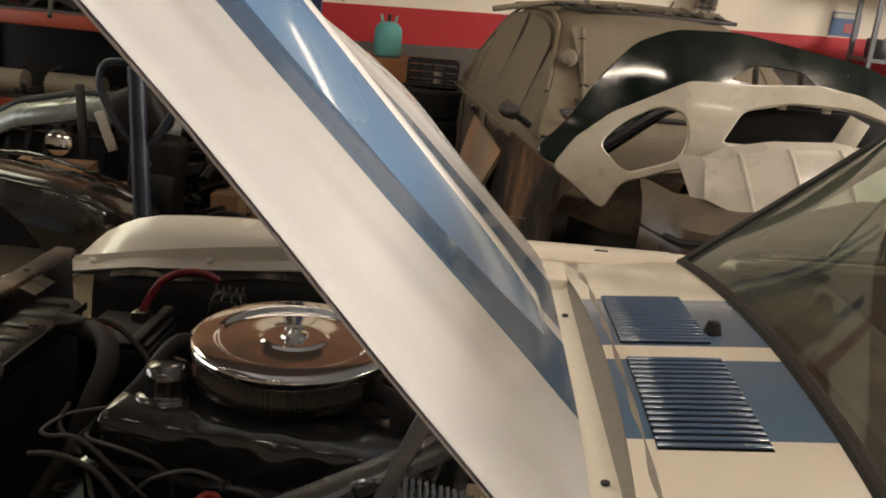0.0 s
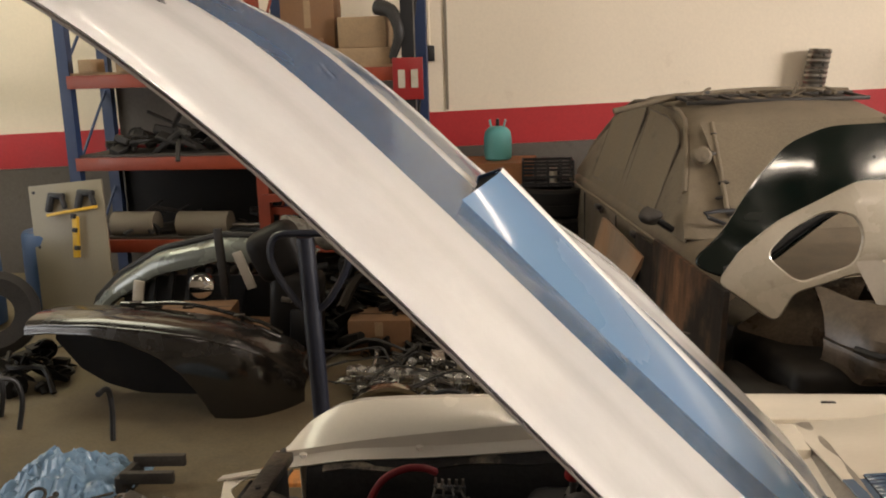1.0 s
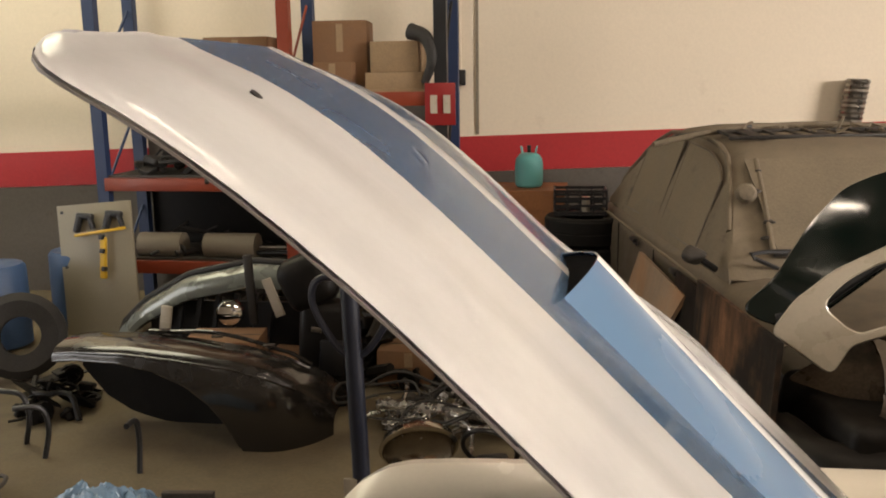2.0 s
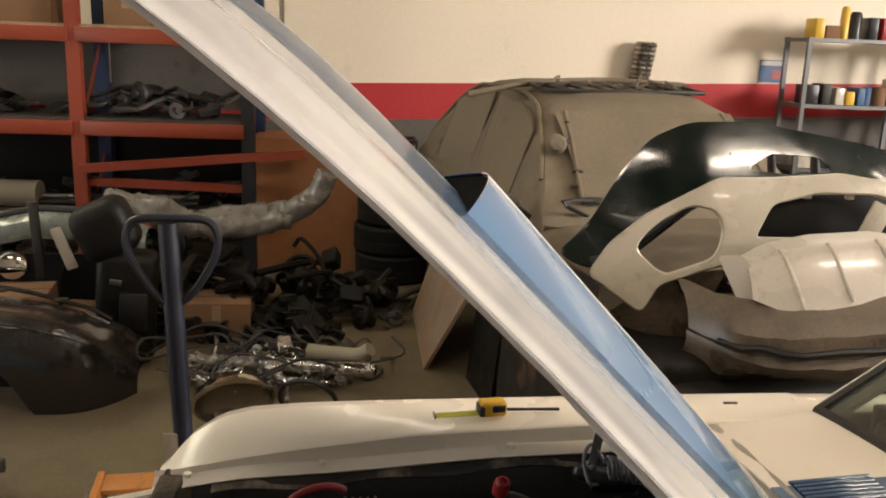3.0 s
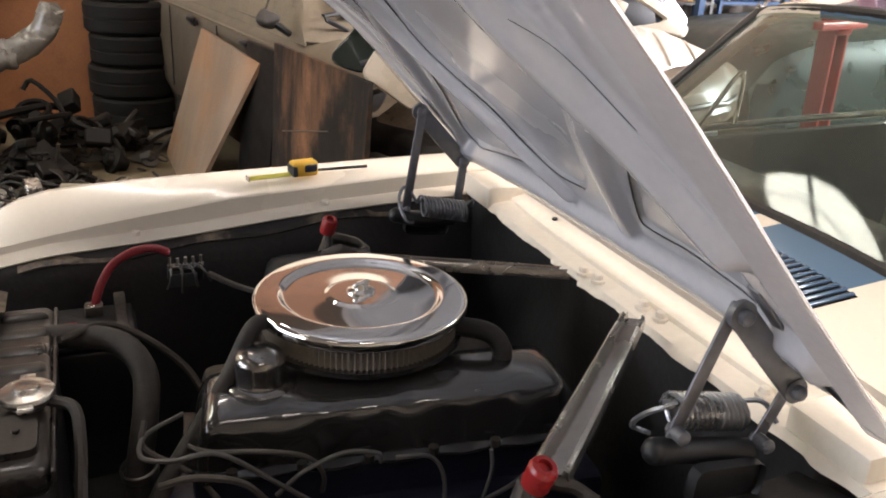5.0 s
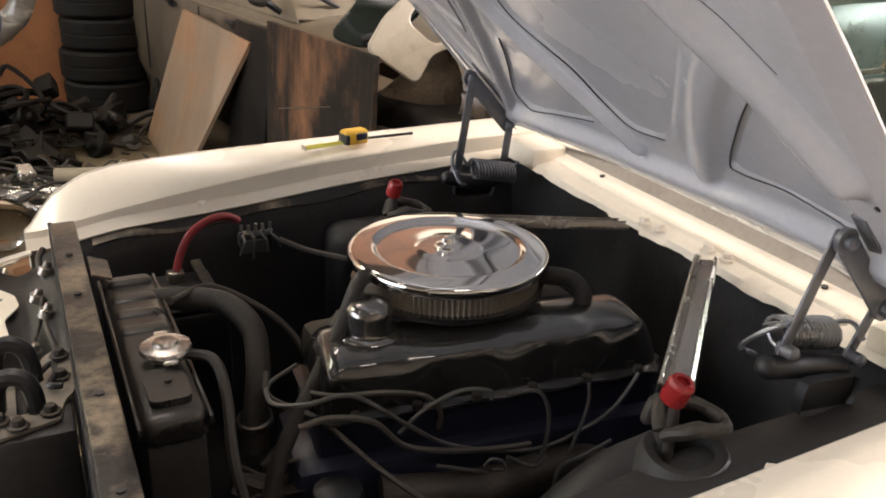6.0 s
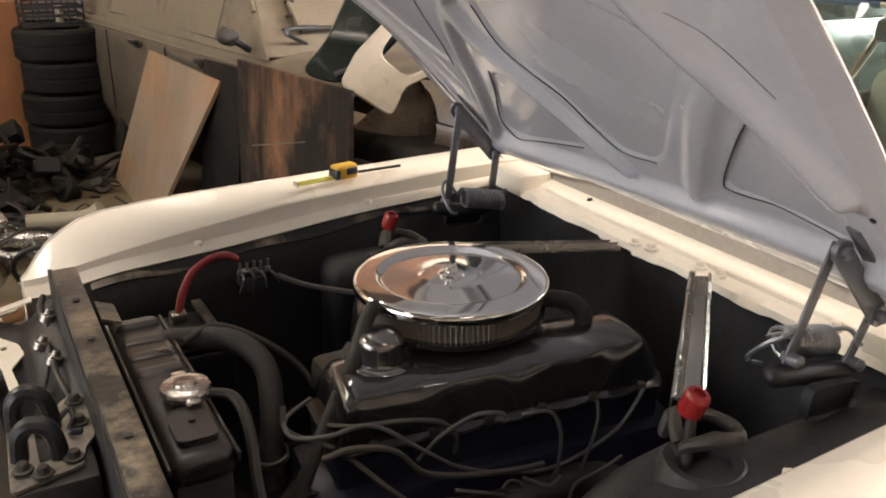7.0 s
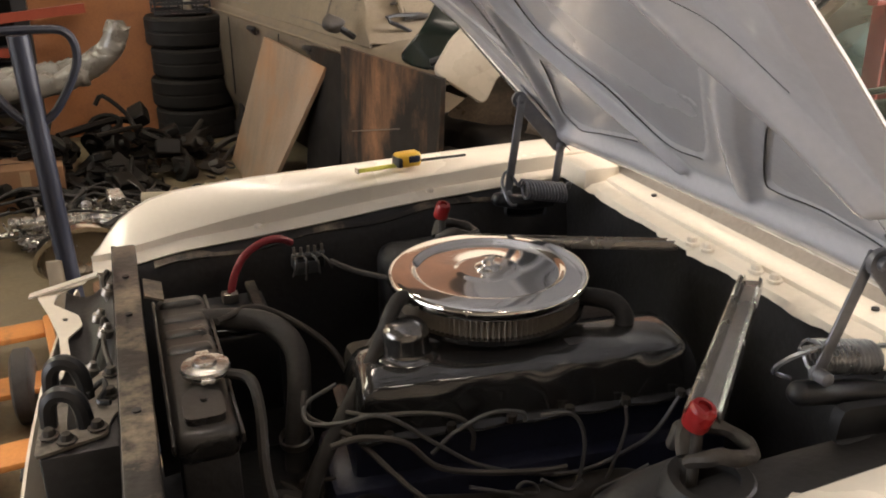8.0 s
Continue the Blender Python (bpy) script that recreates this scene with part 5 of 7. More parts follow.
cp = part("corner_panel", bm, M_bay, car, "black stamped headlamp panel")
pale = rounded([(-1.29, 0.66), (-1.36, 0.63), (-1.385, 0.6), (-1.362, 0.52), (-1.34, 0.415), (-1.332, 0.31), (-1.342, 0.255), (-1.33, 0.25), (-1.317, 0.32), (-1.325, 0.4), (-1.3, 0.448), (-1.307, 0.495), (-1.355, 0.56), (-1.345, 0.61), (-1.3, 0.635)], 0.01)
part("corner_bracket", cut_sheet(B(), pale, [rounded([(-1.336, 0.478), (-1.336, 0.492), (-1.326, 0.492), (-1.326, 0.478)], 0.005)], lambda u, v: Vector((u, v, 0.793 + 0.05 * max(0.0, v - 0.5))), 0.03, 0.03, 0.003), M_flange, cp, "cream painted stamped bracket")
for pts, r in (([(-1.25, 0.22, 0.8), (-1.262, 0.32, 0.815), (-1.25, 0.42, 0.8)], 0.005), ([(-1.3, 0.3, 0.75), (-1.27, 0.36, 0.8), (-1.262, 0.4, 0.82), (-1.255, 0.46, 0.78)], 0.004), ([(-1.245, 0.5, 0.78), (-1.26, 0.54, 0.83), (-1.25, 0.58, 0.84)], 0.006)):
    part("latch_rod", tube(B(), pts, r, 7, 5), M_iron, cp)
for x, y, z in ((-1.258, 0.36, 0.815), (-1.27, 0.46, 0.8), (-1.285, 0.27, 0.79), (-1.25, 0.53, 0.82)):
    part("panel_stud", lathe(B(), [(0, 0.016), (0.006, 0.015), (0.008, 0.006), (0.013, 0.004), (0.013, -0.01)], pose(x, y, z, 0, 20), 10), M_steel, cp)
for side in (1, -1):
    hb = part("headlamp_bucket", lathe(B(), [(0.02, 0.06), (0.085, 0.05), (0.1, 0.0), (0.098, -0.06)], pose(-1.3, YC + side * 0.5, 0.6, 0, 90), 26), M_bay, car)
bm = B()
sheet(bm, lambda y, k: Vector((-1.33 - 0.06 * (1 - ((y - YC) / 0.75) ** 2) + 0.02 * k, y, 0.72 - 0.13 * k)), steps(YC - 0.75, YC + 0.75, 24), steps(0, 3, 4), 0.005)
part("front_valance", bm, M_cream, car)
bm = B()
sheet(bm, lambda x, k: Vector((x, 0.6 + 0.03 * k, interp(x, [(-1.40, 0.8), (-1.27, 0.828)]) - 0.004 * k)), steps(-1.40, -1.27, 6), [0, 1], 0.004)
part("headlamp_surround", bm, M_cream, car)
# battery, regulator and cables on the far apron
bat = part("battery", box(B(), 0.16, 0.17, 0.17, pose(-1.04, 0.42, 0.69), 0.008), M_ink, car, "black battery with red labels")
part("battery_top", box(B(), 0.15, 0.16, 0.012, pose(-1.04, 0.42, 0.782), 0.004), M_ink, bat)
part("battery_label", box(B(), 0.05, 0.06, 0.003, pose(-1.085, 0.4, 0.7905)), M_red, bat, "red label")
part("battery_strap", box(B(), 0.02, 0.19, 0.012, pose(-0.985, 0.42, 0.8), 0.003), M_worn, bat)
part("red_cable", tube(B(), [(-1.03, 0.47, 0.795), (-1.015, 0.485, 0.835), (-0.99, 0.495, 0.87), (-0.95, 0.51, 0.886), (-0.915, 0.53, 0.88), (-0.89, 0.55, 0.862)], 0.008, 10, 6), M_redhose, car, "thick red battery cable")
part("cable_clamp", box(B(), 0.032, 0.03, 0.022, pose(-1.03, 0.47, 0.795), 0.005), M_steel, bat)
reg = part("regulator", box(B(), 0.066, 0.03, 0.026, pose(-0.86, 0.535, 0.822), 0.004), M_ink, car, "black voltage regulator with terminals")
part("regulator_tab", box(B(), 0.05, 0.002, 0.03, pose(-0.865, 0.518, 0.814, 12), 0.0005), M_zinc, reg)
part("regulator_tab", box(B(), 0.018, 0.02, 0.002, pose(-0.88, 0.53, 0.84)), M_steel, reg)
for i in range(5):
    x = -0.888 + 0.0145 * i
    part("terminal", cyl(B(), 0.0032, 0.028 - 0.005 * (i % 2), pose(x, 0.53, 0.844, 8 * (i % 3 - 1)), seg=6), M_steel, reg)
    part("terminal_nut", cyl(B(), 0.006, 0.005, pose(x, 0.53, 0.84), seg=6), M_zinc, reg)
for k, (dx, dz) in enumerate(((-0.012, -0.03), (-0.003, -0.042), (0.008, -0.03), (0.016, -0.022))):
    part("terminal_wire", tube(B(), [(-0.888 + 0.018 * k, 0.52, 0.84), (-0.885 + 0.018 * k + dx * 0.4, 0.5, 0.832), (-0.885 + 0.018 * k + dx, 0.51, 0.832 + dz)], 0.0026, 6, 4), M_wire if k % 2 else M_lead, reg)
part("thin_cable", tube(B(), [(-0.82, 0.5, 0.83), (-0.77, 0.47, 0.81), (-0.7, 0.42, 0.80), (-0.62, 0.36, 0.79)], 0.006, 7, 6), M_wire, car)

# tape measure and punch lying on the far fender
tm = thing("tape_measure", "yellow tape measure with blade pulled out on the fender", "tape measure", at=pose(-0.59, 0.70, 0.951))
m = pose(-0.585, 0.70, 0.952, 0, 0, 9) @ Matrix.Scale(0.82, 4)
part("case", box(B(), 0.07, 0.044, 0.04, m @ pose(0, 0, 0.0215), 0.009, 3), M_yellow, tm)
part("grip", box(B(), 0.04, 0.048, 0.024, m @ pose(0.012, 0, 0.024), 0.007, 3), M_blueblock, tm, "dark blue inset")
part("grip", box(B(), 0.016, 0.046, 0.03, m @ pose(-0.03, 0, 0.018), 0.005, 2), M_ink, tm, "black nose")
part("blade", box(B(), 0.115, 0.02, 0.0015, m @ pose(-0.095, 0, 0.008, 14, 0, 0)), M_tape, tm, "pulled-out tape blade")
part("blade_hook", box(B(), 0.003, 0.022, 0.014, m @ pose(-0.153, 0, 0.009)), M_steel, tm)
part("punch", tube(B(), [(-0.56, 0.715, 0.958), (-0.44, 0.705, 0.963)], 0.0035, 8, 1), M_ink, label="thin dark steel rod lying on the fender", category="tool")

# ---------------------------------------------------------------- storage rack by the wall
def pallet_rack():
    g = thing("pallet_rack", "orange and blue steel pallet rack full of old parts", "rack", at=pose(-3.06, 5.6, 0))
    for x, mt in ((-4.4, M_rackblue), (-2.88, M_orange), (-1.72, M_ink)):
        for y in (5.25, 5.85):
            bm = B()
            box(bm, 0.09, 0.012, 2.7, pose(x, y - 0.03, 1.35)); box(bm, 0.012, 0.07, 2.7, pose(x - 0.04, y, 1.35)); box(bm, 0.012, 0.07, 2.7, pose(x + 0.04, y, 1.35))
            part("upright", bm, mt if y < 5.5 else M_rackblue, g)
        for z in (0.5, 1.3, 2.1):
            part("brace", tube(B(), [(x, 5.27, z - 0.3), (x, 5.83, z + 0.3)], 0.012, 6, 1), mt, g)
    for x0, x1 in ((-4.4, -2.88), (-2.88, -1.72)):
        for z in (0.39, 1.04, 1.67):
            for y in (5.22, 5.88):
                part("beam", box(B(), x1 - x0 - 0.05, 0.045, 0.1, pose((x0 + x1) / 2, y, z), 0.006), M_orange, g)
            for i in range(5):
                part("shelf_board", box(B(), x1 - x0 - 0.08, 0.115, 0.018, pose((x0 + x1) / 2, 5.29 + 0.13 * i, z + 0.06)), M_wood if z > 1.5 else M_iron, g)
    # Boards added behind the shelves carry the wall's shade in their colour.
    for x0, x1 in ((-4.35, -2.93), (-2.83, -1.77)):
        part("shade_panel", box(B(), x1 - x0, 0.012, 0.52, pose((x0 + x1) / 2, 5.91, 0.72)), M_scrap_shade, g, "black board imitating the unlit space behind the shelf")
        part("shade_panel", box(B(), x1 - x0, 0.012, 0.48, pose((x0 + x1) / 2, 5.91, 1.37)), M_dado, g, "grey board imitating the dim wall behind the shelf")
    part("loose_beam", box(B(), 1.55, 0.05, 0.06, pose(-2.1, 5.2, 0.83, 0, -5, 2)), M_orange, g)
    part("loose_beam", box(B(), 1.15, 0.05, 0.06, pose(-2.3, 5.3, 0.64, 0, 2, 2)), M_orange, g)


pallet_rack()


def carton(name, label, m, sx, sy, sz, material, flaps=True):
    g = thing(name, label, "box", at=m)
    part("box_body", box(B(), sx, sy, sz, m @ pose(0, 0, sz / 2), 0.004), material, g)
    if flaps:
        part("lid_seam", box(B(), sx * 0.98, 0.004, 0.003, m @ pose(0, 0, sz + 0.0012)), M_ink, g)
        part("tape", box(B(), 0.05, 0.003, sz * 0.4, m @ pose(0, -sy / 2 - 0.001, sz * 0.75)), M_wood, g)


carton("carton", "tall brown carton on the top shelf", pose(-2.5, 5.5, 1.74, 0, 0, 5), 0.4, 0.35, 0.5, M_card)
carton("carton", "brown cardboard carton on the top shelf", pose(-2.52, 5.36, 1.74, 0, 0, -4), 0.3, 0.22, 0.2, M_card)
carton("wooden_crate", "open pale timber crate on the top shelf", pose(-2.08, 5.45, 1.74, 0, 0, 3), 0.42, 0.4, 0.12, M_wood, False)
carton("wooden_crate", "pale timber crate on the top shelf", pose(-2.06, 5.45, 1.862, 0, 0, -2), 0.36, 0.36, 0.22, M_wood, False)
carton("carton", "dark brown carton under the timber crates", pose(-3.3, 5.5, 1.74, 0, 0, 2), 0.5, 0.35, 0.4, M_card)
for i, x in enumerate((-4.2, -3.9, -3.6)):
    part("pallet_block", box(B(), 0.11, 0.2, 0.1, pose(x, 5.28, 1.79, 0, 0, 3 * i), 0.004), M_wood, label="pale timber block on the shelf", category="block", group="pallet blocks")
bm = B(); tube(bm, [(-1.95, 5.3, 2.15), (-1.83, 5.25, 2.1), (-1.78, 5.22, 1.95), (-1.84, 5.25, 1.78)], 0.06, 10, 6, 0.03)
part("rubber_duct", bm, M_rubber, label="black curved rubber duct on the rack", category="duct")
for k, (cx, z, sx, n, s, sd) in enumerate(((-3.7, 1.12, 0.6, 40, 0.12, 11), (-2.35, 1.12, 0.48, 40, 0.12, 12), (-3.0, 0.47, 0.3, 10, 0.08, 13), (-2.2, 0.47, 0.4, 22, 0.09, 14), (-3.7, 0.47, 0.55, 24, 0.08, 15), (-3.6, 0.02, 0.6, 20, 0.12, 16), (-2.3, 0.02, 0.5, 20, 0.12, 17))):
    part("scrap_parts", heap(B(), (cx, 5.5, z), (sx, 0.24, 0.2), n, s, sd), M_iron if k % 2 else M_rubber, label="heap of dark greasy spare parts", category="spare parts", kind="stuff")
for x, w in ((-4.0, 0.36), (-3.42, 0.42)):
    bm = cyl(B(), 0.1, w, pose(x, 5.35, 0.545, 0, 90), seg=20)
    part("foam_roll", bm, M_pale, label="pale rolled foam on the low shelf", category="roll", group="foam rolls")
for i, (z, y) in enumerate(((0.5, 5.3), (0.53, 5.36), (0.49, 5.42))):
    part("pipe", tube(B(), [(-3.2, y, z), (-2.1, y + 0.02, z + 0.01 * i)], 0.018, 8, 1), M_steel if i else M_ink, label="long metal pipe on the low shelf", category="pipe", group="pipes on the rack")

# sign, switch box, duct and poster
sg = part("fire_sign", box(B(), 0.22, 0.012, 0.3, pose(-1.72, 5.19, 1.63, 0, 0, 4), 0.002), M_red, label="red sign with two white bars on the rack", category="sign")
for s in (-0.045, 0.05):
    part("white_bar", box(B(), 0.05, 0.004, 0.13, pose(-1.72 + s, 5.18, 1.63, 0, 0, 4)), M_white, sg)
sw = part("switch_box", box(B(), 0.09, 0.06, 0.13, WALL @ pose(-0.12, -0.03, 1.82), 0.008), M_ink, label="black switch box on the wall", category="switch")
part("conduit", tube(B(), [WALL @ Vector((-0.12, -0.015, 1.89)), WALL @ Vector((-0.12, -0.015, 4.5))], 0.012, 8, 1), M_wallp, sw)
part("wall_joint", box(B(), 0.025, 0.01, 3.2, WALL @ pose(0.02, -0.001, 2.95)), M_pale, label="pale vertical cover strip on the wall", category="strip", kind="structure")
bm = B()
for i in range(14):
    lathe(bm, [(0.085, 0), (0.095, 0.02), (0.085, 0.04)], WALL @ pose(3.0 + 0.006 * i, -0.12, 1.2 + 0.04 * i, 0, 4), 16)
cyl(bm, 0.084, 1.2, WALL @ pose(3.0, -0.12, 0.6), seg=16)
part("air_duct", bm, M_steel, label="silver flexible duct standing by the wall", category="duct")
ps = part("poster", box(B(), 0.26, 0.006, 0.2, WALL @ pose(4.35, -0.004, 1.55)), M_benchblue, label="small blue and red picture on the wall", category="poster")
part("poster_patch", box(B(), 0.12, 0.003, 0.08, WALL @ pose(4.4, -0.009, 1.52)), M_red, ps)
part("poster_patch", box(B(), 0.24, 0.003, 0.04, WALL @ pose(4.35, -0.009, 1.62)), M_white, ps)

# ---------------------------------------------------------------- board with clamps
bd = thing("white_board", "white panel with two black clamps and a yellow cord", "panel", at=pose(-4.15, 4.6, 0))
m = pose(-4.13, 4.62, 0.02, -8, -5, 0)
part("panel", box(B(), 0.58, 0.02, 0.95, m @ pose(0, 0, 0.475), 0.003), M_panel, bd)
part("cross_bar", box(B(), 0.4, 0.02, 0.022, m @ pose(0.06, -0.05, 0.74, 0, -4, 0), 0.004), M_yellow, bd, "yellow bar")
for x in (-0.06, 0.17):
    bm = box(B(), 0.13, 0.05, 0.05, m @ pose(x, -0.03, 0.86, 0, 8, 0), 0.018, 3)
    box(bm, 0.045, 0.05, 0.13, m @ pose(x - 0.055, -0.035, 0.81, 0, 18, 0), 0.015, 3)
    box(bm, 0.03, 0.04, 0.1, m @ pose(x + 0.05, -0.035, 0.81, 0, -14, 0), 0.012, 3)
    part("clamp", bm, M_ink, bd)
part("strap", box(B(), 0.05, 0.025, 0.3, m @ pose(0.07, -0.05, 0.55, 0, 5, 0), 0.008), M_yellow, bd, "yellow strap")
for z in (0.7, 0.6, 0.47):
    part("buckle", box(B(), 0.04, 0.035, 0.035, m @ pose(0.075, -0.06, z, 0, 10, 0), 0.008), M_ink, bd)
for x, z in ((-0.25, 0.9), (-0.25, 0.5)):
    part("hole", cyl(B(), 0.012, 0.004, m @ pose(x, -0.012, z, 90), seg=10), M_ink, bd)

# ---------------------------------------------------------------- bumper covers on the floor
def bumper_arch():
    """A bumper cover standing on end so that its face makes an arch."""
    g = thing("bumper_cover", "greenish silver bumper cover standing behind dark parts", "bumper", at=pose(-2.9, 3.8, 0))
    top = [(-3.68, 0.12), (-3.62, 0.27), (-3.4, 0.46), (-3.08, 0.635), (-2.67, 0.725), (-2.3, 0.70), (-2.1, 0.62)]

    def skin(x, k):
        z = interp(x, top)
        prof = [(0.1, 0.0), (0.02, 0.005), (-0.04, -0.03), (-0.06, -0.08), (-0.05, -0.125), (0.0, -0.14)]
        y, dz = prof[k]
        return Vector((x, 3.8 + y + 0.12 * ((x + 2.8) / 0.8) ** 2, max(0.01, z + dz)))
    part("skin", sheet(B(), lambda x, k: skin(x, int(k)), steps(-3.68, -2.1, 30), list(range(6)), 0.005), M_glossy, g)
    part("seal", tube(B(), [(x, 3.86 + 0.12 * ((x + 2.8) / 0.8) ** 2, interp(x, top) + 0.02) for x in steps(-3.66, -2.15, 24)], 0.02, 8, 1), M_rubber, g)
    for i in range(7):
        x = -3.3 + i * 0.12
        part("grille_bar", box(B(), 0.03, 0.03, 0.5 - 0.02 * i, pose(x, 3.85, 0.25 + 0.02 * i, 0, 12)), M_ink, g)
    part("stay", box(B(), 0.07, 0.02, 0.2, pose(-3.2, 3.74, 0.38, 0, 10), 0.006), M_white, g)
    part("stay", box(B(), 0.06, 0.02, 0.24, pose(-2.5, 3.72, 0.55, 0, -20), 0.006), M_white, g)
    part("strap", box(B(), 0.05, 0.03, 0.42, pose(-2.63, 3.7, 0.6, 0, -3), 0.006), M_iron, g)
    bm = lathe(B(), [(0.0, 0.05), (0.07, 0.03), (0.085, 0.0), (0.08, -0.05), (0, -0.06)], pose(-2.76, 3.68, 0.46, 80, 0, 20), 24)
    part("chrome_lamp", bm, M_chrome, g, "round chrome lamp")
    part("back_plate", box(B(), 1.1, 0.03, 0.45, pose(-2.85, 3.95, 0.24)), M_ink, g)


bumper_arch()


def dark_wing():
    """A front wing standing on its rear end and arch: thin band over the wheel arch, full depth behind it."""
    g = thing("car_wing", "dark grey front wing of a car on the concrete floor", "car wing", at=pose(-2.6, 2.9, 0))
    top = [(-3.4, 0.47), (-3.27, 0.487), (-2.97, 0.5), (-2.69, 0.485), (-2.39, 0.45), (-2.2, 0.4), (-2.08, 0.32), (-2.0, 0.2), (-1.965, 0.1)]
    bot = [(-3.4, 0.4), (-3.25, 0.42), (-3.0, 0.425), (-2.81, 0.4), (-2.62, 0.33), (-2.5, 0.24), (-2.42, 0.13), (-2.375, 0.03), (-2.36, 0.0), (-1.965, 0.0)]

    def skin(x, k):
        t, b = interp(x, top), interp(x, bot)
        y = 2.78 + 0.1 * ((x + 2.4) / 1.0) ** 2 + 0.25 * max(0.0, (x + 2.25) / 0.28) ** 2
        prof = [(0.36, -0.03), (0.3, 0.0), (0.14, 0.012), (0.06, 0.0), (0.025, -0.012), (0.012, -0.03)]
        if k < 6:
            return Vector((x, y + prof[k][0], t + prof[k][1]))
        f = (k - 5) / 6
        z = t - 0.03 + (b - t + 0.03) * f
        return Vector((x, y + 0.012 - 0.03 * math.sin(math.pi * min(1.0, (t - z) / 0.4)), z))
    part("skin", sheet(B(), lambda x, k: skin(x, int(k)), steps(-3.4, -1.965, 44), list(range(12)), 0.005), M_dgrey, g, sharp=60)
    part("arch_lip", tube(B(), [skin(x, 11) + Vector((0, 0.008, 0.002)) for x in steps(-3.38, -2.37, 30)], 0.009, 8, 1), M_dgrey, g)
    part("swage_line", tube(B(), [skin(x, 5) + Vector((0, -0.001, 0)) for x in steps(-3.38, -2.1, 26)], 0.006, 8, 1), M_dgrey, g)
    # Black sheet paints the shadow under the wheel arch.
    part("arch_shade", sheet(B(), lambda x, k: Vector((x, 3.12 + 0.04 * k, interp(x, [(-3.38, 0.3), (-3.25, 0.14), (-3.1, 0.05), (-2.9, 0.0), (-2.0, 0.0)]) * (1 - k) + (interp(x, top) - 0.05) * k)), steps(-3.38, -2.05, 20), [0, 0.5, 1], 0.006), M_scrap_shade, g, "black sheet painting the shaded hollow under the arch")
    part("mounting_edge", tube(B(), [(x, 3.16, interp(x, top) + 0.005 + 0.012 * math.sin(9 * x)) for x in steps(-3.0, -2.1, 16)], 0.012, 8, 1), M_dgrey, g)
    for x in (-2.9, -2.6, -2.32):
        part("mounting_tab", box(B(), 0.06, 0.04, 0.012, pose(x, 3.13, interp(x, top) + 0.012, 0, 0, 10), 0.003), M_dgrey, g)


dark_wing()

# black moulding standing on end behind the wing
mo = thing("console_moulding", "black plastic car console standing on end", "car part", at=pose(-2.12, 3.5, 0))
part("body", box(B(), 0.3, 0.2, 0.6, pose(-2.12, 3.5, 0.302, 0, 4, 8), 0.05, 3), M_scrap_shade, mo)
part("hood", box(B(), 0.3, 0.24, 0.3, pose(-2.2, 3.48, 0.72, 0, -24, 8), 0.08, 4), M_scrap_shade, mo)
part("side_pocket", box(B(), 0.14, 0.03, 0.2, pose(-2.06, 3.395, 0.3, 0, 4, 8), 0.012), M_ink, mo)
part("metal_plate", box(B(), 0.06, 0.008, 0.03, pose(-2.14, 3.385, 0.46, 0, 12, 8), 0.003), M_steel, mo)
part("floor_scrap", heap(B(), (-3.62, 3.25, 0.0), (0.22, 0.25, 0.3), 26, 0.1, 91, 0.8), M_scrap_shade, label="heap of black plastic parts at the end of a wing", category="spare parts", kind="stuff")

# hand truck
ht = thing("hand_truck", "dark blue steel hand truck with looped handle", "hand truck", at=pose(-1.39, 1.45, 0))
part("mast", tube(B(), [(-1.37, 1.42, 0.02), (-1.39, 1.42, 0.6), (-1.41, 1.42, 1.2)], 0.028, 10, 2), M_truck, ht)
part("handle_loop", tube(B(), [(-1.4, 1.42, 0.955), (-1.345, 1.42, 1.0), (-1.285, 1.42, 1.1), (-1.275, 1.42, 1.165), (-1.3, 1.42, 1.205), (-1.36, 1.42, 1.212), (-1.44, 1.42, 1.212), (-1.5, 1.42, 1.205), (-1.525, 1.42, 1.165), (-1.515, 1.42, 1.1), (-1.455, 1.42, 1.0), (-1.405, 1.42, 0.955)], 0.0115, 8, 6), M_truck, ht)
part("toe_plate", box(B(), 0.42, 0.22, 0.012, pose(-1.38, 1.3, 0.012), 0.003), M_truck, ht)
part("back_strip", box(B(), 0.045, 0.012, 0.55, pose(-1.42, 1.4, 0.3), 0.003), M_pale, ht)
for s in (-1, 1):
    part("wheel", lathe(B(), [(0, -0.03), (0.1, -0.03), (0.12, -0.02), (0.12, 0.02), (0.1, 0.03), (0, 0.03)], pose(-1.38 + 0.2 * s, 1.55, 0.12, 0, 90), 22), M_rubber, ht)

# boxes, heaps, wrapped pieces
carton("carton", "brown cardboard box on the floor behind engine parts", pose(-1.72, 3.95, 0, 0, 0, 2), 0.38, 0.3, 0.22, M_card)
carton("carton", "brown cardboard box behind the bumper cover", pose(-2.72, 3.5, 0.0, 0, 0, 8), 0.42, 0.3, 0.38, M_card)
carton("carton", "flattened cardboard box among dark parts", pose(-2.35, 3.6, 0.0, 0, 0, -6), 0.3, 0.25, 0.26, M_card)


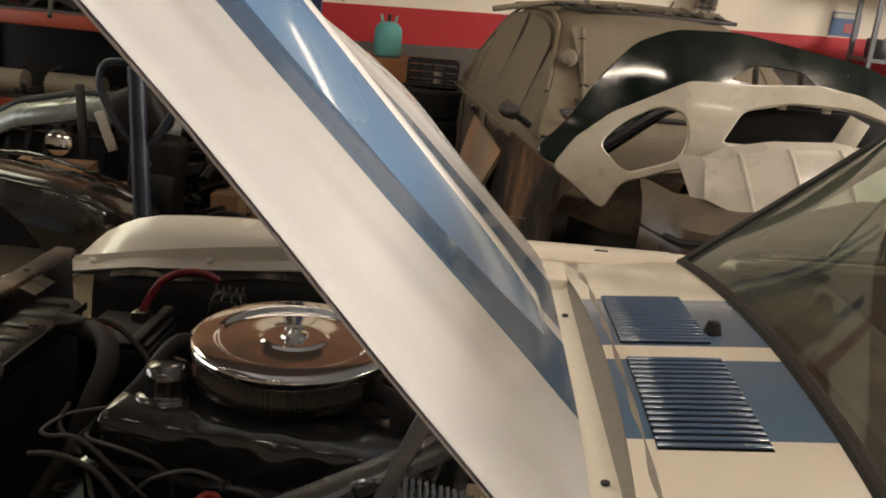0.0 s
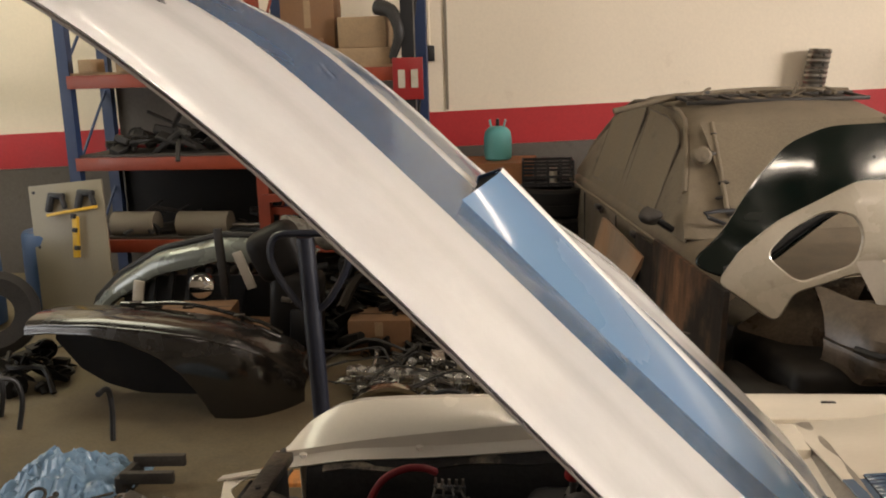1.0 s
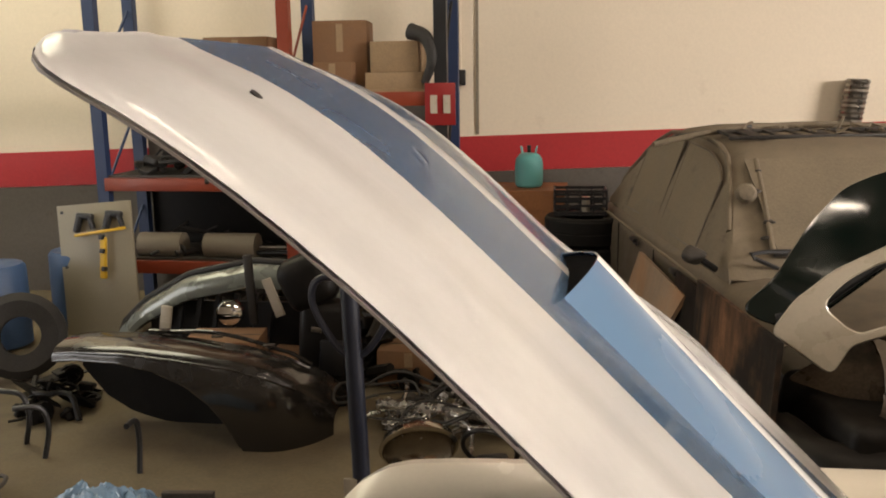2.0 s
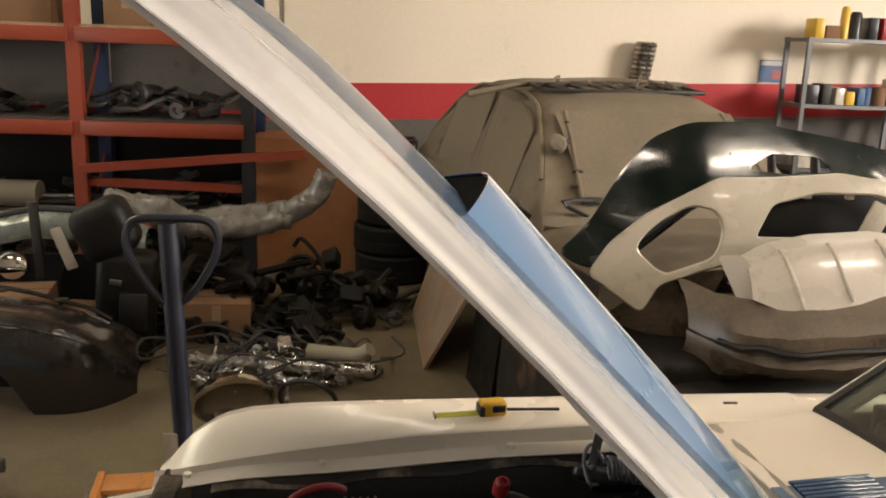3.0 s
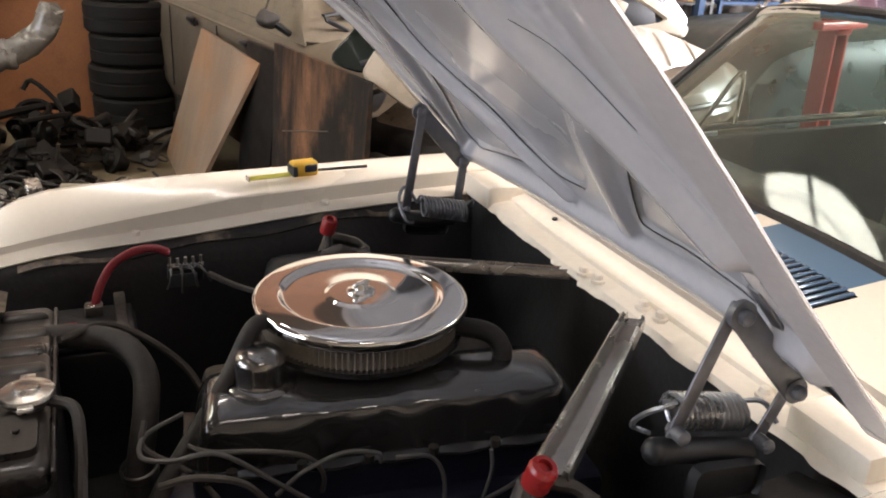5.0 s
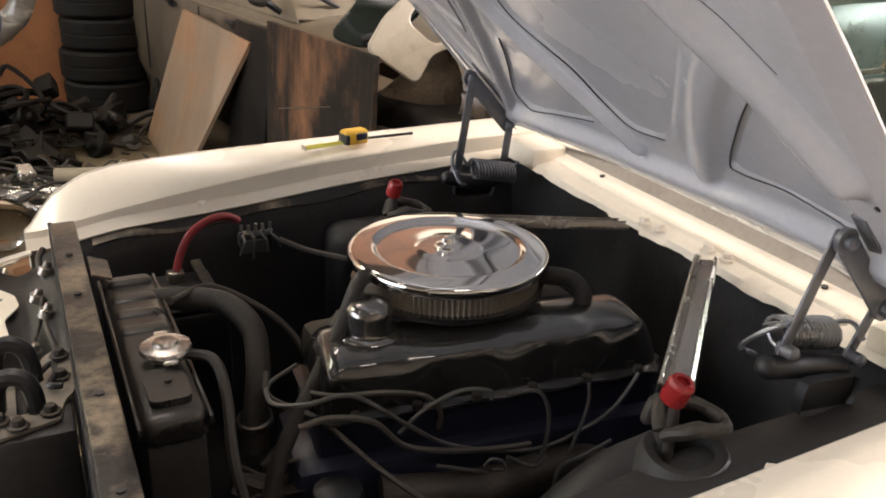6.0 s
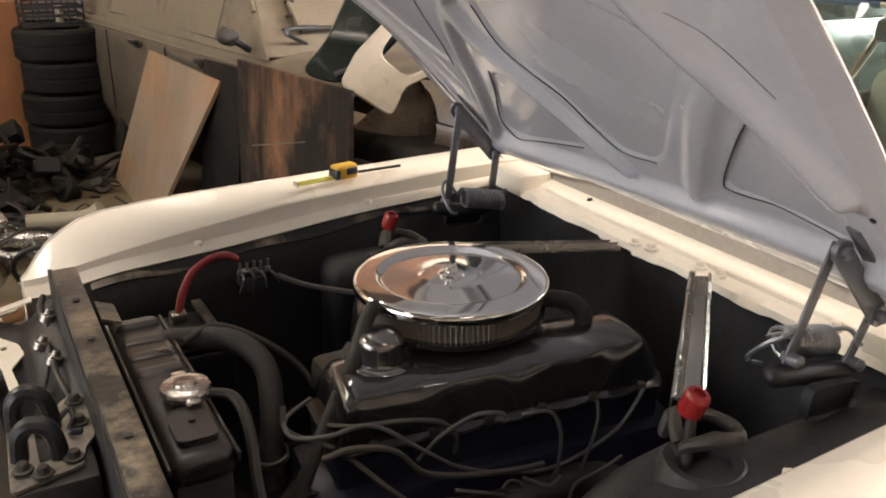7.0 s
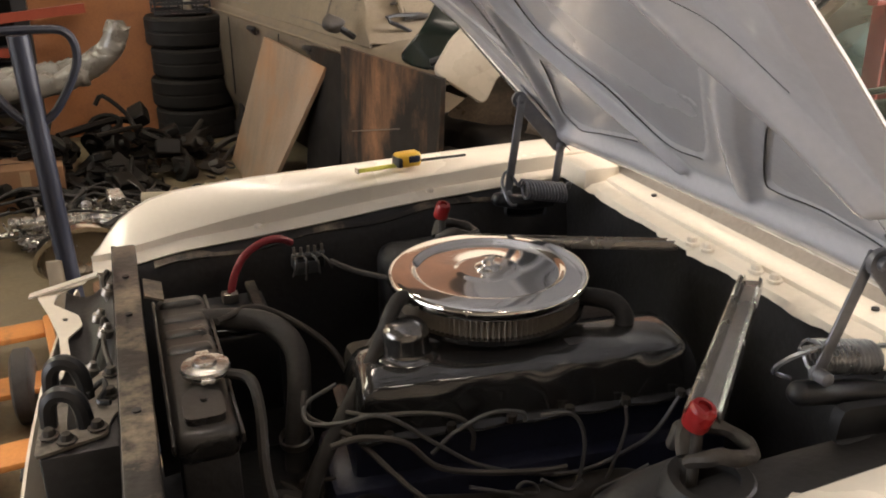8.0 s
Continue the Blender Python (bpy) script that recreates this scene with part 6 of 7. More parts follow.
def cable_heap(name, label, centre, spread, n, r, seed, material):
    rnd = random.Random(seed)
    bm = B()
    for _ in range(n):
        c = Vector(centre) + Vector((rnd.uniform(-1, 1) * spread[0], rnd.uniform(-1, 1) * spread[1], 0))
        pts = []
        a, q = rnd.uniform(0, 6.28), rnd.uniform(0.06, 0.2)
        for i in range(6):
            pts.append(c + Vector((q * math.cos(a + i * 0.9) * (1 + 0.2 * i), q * math.sin(a + i * 0.9) * 0.7, spread[2] * rnd.uniform(0.1, 1))))
        tube(bm, pts, r * rnd.uniform(0.6, 1.5), 6, 4)
    part(name, bm, material, label=label, category="spare parts", kind="stuff")


part("engine_parts", heap(B(), (-1.38, 3.2, 0.03), (0.48, 0.2, 0.2), 90, 0.05, 21), M_edge, label="heap of metal engine parts on the floor", category="spare parts", kind="stuff")
part("engine_parts", heap(B(), (-1.2, 3.4, 0.0), (0.55, 0.3, 0.14), 46, 0.07, 22), M_iron, label="heap of dark engine parts on the floor", category="spare parts", kind="stuff")
cable_heap("cable_heap", "tangle of dark hoses and wiring on the floor", (-1.3, 3.2, 0.05), (0.45, 0.2, 0.18), 11, 0.006, 23, M_rubber)
part("long_pipe", tube(B(), [(-1.75, 3.16, 0.13), (-1.3, 3.13, 0.12), (-0.82, 3.1, 0.1)], 0.035, 10, 2), M_edge, label="dark drive shaft lying on the floor", category="pipe")
part("pale_joint", tube(B(), [(-1.15, 3.14, 0.19), (-1.0, 3.1, 0.19), (-0.9, 3.06, 0.2), (-0.84, 3.03, 0.24)], 0.036, 10, 4), M_panel, label="pale plastic pipe elbow on the floor", category="pipe")
lamp = part("lamp_shell", lathe(B(), [(0.0, 0.1), (0.1, 0.09), (0.17, 0.04), (0.185, 0.0), (0.17, -0.01)], pose(-1.44, 2.64, 0.13, -55, 0, 15), 28), M_bowl, label="round metal lamp shell on the floor", category="lamp shell")
part("cloth_scrap", box(B(), 0.14, 0.1, 0.06, pose(-1.32, 2.48, 0.03, 0, 0, 20), 0.02), M_card, label="pale cardboard scrap on the floor", category="scrap")
part("ring_clamp", lathe(B(), [(0.13 + 0.012 * math.cos(a), 0.012 * math.sin(a)) for a in steps(0, 2 * math.pi, 8)], pose(-1.12, 2.72, 0.11, -62, 0, -10), 28), M_ink, label="black ring leaning on floor parts", category="ring")
part("dark_block", box(B(), 0.16, 0.12, 0.1, pose(-1.1, 2.66, 0.05, 0, 0, 15), 0.03), M_ink, label="black plastic block on the floor", category="block")
part("seat_wreck", heap(B(), (-2.0, 4.2, 0.0), (0.35, 0.3, 0.5), 40, 0.14, 31, 0.8), M_scrap_shade, label="heap of black seat and dash parts", category="spare parts", kind="stuff")
part("dash_parts", heap(B(), (-1.2, 4.4, 0.0), (0.65, 0.4, 0.42), 60, 0.11, 32, 0.7), M_scrap_shade, label="heap of black trim and dash parts", category="spare parts", kind="stuff")
part("exhaust_parts", heap(B(), (-0.75, 4.3, 0.0), (0.3, 0.3, 0.16), 24, 0.09, 33), M_iron, label="heap of rusty brackets on the floor", category="spare parts", kind="stuff")
part("floor_scrap", heap(B(), (-0.1, 2.75, 0.0), (0.14, 0.3, 0.06), 12, 0.05, 34), M_iron, label="small dark scraps on the floor", category="scrap", kind="stuff")


def wrapped(pts, r0, r1, seed, name, label):
    rnd = random.Random(seed)
    bm = tube(B(), pts, r0, 22, 16, r1)
    for v in bm.verts:
        n = noise.noise(v.co * 12) * 0.04 + abs(noise.noise(v.co * 30)) * 0.03 + noise.noise(v.co * 70) * 0.008
        v.co += Vector((n * 0.6, -n * 0.6, n))
    part(name, bm, M_wrap, label=label, category="wrapped part", sharp=70)


wrapped([(-1.95, 4.62, 0.5), (-1.65, 4.66, 0.55), (-1.4, 4.68, 0.58), (-1.22, 4.7, 0.68), (-1.14, 4.7, 0.84)], 0.09, 0.07, 3, "wrapped_trim", "grey plastic-wrapped trim part on dark dash parts")
wrapped([(-2.42, 4.2, 0.7), (-2.15, 4.22, 0.66), (-1.9, 4.28, 0.56), (-1.6, 4.33, 0.56), (-1.35, 4.36, 0.6)], 0.09, 0.06, 4, "wrapped_trim", "dusty grey wrapped bundle on black parts")
bl = thing("timber_locker", "brown plywood locker against the wall", "locker", at=pose(-1.27, 5.68, 0))
part("locker_front", box(B(), 0.86, 0.03, 0.95, pose(-1.27, 5.42, 0.475)), M_plywood, bl)
for x in (-1.69, -0.85):
    part("locker_side", box(B(), 0.03, 0.5, 0.95, pose(x, 5.68, 0.475)), M_plywood, bl)
part("locker_top", box(B(), 0.9, 0.56, 0.03, pose(-1.27, 5.68, 0.966)), M_plywood, bl)
gb = thing("gas_cylinder", "teal refrigerant gas cylinder on the plywood locker", "gas cylinder", at=pose(-1.11, 5.66, 0.981))
part("cylinder_body", lathe(B(), [(0, 0.982), (0.09, 0.984), (0.105, 1.0), (0.108, 1.05), (0.108, 1.15), (0.1, 1.2), (0.07, 1.235), (0.03, 1.245), (0, 1.246)], pose(-1.11, 5.66, 0), 30), M_tank, gb)
for s in (-1, 1):
    part("collar", box(B(), 0.012, 0.07, 0.06, pose(-1.11 + 0.055 * s, 5.66, 1.265, 0, 12 * s), 0.004), M_tank, gb)
part("valve", cyl(B(), 0.015, 0.06, pose(-1.11, 5.66, 1.27), seg=10), M_ink, gb)


def tyre(m, r=0.295, w=0.205):
    g = part("tyre", lathe(B(), [(r * 0.62, -w * 0.42), (r * 0.8, -w * 0.5), (r * 0.95, -w * 0.47), (r, -w * 0.38), (r, -0.01), (r * 0.985, -0.006), (r * 0.985, 0.006), (r, 0.01), (r, w * 0.38), (r * 0.95, w * 0.47), (r * 0.8, w * 0.5), (r * 0.62, w * 0.42), (r * 0.62, -w * 0.42)], I4, 40), M_tyre, label="worn black car tyre in a stack", category="tyre", group="stacked tyres", at=m)
    return g


t0 = tyre(pose(-0.665, 5.26, 0.105))
for i in range(1, 4):
    copy_thing(t0, pose(-0.665 + 0.012 * (-1) ** i, 5.26, 0.105 + 0.208 * i, 0, 0, 40 * i))


def crate(m):
    g = thing("plastic_crate", "black slatted plastic crate on the tyre stack", "crate", at=m)
    for s in (-1, 1):
        for k in range(4):
            part("slat", box(B(), 0.36, 0.008, 0.02, m @ pose(0, 0.12 * s, 0.02 + 0.052 * k)), M_ink, g)
            part("slat", box(B(), 0.008, 0.24, 0.02, m @ pose(0.18 * s, 0, 0.02 + 0.052 * k)), M_ink, g)
        for k in range(5):
            part("post", box(B(), 0.014, 0.01, 0.19, m @ pose(-0.18 + 0.09 * k, 0.12 * s, 0.095)), M_ink, g)
    part("base", box(B(), 0.36, 0.24, 0.008, m @ pose(0, 0, 0.004)), M_ink, g)


crate(pose(-0.72, 5.26, 0.835, 0, 0, 3))
part("bottle", cyl(B(), 0.03, 0.12, pose(-0.68, 5.2, 0.905), seg=12), M_white, label="small white bottle in the crate", category="bottle")

# ---------------------------------------------------------------- dust-covered saloon
D = pose(0.03, 1.75, 0, 0, 0, 9.1)
dc = thing("dusty_saloon", "old saloon thick with beige dust, parked nose first", "car", at=pose(0.5, 3.8, 0))
DECK = [(0.0, 0.62), (0.08, 0.74), (0.25, 0.82), (0.6, 0.87), (1.05, 0.91), (3.5, 0.92), (3.9, 0.88), (4.2, 0.75)]


def saloon_body(y, k):
    z = interp(y, DECK)
    nose = max(0.0, (0.35 - y) / 0.35) ** 2 * 0.12 + max(0.0, (y - 3.8) / 0.4) ** 2 * 0.1
    pts = [(0.06, 0.22), (0.0, 0.35), (-0.012, 0.6), (0.0, z - 0.13), (0.03, z - 0.045), (0.075, z - 0.01), (0.2, z + 0.012), (0.5, z + 0.03), (0.8, z + 0.036)]
    if k > 8:
        x, zz = pts[16 - k]
        x = 1.6 - x
    else:
        x, zz = pts[k]
    x += nose * (1 if x < 0.8 else -1) * (abs(x - 0.8) / 0.8)
    return D @ Vector((x, y, zz))


part("body", sheet(B(), lambda y, k: saloon_body(y, int(k)), [0.4, 0.44] + steps(0.5, 4.2, 22), list(range(17)), 0.006), M_flank, dc)
ROOF = [(1.05, 0.92), (1.25, 1.08), (1.5, 1.27), (1.72, 1.42), (1.95, 1.475), (2.4, 1.5), (2.9, 1.485), (3.2, 1.4), (3.5, 1.2), (3.75, 0.93)]


def cabin(y, k):
    z = interp(y, ROOF)
    f = max(0.0, (z - 0.92) / 0.58)
    lo, hi = 0.06, 0.06 + 0.24 * f
    pts = [(lo, 0.9), (lo + (hi - lo) * 0.45, 0.9 + (z - 0.9) * 0.5), (lo + (hi - lo) * 0.8, 0.9 + (z - 0.9) * 0.82), (hi + 0.01, z - 0.04 * f), (hi + 0.08, z - 0.008), (0.55, z + 0.012), (0.8, z + 0.018)]
    if k > 6:
        x, zz = pts[12 - k]
        x = 1.6 - x
    else:
        x, zz = pts[k]
    return D @ Vector((x, y, zz))


part("cabin", sheet(B(), lambda y, k: cabin(y, int(k)), steps(1.05, 3.75, 40), list(range(13)), 0.01), M_dusty, dc)
# screen and side glass under dust, with rubber seals
def wind(x, f):
    y = 1.14 + 0.5 * f
    z = interp(y, ROOF)
    return D @ Vector((x, y - 0.012, z + 0.022))
part("screen_glass", sheet(B(), wind, steps(0.3, 1.3, 12), steps(0, 1, 8), 0.004), M_dustglass, dc)
for a, b in (((0.28, 0), (0.36, 1)), ((1.32, 0), (1.24, 1))):
    part("screen_seal", tube(B(), [wind(a[0] + (b[0] - a[0]) * t, t) for t in steps(0, 1, 6)], 0.012, 8, 1), M_dusty, dc)
for k, f in enumerate((0.15, 0.3, 0.62, 0.86)):
    bm = ball(B(), 0.02 + 0.006 * (k % 3), Matrix.Translation(wind(0.255 + 0.07 * f + 0.035 * (k % 2), f)) @ Matrix.Diagonal((1, 0.8, 0.45, 1)), 10, 7)
    for v in bm.verts:
        v.co += 0.009 * Vector((noise.noise(v.co * 31), noise.noise(v.co * 31 + Vector((4, 0, 0))), noise.noise(v.co * 31 + Vector((0, 6, 0)))))
    part("rust_lump", bm, M_iron, dc, "dark rusted lump on the screen pillar")
part("screen_seal", tube(B(), [wind(x, 0) for x in steps(0.28, 1.32, 8)], 0.014, 8, 1), M_iron, dc)
def side_pt(y, f):
    z = interp(y, ROOF)
    ff = max(0.0, (z - 0.92) / 0.58)
    lo, hi = 0.06, 0.06 + 0.24 * ff
    return D @ Vector((lo + (hi - lo) * (0.15 + 0.68 * f) - 0.014, y, 0.94 + (z - 0.07 - 0.94) * f))
for y0, y1 in ((1.62, 2.35), (2.45, 3.2)):
    part("side_glass", sheet(B(), side_pt, steps(y0, y1, 10), steps(0, 1, 6), 0.004), M_dustglass, dc)
    ring = [side_pt(y, 1) for y in steps(y0, y1, 8)] + [side_pt(y1, f) for f in steps(1, 0, 4)] + [side_pt(y, 0) for y in steps(y1, y0, 8)] + [side_pt(y0, f) for f in steps(0, 1, 4)]
    part("window_seal", tube(B(), ring, 0.007, 7, 1), M_flank, dc)
part("rain_gutter", tube(B(), [D @ Vector((0.06 + 0.24 * max(0, (interp(y, ROOF) - 0.92) / 0.58) - 0.008, y, interp(y, ROOF) - 0.03)) for y in steps(1.3, 3.6, 20)], 0.013, 8, 1), M_dusty, dc)
bm = ball(B(), 0.06, D @ pose(-0.05, 1.2, 1.0, 0, 0, 20) @ Matrix.Diagonal((1.0, 0.6, 0.75, 1)))
for v in bm.verts:
    v.co += 0.022 * Vector((noise.noise(v.co * 17), noise.noise(v.co * 17 + Vector((4, 0, 0))), noise.noise(v.co * 17 + Vector((0, 6, 0)))))
mir = part("door_mirror", bm, M_iron, dc, "black folded door mirror")
part("mirror_stalk", tube(B(), [D @ Vector((0.05, 1.2, 0.93)), D @ Vector((-0.03, 1.2, 0.985))], 0.016, 8, 1), M_ink, mir)
for y in (1.62, 2.55):
    h = part("door_handle", box(box(B(), 0.03, 0.12, 0.026, D @ pose(-0.026, y, 0.83), 0.01), 0.012, 0.1, 0.05, D @ pose(-0.014, y, 0.82), 0.006), M_ink, dc)
    part("keyhole", cyl(B(), 0.012, 0.01, D @ pose(-0.016, y - 0.09, 0.82, 0, 90), seg=10), M_iron, h)
for y in (1.1, 2.1, 3.05):
    part("door_gap", box(B(), 0.006, 0.008, 0.5, D @ pose(-0.013, y, 0.6)), M_ink, dc)
part("trim_strip", tube(B(), [D @ Vector((-0.016, y, 0.87)) for y in steps(1.15, 3.6, 8)], 0.008, 6, 1), M_dusty, dc)
part("wiper", tube(B(), [D @ Vector((0.3, 1.1, 0.95)), D @ Vector((0.15, 1.05, 1.03)), D @ Vector((0.42, 1.16, 1.02))], 0.01, 6, 3), M_ink, dc)
# Black box and slats paint the shade inside the open nose.
fg = part("nose_shade_box", box(B(), 1.46, 0.62, 0.66, D @ pose(0.82, 0.22, 0.37), 0.05, 3), M_scrap_shade, dc, "black box painting the shaded open nose")
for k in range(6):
    part("grille_slat", box(B(), 1.1, 0.012, 0.018, D @ pose(0.8, -0.095, 0.4 + 0.035 * k)), M_scrap_shade, fg)
# Bumper blackened too, as part of the nose's painted shade.
part("front_bumper", tube(B(), [D @ Vector(q) for q in ((0.0, 0.25, 0.55), (0.06, -0.02, 0.55), (0.4, -0.09, 0.55), (0.8, -0.11, 0.55), (1.2, -0.09, 0.55), (1.54, -0.02, 0.55), (1.6, 0.25, 0.55))], 0.075, 12, 5), M_scrap_shade, dc)
for x, y in ((0.12, 0.75), (1.48, 0.75), (0.12, 3.35), (1.48, 3.35)):
    w = part("wheel", lathe(B(), [(0.19, -0.08), (0.28, -0.085), (0.3, -0.06), (0.3, 0.06), (0.28, 0.085), (0.19, 0.08)], D @ pose(x, y, 0.3, 0, 90), 30), M_rubber, dc)
    part("hubcap", lathe(B(), [(0, 0.06), (0.1, 0.05), (0.19, 0.01), (0.19, -0.06), (0, -0.05)], D @ pose(x, y, 0.3, 0, 90), 24), M_dusty, w)
# things lying on its roof
bm = B()
pr = D @ pose(0.8, 1.98, 1.478, 7, 0, 2)
for s in (-1, 1):
    box(bm, 1.0, 0.02, 0.022, pr @ pose(0, 0.09 * s, 0.012), 0.005)
for i in range(9):
    box(bm, 0.025 + 0.05 * (i % 3 == 1), 0.17, 0.016, pr @ pose(-0.47 + 0.1175 * i, 0, 0.012, 0, 0, 8), 0.003)
part("scuttle_panel", bm, M_iron, label="dusty slotted plastic panel lying on a car roof", category="panel")
part("roof_strip", tube(B(), [D @ Vector(q) for q in ((-0.05, 2.02, 1.44), (0.3, 2.08, 1.5), (0.8, 2.2, 1.525), (1.3, 2.15, 1.51))], 0.016, 8, 5), M_dusty, label="dusty trim strip lying on a car roof", category="strip")
part("roof_strip", box(B(), 0.42, 0.05, 0.02, D @ pose(0.3, 2.12, 1.5, 0, -6, 6), 0.006), M_iron, label="dark trim strip lying on a car roof", category="strip")
part("roof_scrap", heap(B(), tuple(D @ Vector((0.8, 2.05, 1.49))), (0.45, 0.1, 0.015), 16, 0.04, 41), M_dusty, label="dusty small parts lying on a car roof", category="scrap", kind="stuff")
part("round_mirror", lathe(B(), [(0, 0.025), (0.035, 0.02), (0.05, 0.0), (0.045, -0.015), (0, -0.02)], D @ pose(0.24, 1.4, 1.25, 70, 0, -10), 20), M_dusty, dc)

# boards leaning on its side
bA = thing("leaning_board", "scuffed pale brown board leaning on the saloon", "board", at=pose(-0.4, 3.4, 0))
A1, A2, A3, A4 = Vector((-0.233, 3.052, 0.78)), Vector((-0.388, 3.873, 0.83)), Vector((-0.57, 4.4, 0.0)), Vector((-0.555, 3.38, 0.0))
part("board", sheet(B(), lambda u, v: A4.lerp(A3, u).lerp(A1.lerp(A2, u), v), steps(0, 1, 4), steps(0, 1, 4), 0.02), M_board, bA)
bB = thing("leaning_board", "dark stained brown board standing against the saloon", "board", at=pose(-0.15, 2.4, 0))
m = Matrix.Translation((-0.165, 2.35, 0)) @ pose(0, 0, 0, 0, 2.5, 8.7)
part("board", box(B(), 0.02, 0.95, 0.912, m @ pose(0, 0, 0.456)), M_stain, bB)
part("scratch_strip", box(B(), 0.003, 0.5, 0.006, m @ pose(-0.0115, 0.1, 0.6, -13)), M_rusty, bB)
part("black_sheet", box(B(), 0.015, 0.42, 0.86, Matrix.Translation((-0.255, 3.05, 0.43)) @ pose(0, 0, 0, 0, 6, 9), 0.003), M_scrap_shade, label="dark panel standing between two boards", category="panel")

# ---------------------------------------------------------------- bumper covers stacked on its nose
def face(y0, lean, bow, xc, half):
    return lambda u, v: Vector((u, y0 + lean * (v - 0.95) + bow * ((u - xc) / half) ** 2 + 0.5 * (v - 1.15) ** 2 + 0.012 * noise.noise(Vector((u * 4, v * 5, y0))), v))


gr = thing("bumper_cover", "glossy dark green bumper cover on the dusty saloon", "bumper", at=pose(0.7, 2.2, 0.9))
out = rounded([(-0.13, 0.94), (-0.02, 1.06), (0.1, 1.25), (0.22, 1.38), (0.36, 1.44), (0.6, 1.45), (1.09, 1.37), (1.36, 1.25), (1.55, 1.09), (1.5, 1.04), (1.2, 1.18), (0.62, 1.22), (0.36, 1.16), (0.12, 0.96), (0.0, 0.9)], 0.05, 4)
gh = [rounded([(0.56, 1.285), (0.66, 1.345), (0.84, 1.335), (0.9, 1.285), (0.72, 1.27)], 0.03, 4)]
part("skin", cut_sheet(B(), out, gh, face(2.0, 0.42, 0.16, 0.7, 0.8), 0.04, 0.03, 0.006), M_green, gr, sharp=70)
part("rolled_edge", tube(B(), [face(2.004, 0.42, 0.16, 0.7, 0.8)(u, v) for u, v in out + out[:1]], 0.01, 6, 1), M_green, gr)
part("lower_lip", tube(B(), [face(1.985, 0.42, 0.16, 0.7, 0.8)(u, v) for u, v in ((-0.02, 0.93), (0.1, 0.98), (0.35, 1.165), (0.62, 1.225), (0.9, 1.215), (1.2, 1.185), (1.48, 1.06))], 0.016, 8, 5), M_ink, gr, "black lower lip")
for k in range(5):
    u = 0.5 + 0.17 * k
    part("inner_rib", box(B(), 0.012, 0.05, 0.1, Matrix.Translation(face(2.03, 0.42, 0.16, 0.7, 0.8)(u, 1.29)) @ pose(0, 0, 0, -20), 0.003), M_ink, gr)
wh = thing("bumper_cover", "white bumper cover with open lamp and grille holes", "bumper", at=pose(0.65, 1.95, 0.85))
out = rounded([(-0.07, 0.93), (0.0, 1.04), (0.12, 1.14), (0.38, 1.275), (0.6, 1.28), (0.83, 1.3), (1.0, 1.275), (1.2, 1.18), (1.33, 1.09), (1.31, 1.06), (1.18, 1.085), (1.0, 1.055), (0.62, 1.04), (0.45, 1.0), (0.33, 0.965), (0.17, 0.905), (0.12, 0.80)], 0.03, 4)
hl = [rounded([(0.07, 1.03), (0.15, 1.12), (0.275, 1.19), (0.37, 1.175), (0.4, 1.1), (0.375, 1.0), (0.2, 0.935), (0.16, 0.95)], 0.05, 5),
      rounded([(0.5, 1.075), (0.57, 1.2), (0.74, 1.24), (0.95, 1.238), (1.08, 1.205), (1.22, 1.13), (1.19, 1.11), (0.95, 1.085), (0.7, 1.075)], 0.03, 4)]
part("skin", cut_sheet(B(), out, hl, face(1.86, 0.3, 0.06, 0.7, 0.75), 0.04, 0.03, 0.006), M_white, wh, sharp=70)
for ring in [out] + hl:
    part("rolled_edge", tube(B(), [face(1.865, 0.3, 0.06, 0.7, 0.75)(u, v) for u, v in ring + ring[:1]], 0.008, 6, 1), M_white, wh)
# Black sheet added to paint the dark inside of the cover.
part("shade_backing", box(B(), 0.72, 0.03, 0.17, pose(0.86, 2.03, 1.13, -14), 0.015), M_scrap_shade, wh, "black backing painting the shaded inside of the openings")
for x in (0.56, 0.72, 0.88, 1.05, 1.2):
    part("clip_tab", box(B(), 0.03, 0.02, 0.02, pose(x, 1.99, 1.22, 0, 0, 0), 0.004), M_white, wh)
part("hanging_stay", box(B(), 0.08, 0.012, 0.16, pose(0.95, 1.93, 1.13, 0, 22), 0.004), M_white, wh)
sv = thing("bumper_cover", "pale silver ribbed bumper cover on the dusty saloon", "bumper", at=pose(0.85, 1.7, 0.85))
SV_TOP = [(0.42, 1.035), (0.5, 1.08), (0.65, 1.115), (0.86, 1.132), (1.1, 1.105), (1.3, 1.035)]
SV_LOW = [(0.42, 0.92), (0.53, 0.885), (0.8, 0.935), (1.1, 0.985), (1.3, 0.99)]


def silver(x, k):
    lo, hi = interp(x, SV_LOW), interp(x, SV_TOP)
    z = lo + (hi - lo) * k
    return Vector((x, 1.63 + 0.75 * (z - 0.95) + 0.1 * ((x - 0.85) / 0.5) ** 2 - 0.012 * math.sin(math.pi * k) + 0.05 * max(0.0, k - 0.85) / 0.15, z))


part("skin", sheet(B(), silver, steps(0.42, 1.3, 40), steps(0, 1, 12), 0.006), M_silver, sv, sharp=60)
for x in (0.53, 0.69, 0.86, 1.03, 1.18):
    part("rib", tube(B(), [silver(x + 0.045 * (1 - k), k) + Vector((0, -0.003, 0)) for k in steps(0.06, 0.9, 8)], 0.007, 6, 1), M_silver, sv)
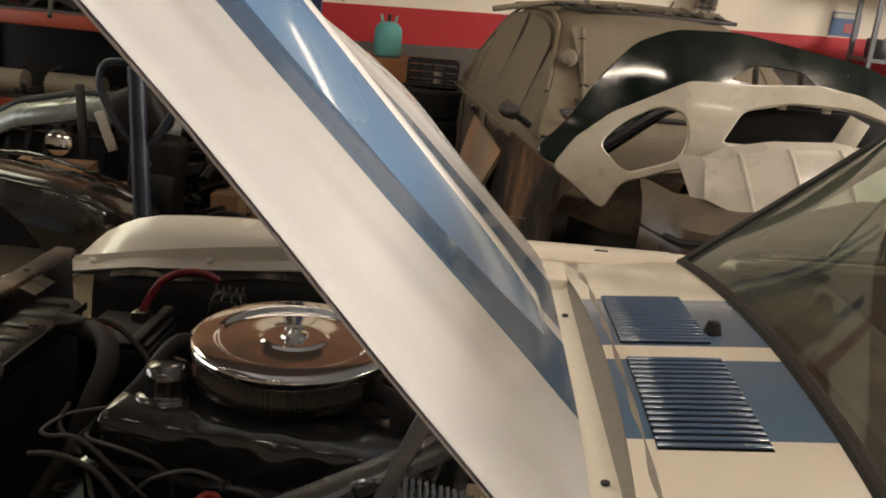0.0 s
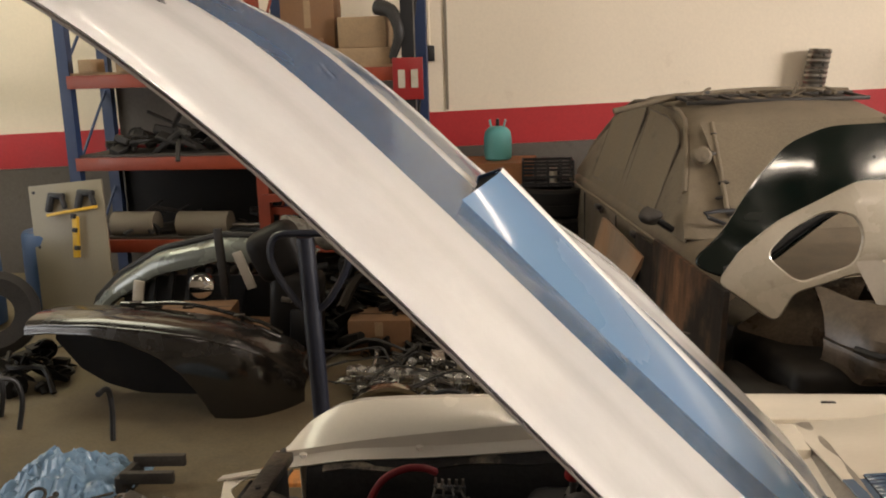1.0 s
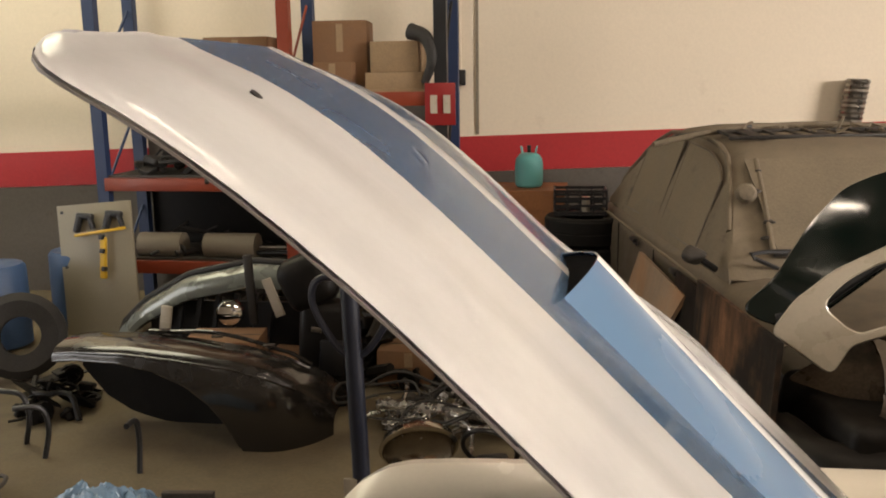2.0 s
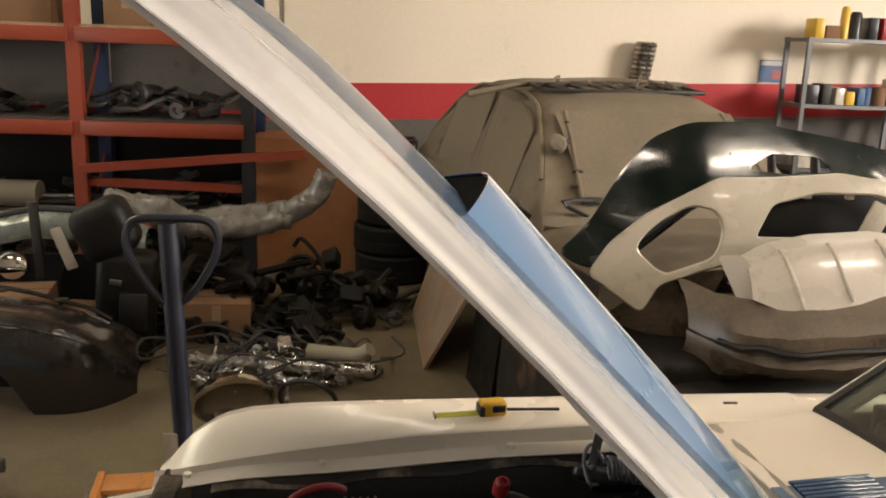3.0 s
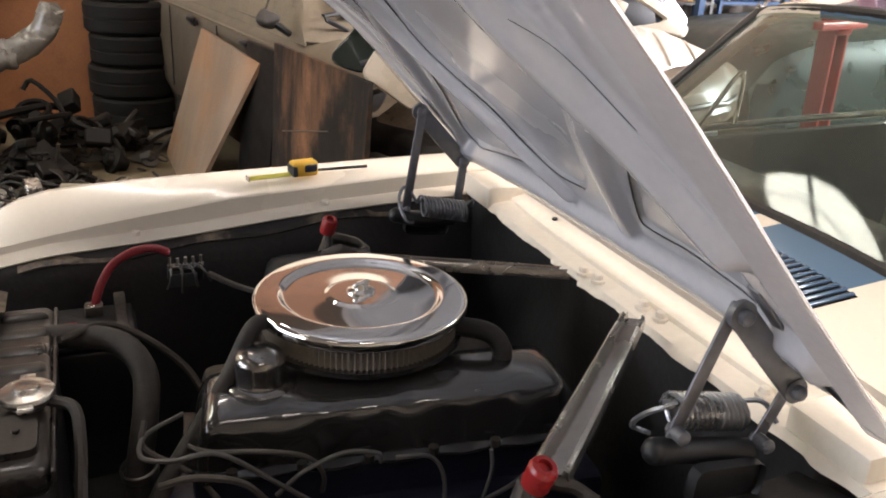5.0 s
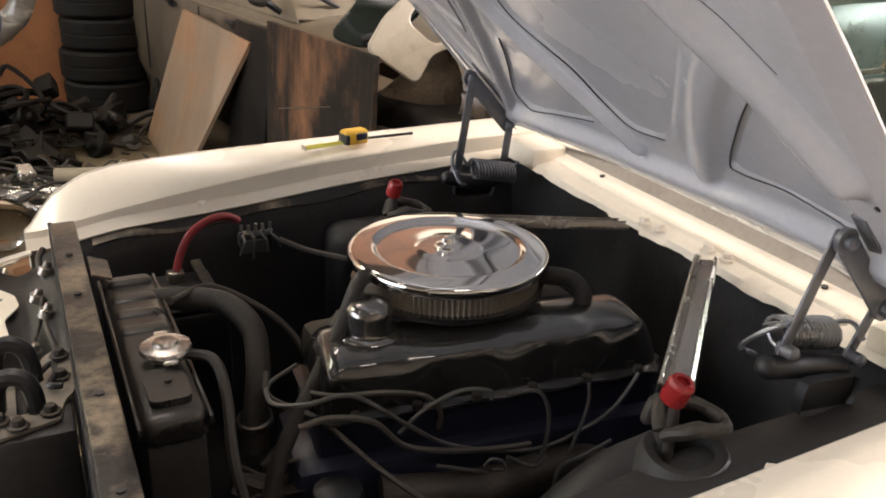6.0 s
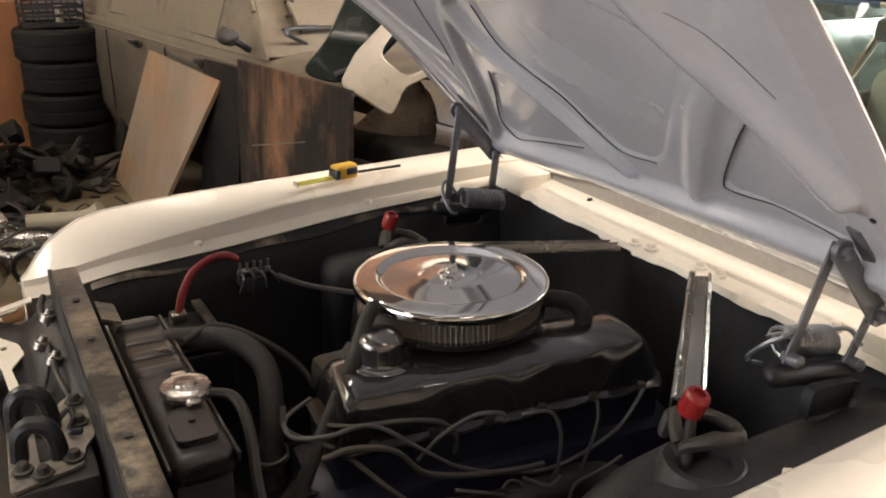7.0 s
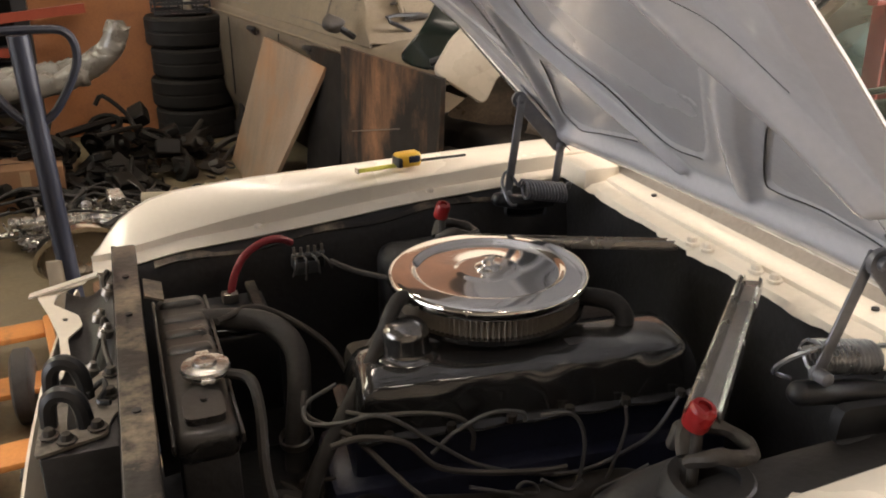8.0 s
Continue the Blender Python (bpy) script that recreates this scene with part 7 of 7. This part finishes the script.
part("end_cap", cut_sheet(B(), rounded([(0.33, 1.04), (0.41, 1.05), (0.47, 0.95), (0.49, 0.82), (0.42, 0.84)], 0.02), [], face(1.64, 0.4, 0.1, 0.85, 0.5), 0.03, 0.05, 0.006), M_silver, sv)
dn = thing("bumper_cover", "dusty brown rounded bumper cover under the silver one", "bumper", at=pose(0.85, 1.65, 0.7))
DN = [(0.24, 1.86, 0.8), (0.34, 1.7, 0.78), (0.5, 1.62, 0.78), (0.7, 1.585, 0.8), (0.9, 1.585, 0.835), (1.1, 1.61, 0.86), (1.3, 1.69, 0.87), (1.5, 1.84, 0.85)]


def brown_cover(u, k):
    x = 0.24 + 1.26 * u
    y, z = interp(x, [(a, b) for a, b, _ in DN]), interp(x, [(a, c) for a, _, c in DN])
    dy, dz = [(0.14, 0.12), (0.05, 0.125), (-0.03, 0.1), (-0.085, 0.05), (-0.1, 0.0), (-0.088, -0.02), (-0.096, -0.04), (-0.08, -0.085), (-0.02, -0.12), (0.1, -0.125)][k]
    w = 0.016 * noise.noise(Vector((x * 5, k * 0.8, 2))) + 0.008 * noise.noise(Vector((x * 16, k * 1.7, 5)))
    return Vector((x, y + dy + w, z + dz + w))


part("skin", sheet(B(), lambda u, k: brown_cover(u, int(k)), steps(0, 1, 40), list(range(10)), 0.006), M_rusty, dn, sharp=30)
part("rub_strip", tube(B(), [brown_cover(u, 4) + Vector((0, -0.004, 0)) for u in steps(0.05, 0.95, 20)], 0.012, 8, 1), M_ink, dn)
part("dark_liner", heap(B(), (0.62, 1.85, 0.9), (0.3, 0.1, 0.1), 20, 0.08, 44, 0.5), M_ink, label="dark crumpled liner behind bumper covers", category="liner", kind="stuff")
part("grey_fin", cut_sheet(B(), rounded([(0.0, 0.74), (0.2, 0.93), (0.42, 0.96), (0.36, 0.8), (0.3, 0.62), (0.18, 0.7)], 0.03), [], face(1.9, 0.3, 0.1, 0.5, 0.5), 0.06, 0.06, 0.006), M_rusty, label="dusty grey wing liner below the white bumper", category="liner")

# ---------------------------------------------------------------- far side of the hall
def shelving(x, y, w, colour, seed, n=4, h=1.85):
    g = thing("shelf_unit", "grey steel shelf unit crowded with cans and tools", "shelf", "shelf units", at=pose(x, y, 0))
    for sx in (-w / 2, w / 2):
        for sy in (-0.2, 0.2):
            part("upright", box(B(), 0.035, 0.035, h, pose(x + sx, y + sy, h / 2)), colour, g)
    rnd = random.Random(seed)
    for k in range(n):
        z = 0.2 + (h - 0.22) * k / (n - 1)
        part("shelf_board", box(B(), w + 0.04, 0.45, 0.03, pose(x, y, z)), colour, g)
    for k in range(n):
        z = 0.2 + (h - 0.22) * k / (n - 1) + 0.015
        px = x - w / 2 + 0.1
        while px < x + w / 2 - 0.08:
            s = rnd.uniform(0.06, 0.14)
            hh = rnd.uniform(0.08, 0.28)
            mt = rnd.choice([M_yellow, M_red, M_white, M_ink, M_benchblue, M_steel, M_card, M_iron, M_ink])
            if rnd.random() < 0.5:
                part("tin", lathe(B(), [(0, 0), (s * 0.45, 0), (s * 0.45, hh * 0.9), (s * 0.3, hh), (0, hh)], pose(px, y - 0.08, z), 14), mt, label="small tin or bottle on the shelf", category="tin", group="tins on shelves")
            else:
                part("parts_box", box(B(), s * 0.95, 0.2, hh * 0.8, pose(px, y - 0.06, z + hh * 0.4, 0, 0, rnd.uniform(-6, 6)), 0.006), mt, label="small box of parts on the shelf", category="box", group="boxes on shelves")
            px += s + rnd.uniform(0.0, 0.03)


shelving(3.25, 6.35, 1.0, M_shelf, 51)
shelving(4.4, 6.45, 1.0, M_shelf, 52)
shelving(5.55, 6.5, 1.0, M_benchblue, 53)
shelving(6.7, 6.6, 1.0, M_shelf, 54, 5, 2.1)


def work_bench(x, y):
    g = thing("work_bench", "blue steel work bench with tools on top", "bench", at=pose(x, y, 0))
    part("bench_top", box(B(), 1.5, 0.6, 0.05, pose(x, y, 0.98), 0.005), M_benchblue, g)
    for sx in (-0.68, 0.68):
        for sy in (-0.25, 0.25):
            part("leg", box(B(), 0.06, 0.06, 0.955, pose(x + sx, y + sy, 0.4775)), M_benchblue, g)
    part("low_shelf", box(B(), 1.4, 0.5, 0.03, pose(x, y, 0.3)), M_benchblue, g)


work_bench(4.5, 5.3)
part("bench_clutter", heap(B(), (4.5, 5.3, 1.005), (0.65, 0.22, 0.1), 40, 0.07, 61), M_iron, label="tools and parts strewn on a bench", category="tools", kind="stuff")
part("bench_clutter", heap(B(), (4.6, 5.35, 1.005), (0.6, 0.2, 0.1), 14, 0.07, 62), M_red, label="red tools and tins on a bench", category="tools", kind="stuff")
part("under_bench", heap(B(), (4.5, 5.3, 0.315), (0.6, 0.2, 0.3), 26, 0.12, 63), M_ink, label="dark parts stored under a bench", category="spare parts", kind="stuff")
part("bay_clutter", heap(B(), (3.2, 5.3, 0.0), (0.8, 0.4, 0.6), 50, 0.14, 64, 0.8), M_ink, label="heap of dark parts before shelves", category="spare parts", kind="stuff")

lf = thing("car_lift", "red two-post car lift column with arms", "car lift", at=pose(3.3, 3.1, 0))
bm = box(B(), 0.085, 0.02, 3.1, pose(3.33, 3.17, 1.55), 0.004)
for s in (-1, 1):
    box(bm, 0.018, 0.14, 3.1, pose(3.33 + 0.047 * s, 3.1, 1.55), 0.004)
part("column", bm, M_liftred, lf)
part("carriage", box(B(), 0.12, 0.13, 0.2, pose(3.33, 3.07, 1.0), 0.02), M_liftred, lf)
part("arm", box(B(), 0.5, 0.07, 0.05, pose(3.24, 2.97, 0.97, 0, 0, 14), 0.012), M_liftred, lf)
part("foot", box(B(), 0.36, 0.36, 0.03, pose(3.3, 3.12, 0.015)), M_liftred, lf)
hk = thing("chain_hook", "steel hoist chain with open hook", "hoist", at=pose(4.15, 4.7, 4.6))
bm = B()
for i in range(60):
    lathe(bm, [(0.022 + 0.006 * math.cos(a), 0.006 * math.sin(a)) for a in steps(0, 2 * math.pi, 5)], pose(4.15, 4.7, 4.58 - 0.06 * i, 90, 0, 90 * (i % 2)), 10)
part("chain", bm, M_steel, hk)
part("hook", tube(B(), [(4.15, 4.7, 1.03), (4.16, 4.7, 0.97), (4.2, 4.7, 0.93), (4.17, 4.7, 0.88), (4.12, 4.7, 0.9)], 0.014, 8, 5), M_steel, hk)

tc = thing("teal_saloon", "dusty teal old car parked beyond the lift", "car", at=pose(3.4, 3.9, 0))
TM = pose(3.0, 3.35, 0, 0, 0, -4)


def teal(x, k):
    z = interp(x, [(0, 0.52), (0.1, 0.68), (0.4, 0.81), (1.2, 0.87), (3.4, 0.88), (3.9, 0.66)])
    pts = [(0.0, 0.25), (-0.02, 0.55), (0.0, z - 0.12), (0.05, z - 0.03), (0.25, z), (0.8, z + 0.03), (1.35, z), (1.55, z - 0.03), (1.6, z - 0.12), (1.62, 0.55), (1.6, 0.25)]
    y, zz = pts[k]
    return TM @ Vector((x, y, zz))


part("body", sheet(B(), lambda x, k: teal(x, int(k)), steps(0, 3.9, 24), list(range(11)), 0.006), M_teal, tc)
part("cabin", sheet(B(), lambda x, k: TM @ Vector((x, [0.1, 0.2, 0.3, 0.8, 1.3, 1.4, 1.5][int(k)], 0.85 + interp(x, [(1.55, 0.0), (2.2, 0.46), (2.9, 0.48), (3.4, 0.0)]) * [0, 0.5, 0.95, 1, 0.95, 0.5, 0][int(k)])), steps(1.55, 3.4, 16), list(range(7)), 0.01), M_teal, tc)
for x, y in ((0.75, 0.1), (0.75, 1.5), (3.0, 0.1), (3.0, 1.5)):
    part("wheel", lathe(B(), [(0.0, -0.09), (0.28, -0.09), (0.3, -0.06), (0.3, 0.06), (0.28, 0.09), (0.0, 0.09)], TM @ pose(x, y, 0.3, 90), 26), M_rubber, tc)

# ---------------------------------------------------------------- loose things on the near floor
bm = B()
rnd = random.Random(5)
sheet(bm, lambda u, v: Vector((-2.95 + 0.55 * u + 0.03 * noise.noise(Vector((u * 6, v * 6, 1))), 1.82 + 0.4 * v, 0.015 + 0.13 * math.sin(math.pi * u) * math.sin(math.pi * v) + 0.07 * noise.noise(Vector((u * 5, v * 5, 3))) * math.sin(math.pi * u) + 0.05 * abs(noise.noise(Vector((u * 12, v * 12, 7)))))), steps(0, 1, 60), steps(0, 1, 48), 0.003)
part("plastic_bag", bm, M_bag, label="crumpled pale blue plastic bag on the floor", category="bag", sharp=20)
part("metal_bracket", box(box(box(B(), 0.22, 0.03, 0.05, pose(-2.3, 1.95, 0.1, 0, 0, 6), 0.004), 0.22, 0.03, 0.05, pose(-2.32, 2.11, 0.1, 0, 0, 6), 0.004), 0.03, 0.2, 0.1, pose(-2.42, 2.03, 0.05), 0.004), M_iron, label="rusty open metal bracket on the floor", category="bracket")
for x, y, r in ((-3.5, 2.75, 0), (-3.3, 2.6, 40), (-2.75, 2.5, 100)):
    m = pose(x, y, 0, 0, 0, r)
    part("bent_rod", tube(B(), [m @ Vector(q) for q in ((0, 0, 0), (0.03, 0, 0.15), (0.0, 0, 0.26), (-0.12, 0, 0.28))], 0.014, 7, 4), M_ink, label="dark bent steel rod standing on the floor", category="rod", group="bent rods")
part("dirty_parts", heap(B(), (-3.45, 2.0, 0.0), (0.3, 0.3, 0.16), 36, 0.07, 71), M_iron, label="heap of dirty gearbox parts on the floor", category="spare parts", kind="stuff")
part("dirty_parts", heap(B(), (-2.65, 1.75, 0.0), (0.3, 0.2, 0.12), 20, 0.06, 72), M_iron, label="heap of rusty brackets beside a bag", category="spare parts", kind="stuff")
part("spare_wheel", lathe(B(), [(0.12, -0.06), (0.22, -0.08), (0.27, -0.05), (0.27, 0.05), (0.22, 0.08), (0.12, 0.06)], pose(-4.15, 3.7, 0.27, 75, 0, 30), 30), M_rubber, label="black spare tyre standing by a white panel", category="tyre")
for x, y, z in ((-4.75, 4.3, 0.3), (-4.45, 4.9, 0.3)):
    part("blue_drum", lathe(B(), [(0, 0.6), (0.2, 0.59), (0.22, 0.56), (0.225, 0.3), (0.22, 0.02), (0, 0)], pose(x, y, 0), 26), M_benchblue, label="dark blue plastic drum by the rack", category="drum", group="blue drums")
tj = thing("trolley_jack", "worn orange steel trolley jack on the concrete floor", "trolley jack", at=pose(-1.6, 1.55, 0))
TJ = pose(-1.62, 1.55, 0, 0, 0, 7)
for sx in (-0.14, 0.14):
    part("side_beam", box(B(), 0.03, 0.95, 0.11, TJ @ pose(sx, 0, 0.085), 0.01), M_orangepaint, tj)
for sy in (-0.4, 0.0, 0.4):
    part("cross_plate", box(B(), 0.25, 0.12, 0.02, TJ @ pose(0, sy, 0.12), 0.004), M_orangepaint, tj)
for sx in (-0.175, 0.175):
    for sy in (-0.42, 0.42):
        part("wheel", cyl(B(), 0.045, 0.03, TJ @ pose(sx, sy, 0.045, 0, 90), seg=16), M_steel, tj)
part("piston_parts", heap(B(), (-2.2, 1.65, 0.0), (0.32, 0.3, 0.16), 46, 0.06, 81), M_steel, label="oily pistons and small metal parts on the floor", category="spare parts", kind="stuff")
part("dirty_parts", heap(B(), (-1.95, 1.35, 0.0), (0.25, 0.25, 0.14), 30, 0.07, 82), M_iron, label="heap of greasy brackets beside the trolley jack", category="spare parts", kind="stuff")
part("floor_scrap", heap(B(), (-3.0, 4.15, 0.0), (0.5, 0.3, 0.5), 50, 0.12, 83, 0.8), M_scrap_shade, label="heap of black plastic trim behind bumper covers", category="spare parts", kind="stuff")
part("floor_scrap", heap(B(), (-1.75, 4.05, 0.0), (0.45, 0.3, 0.42), 60, 0.11, 84, 0.8), M_scrap_shade, label="heap of black dash and seat parts on the floor", category="spare parts", kind="stuff")
part("floor_scrap", heap(B(), (-1.3, 3.85, 0.0), (0.3, 0.22, 0.26), 50, 0.07, 85, 0.8), M_scrap_shade, label="heap of dark hoses and trim before the tyres", category="spare parts", kind="stuff")
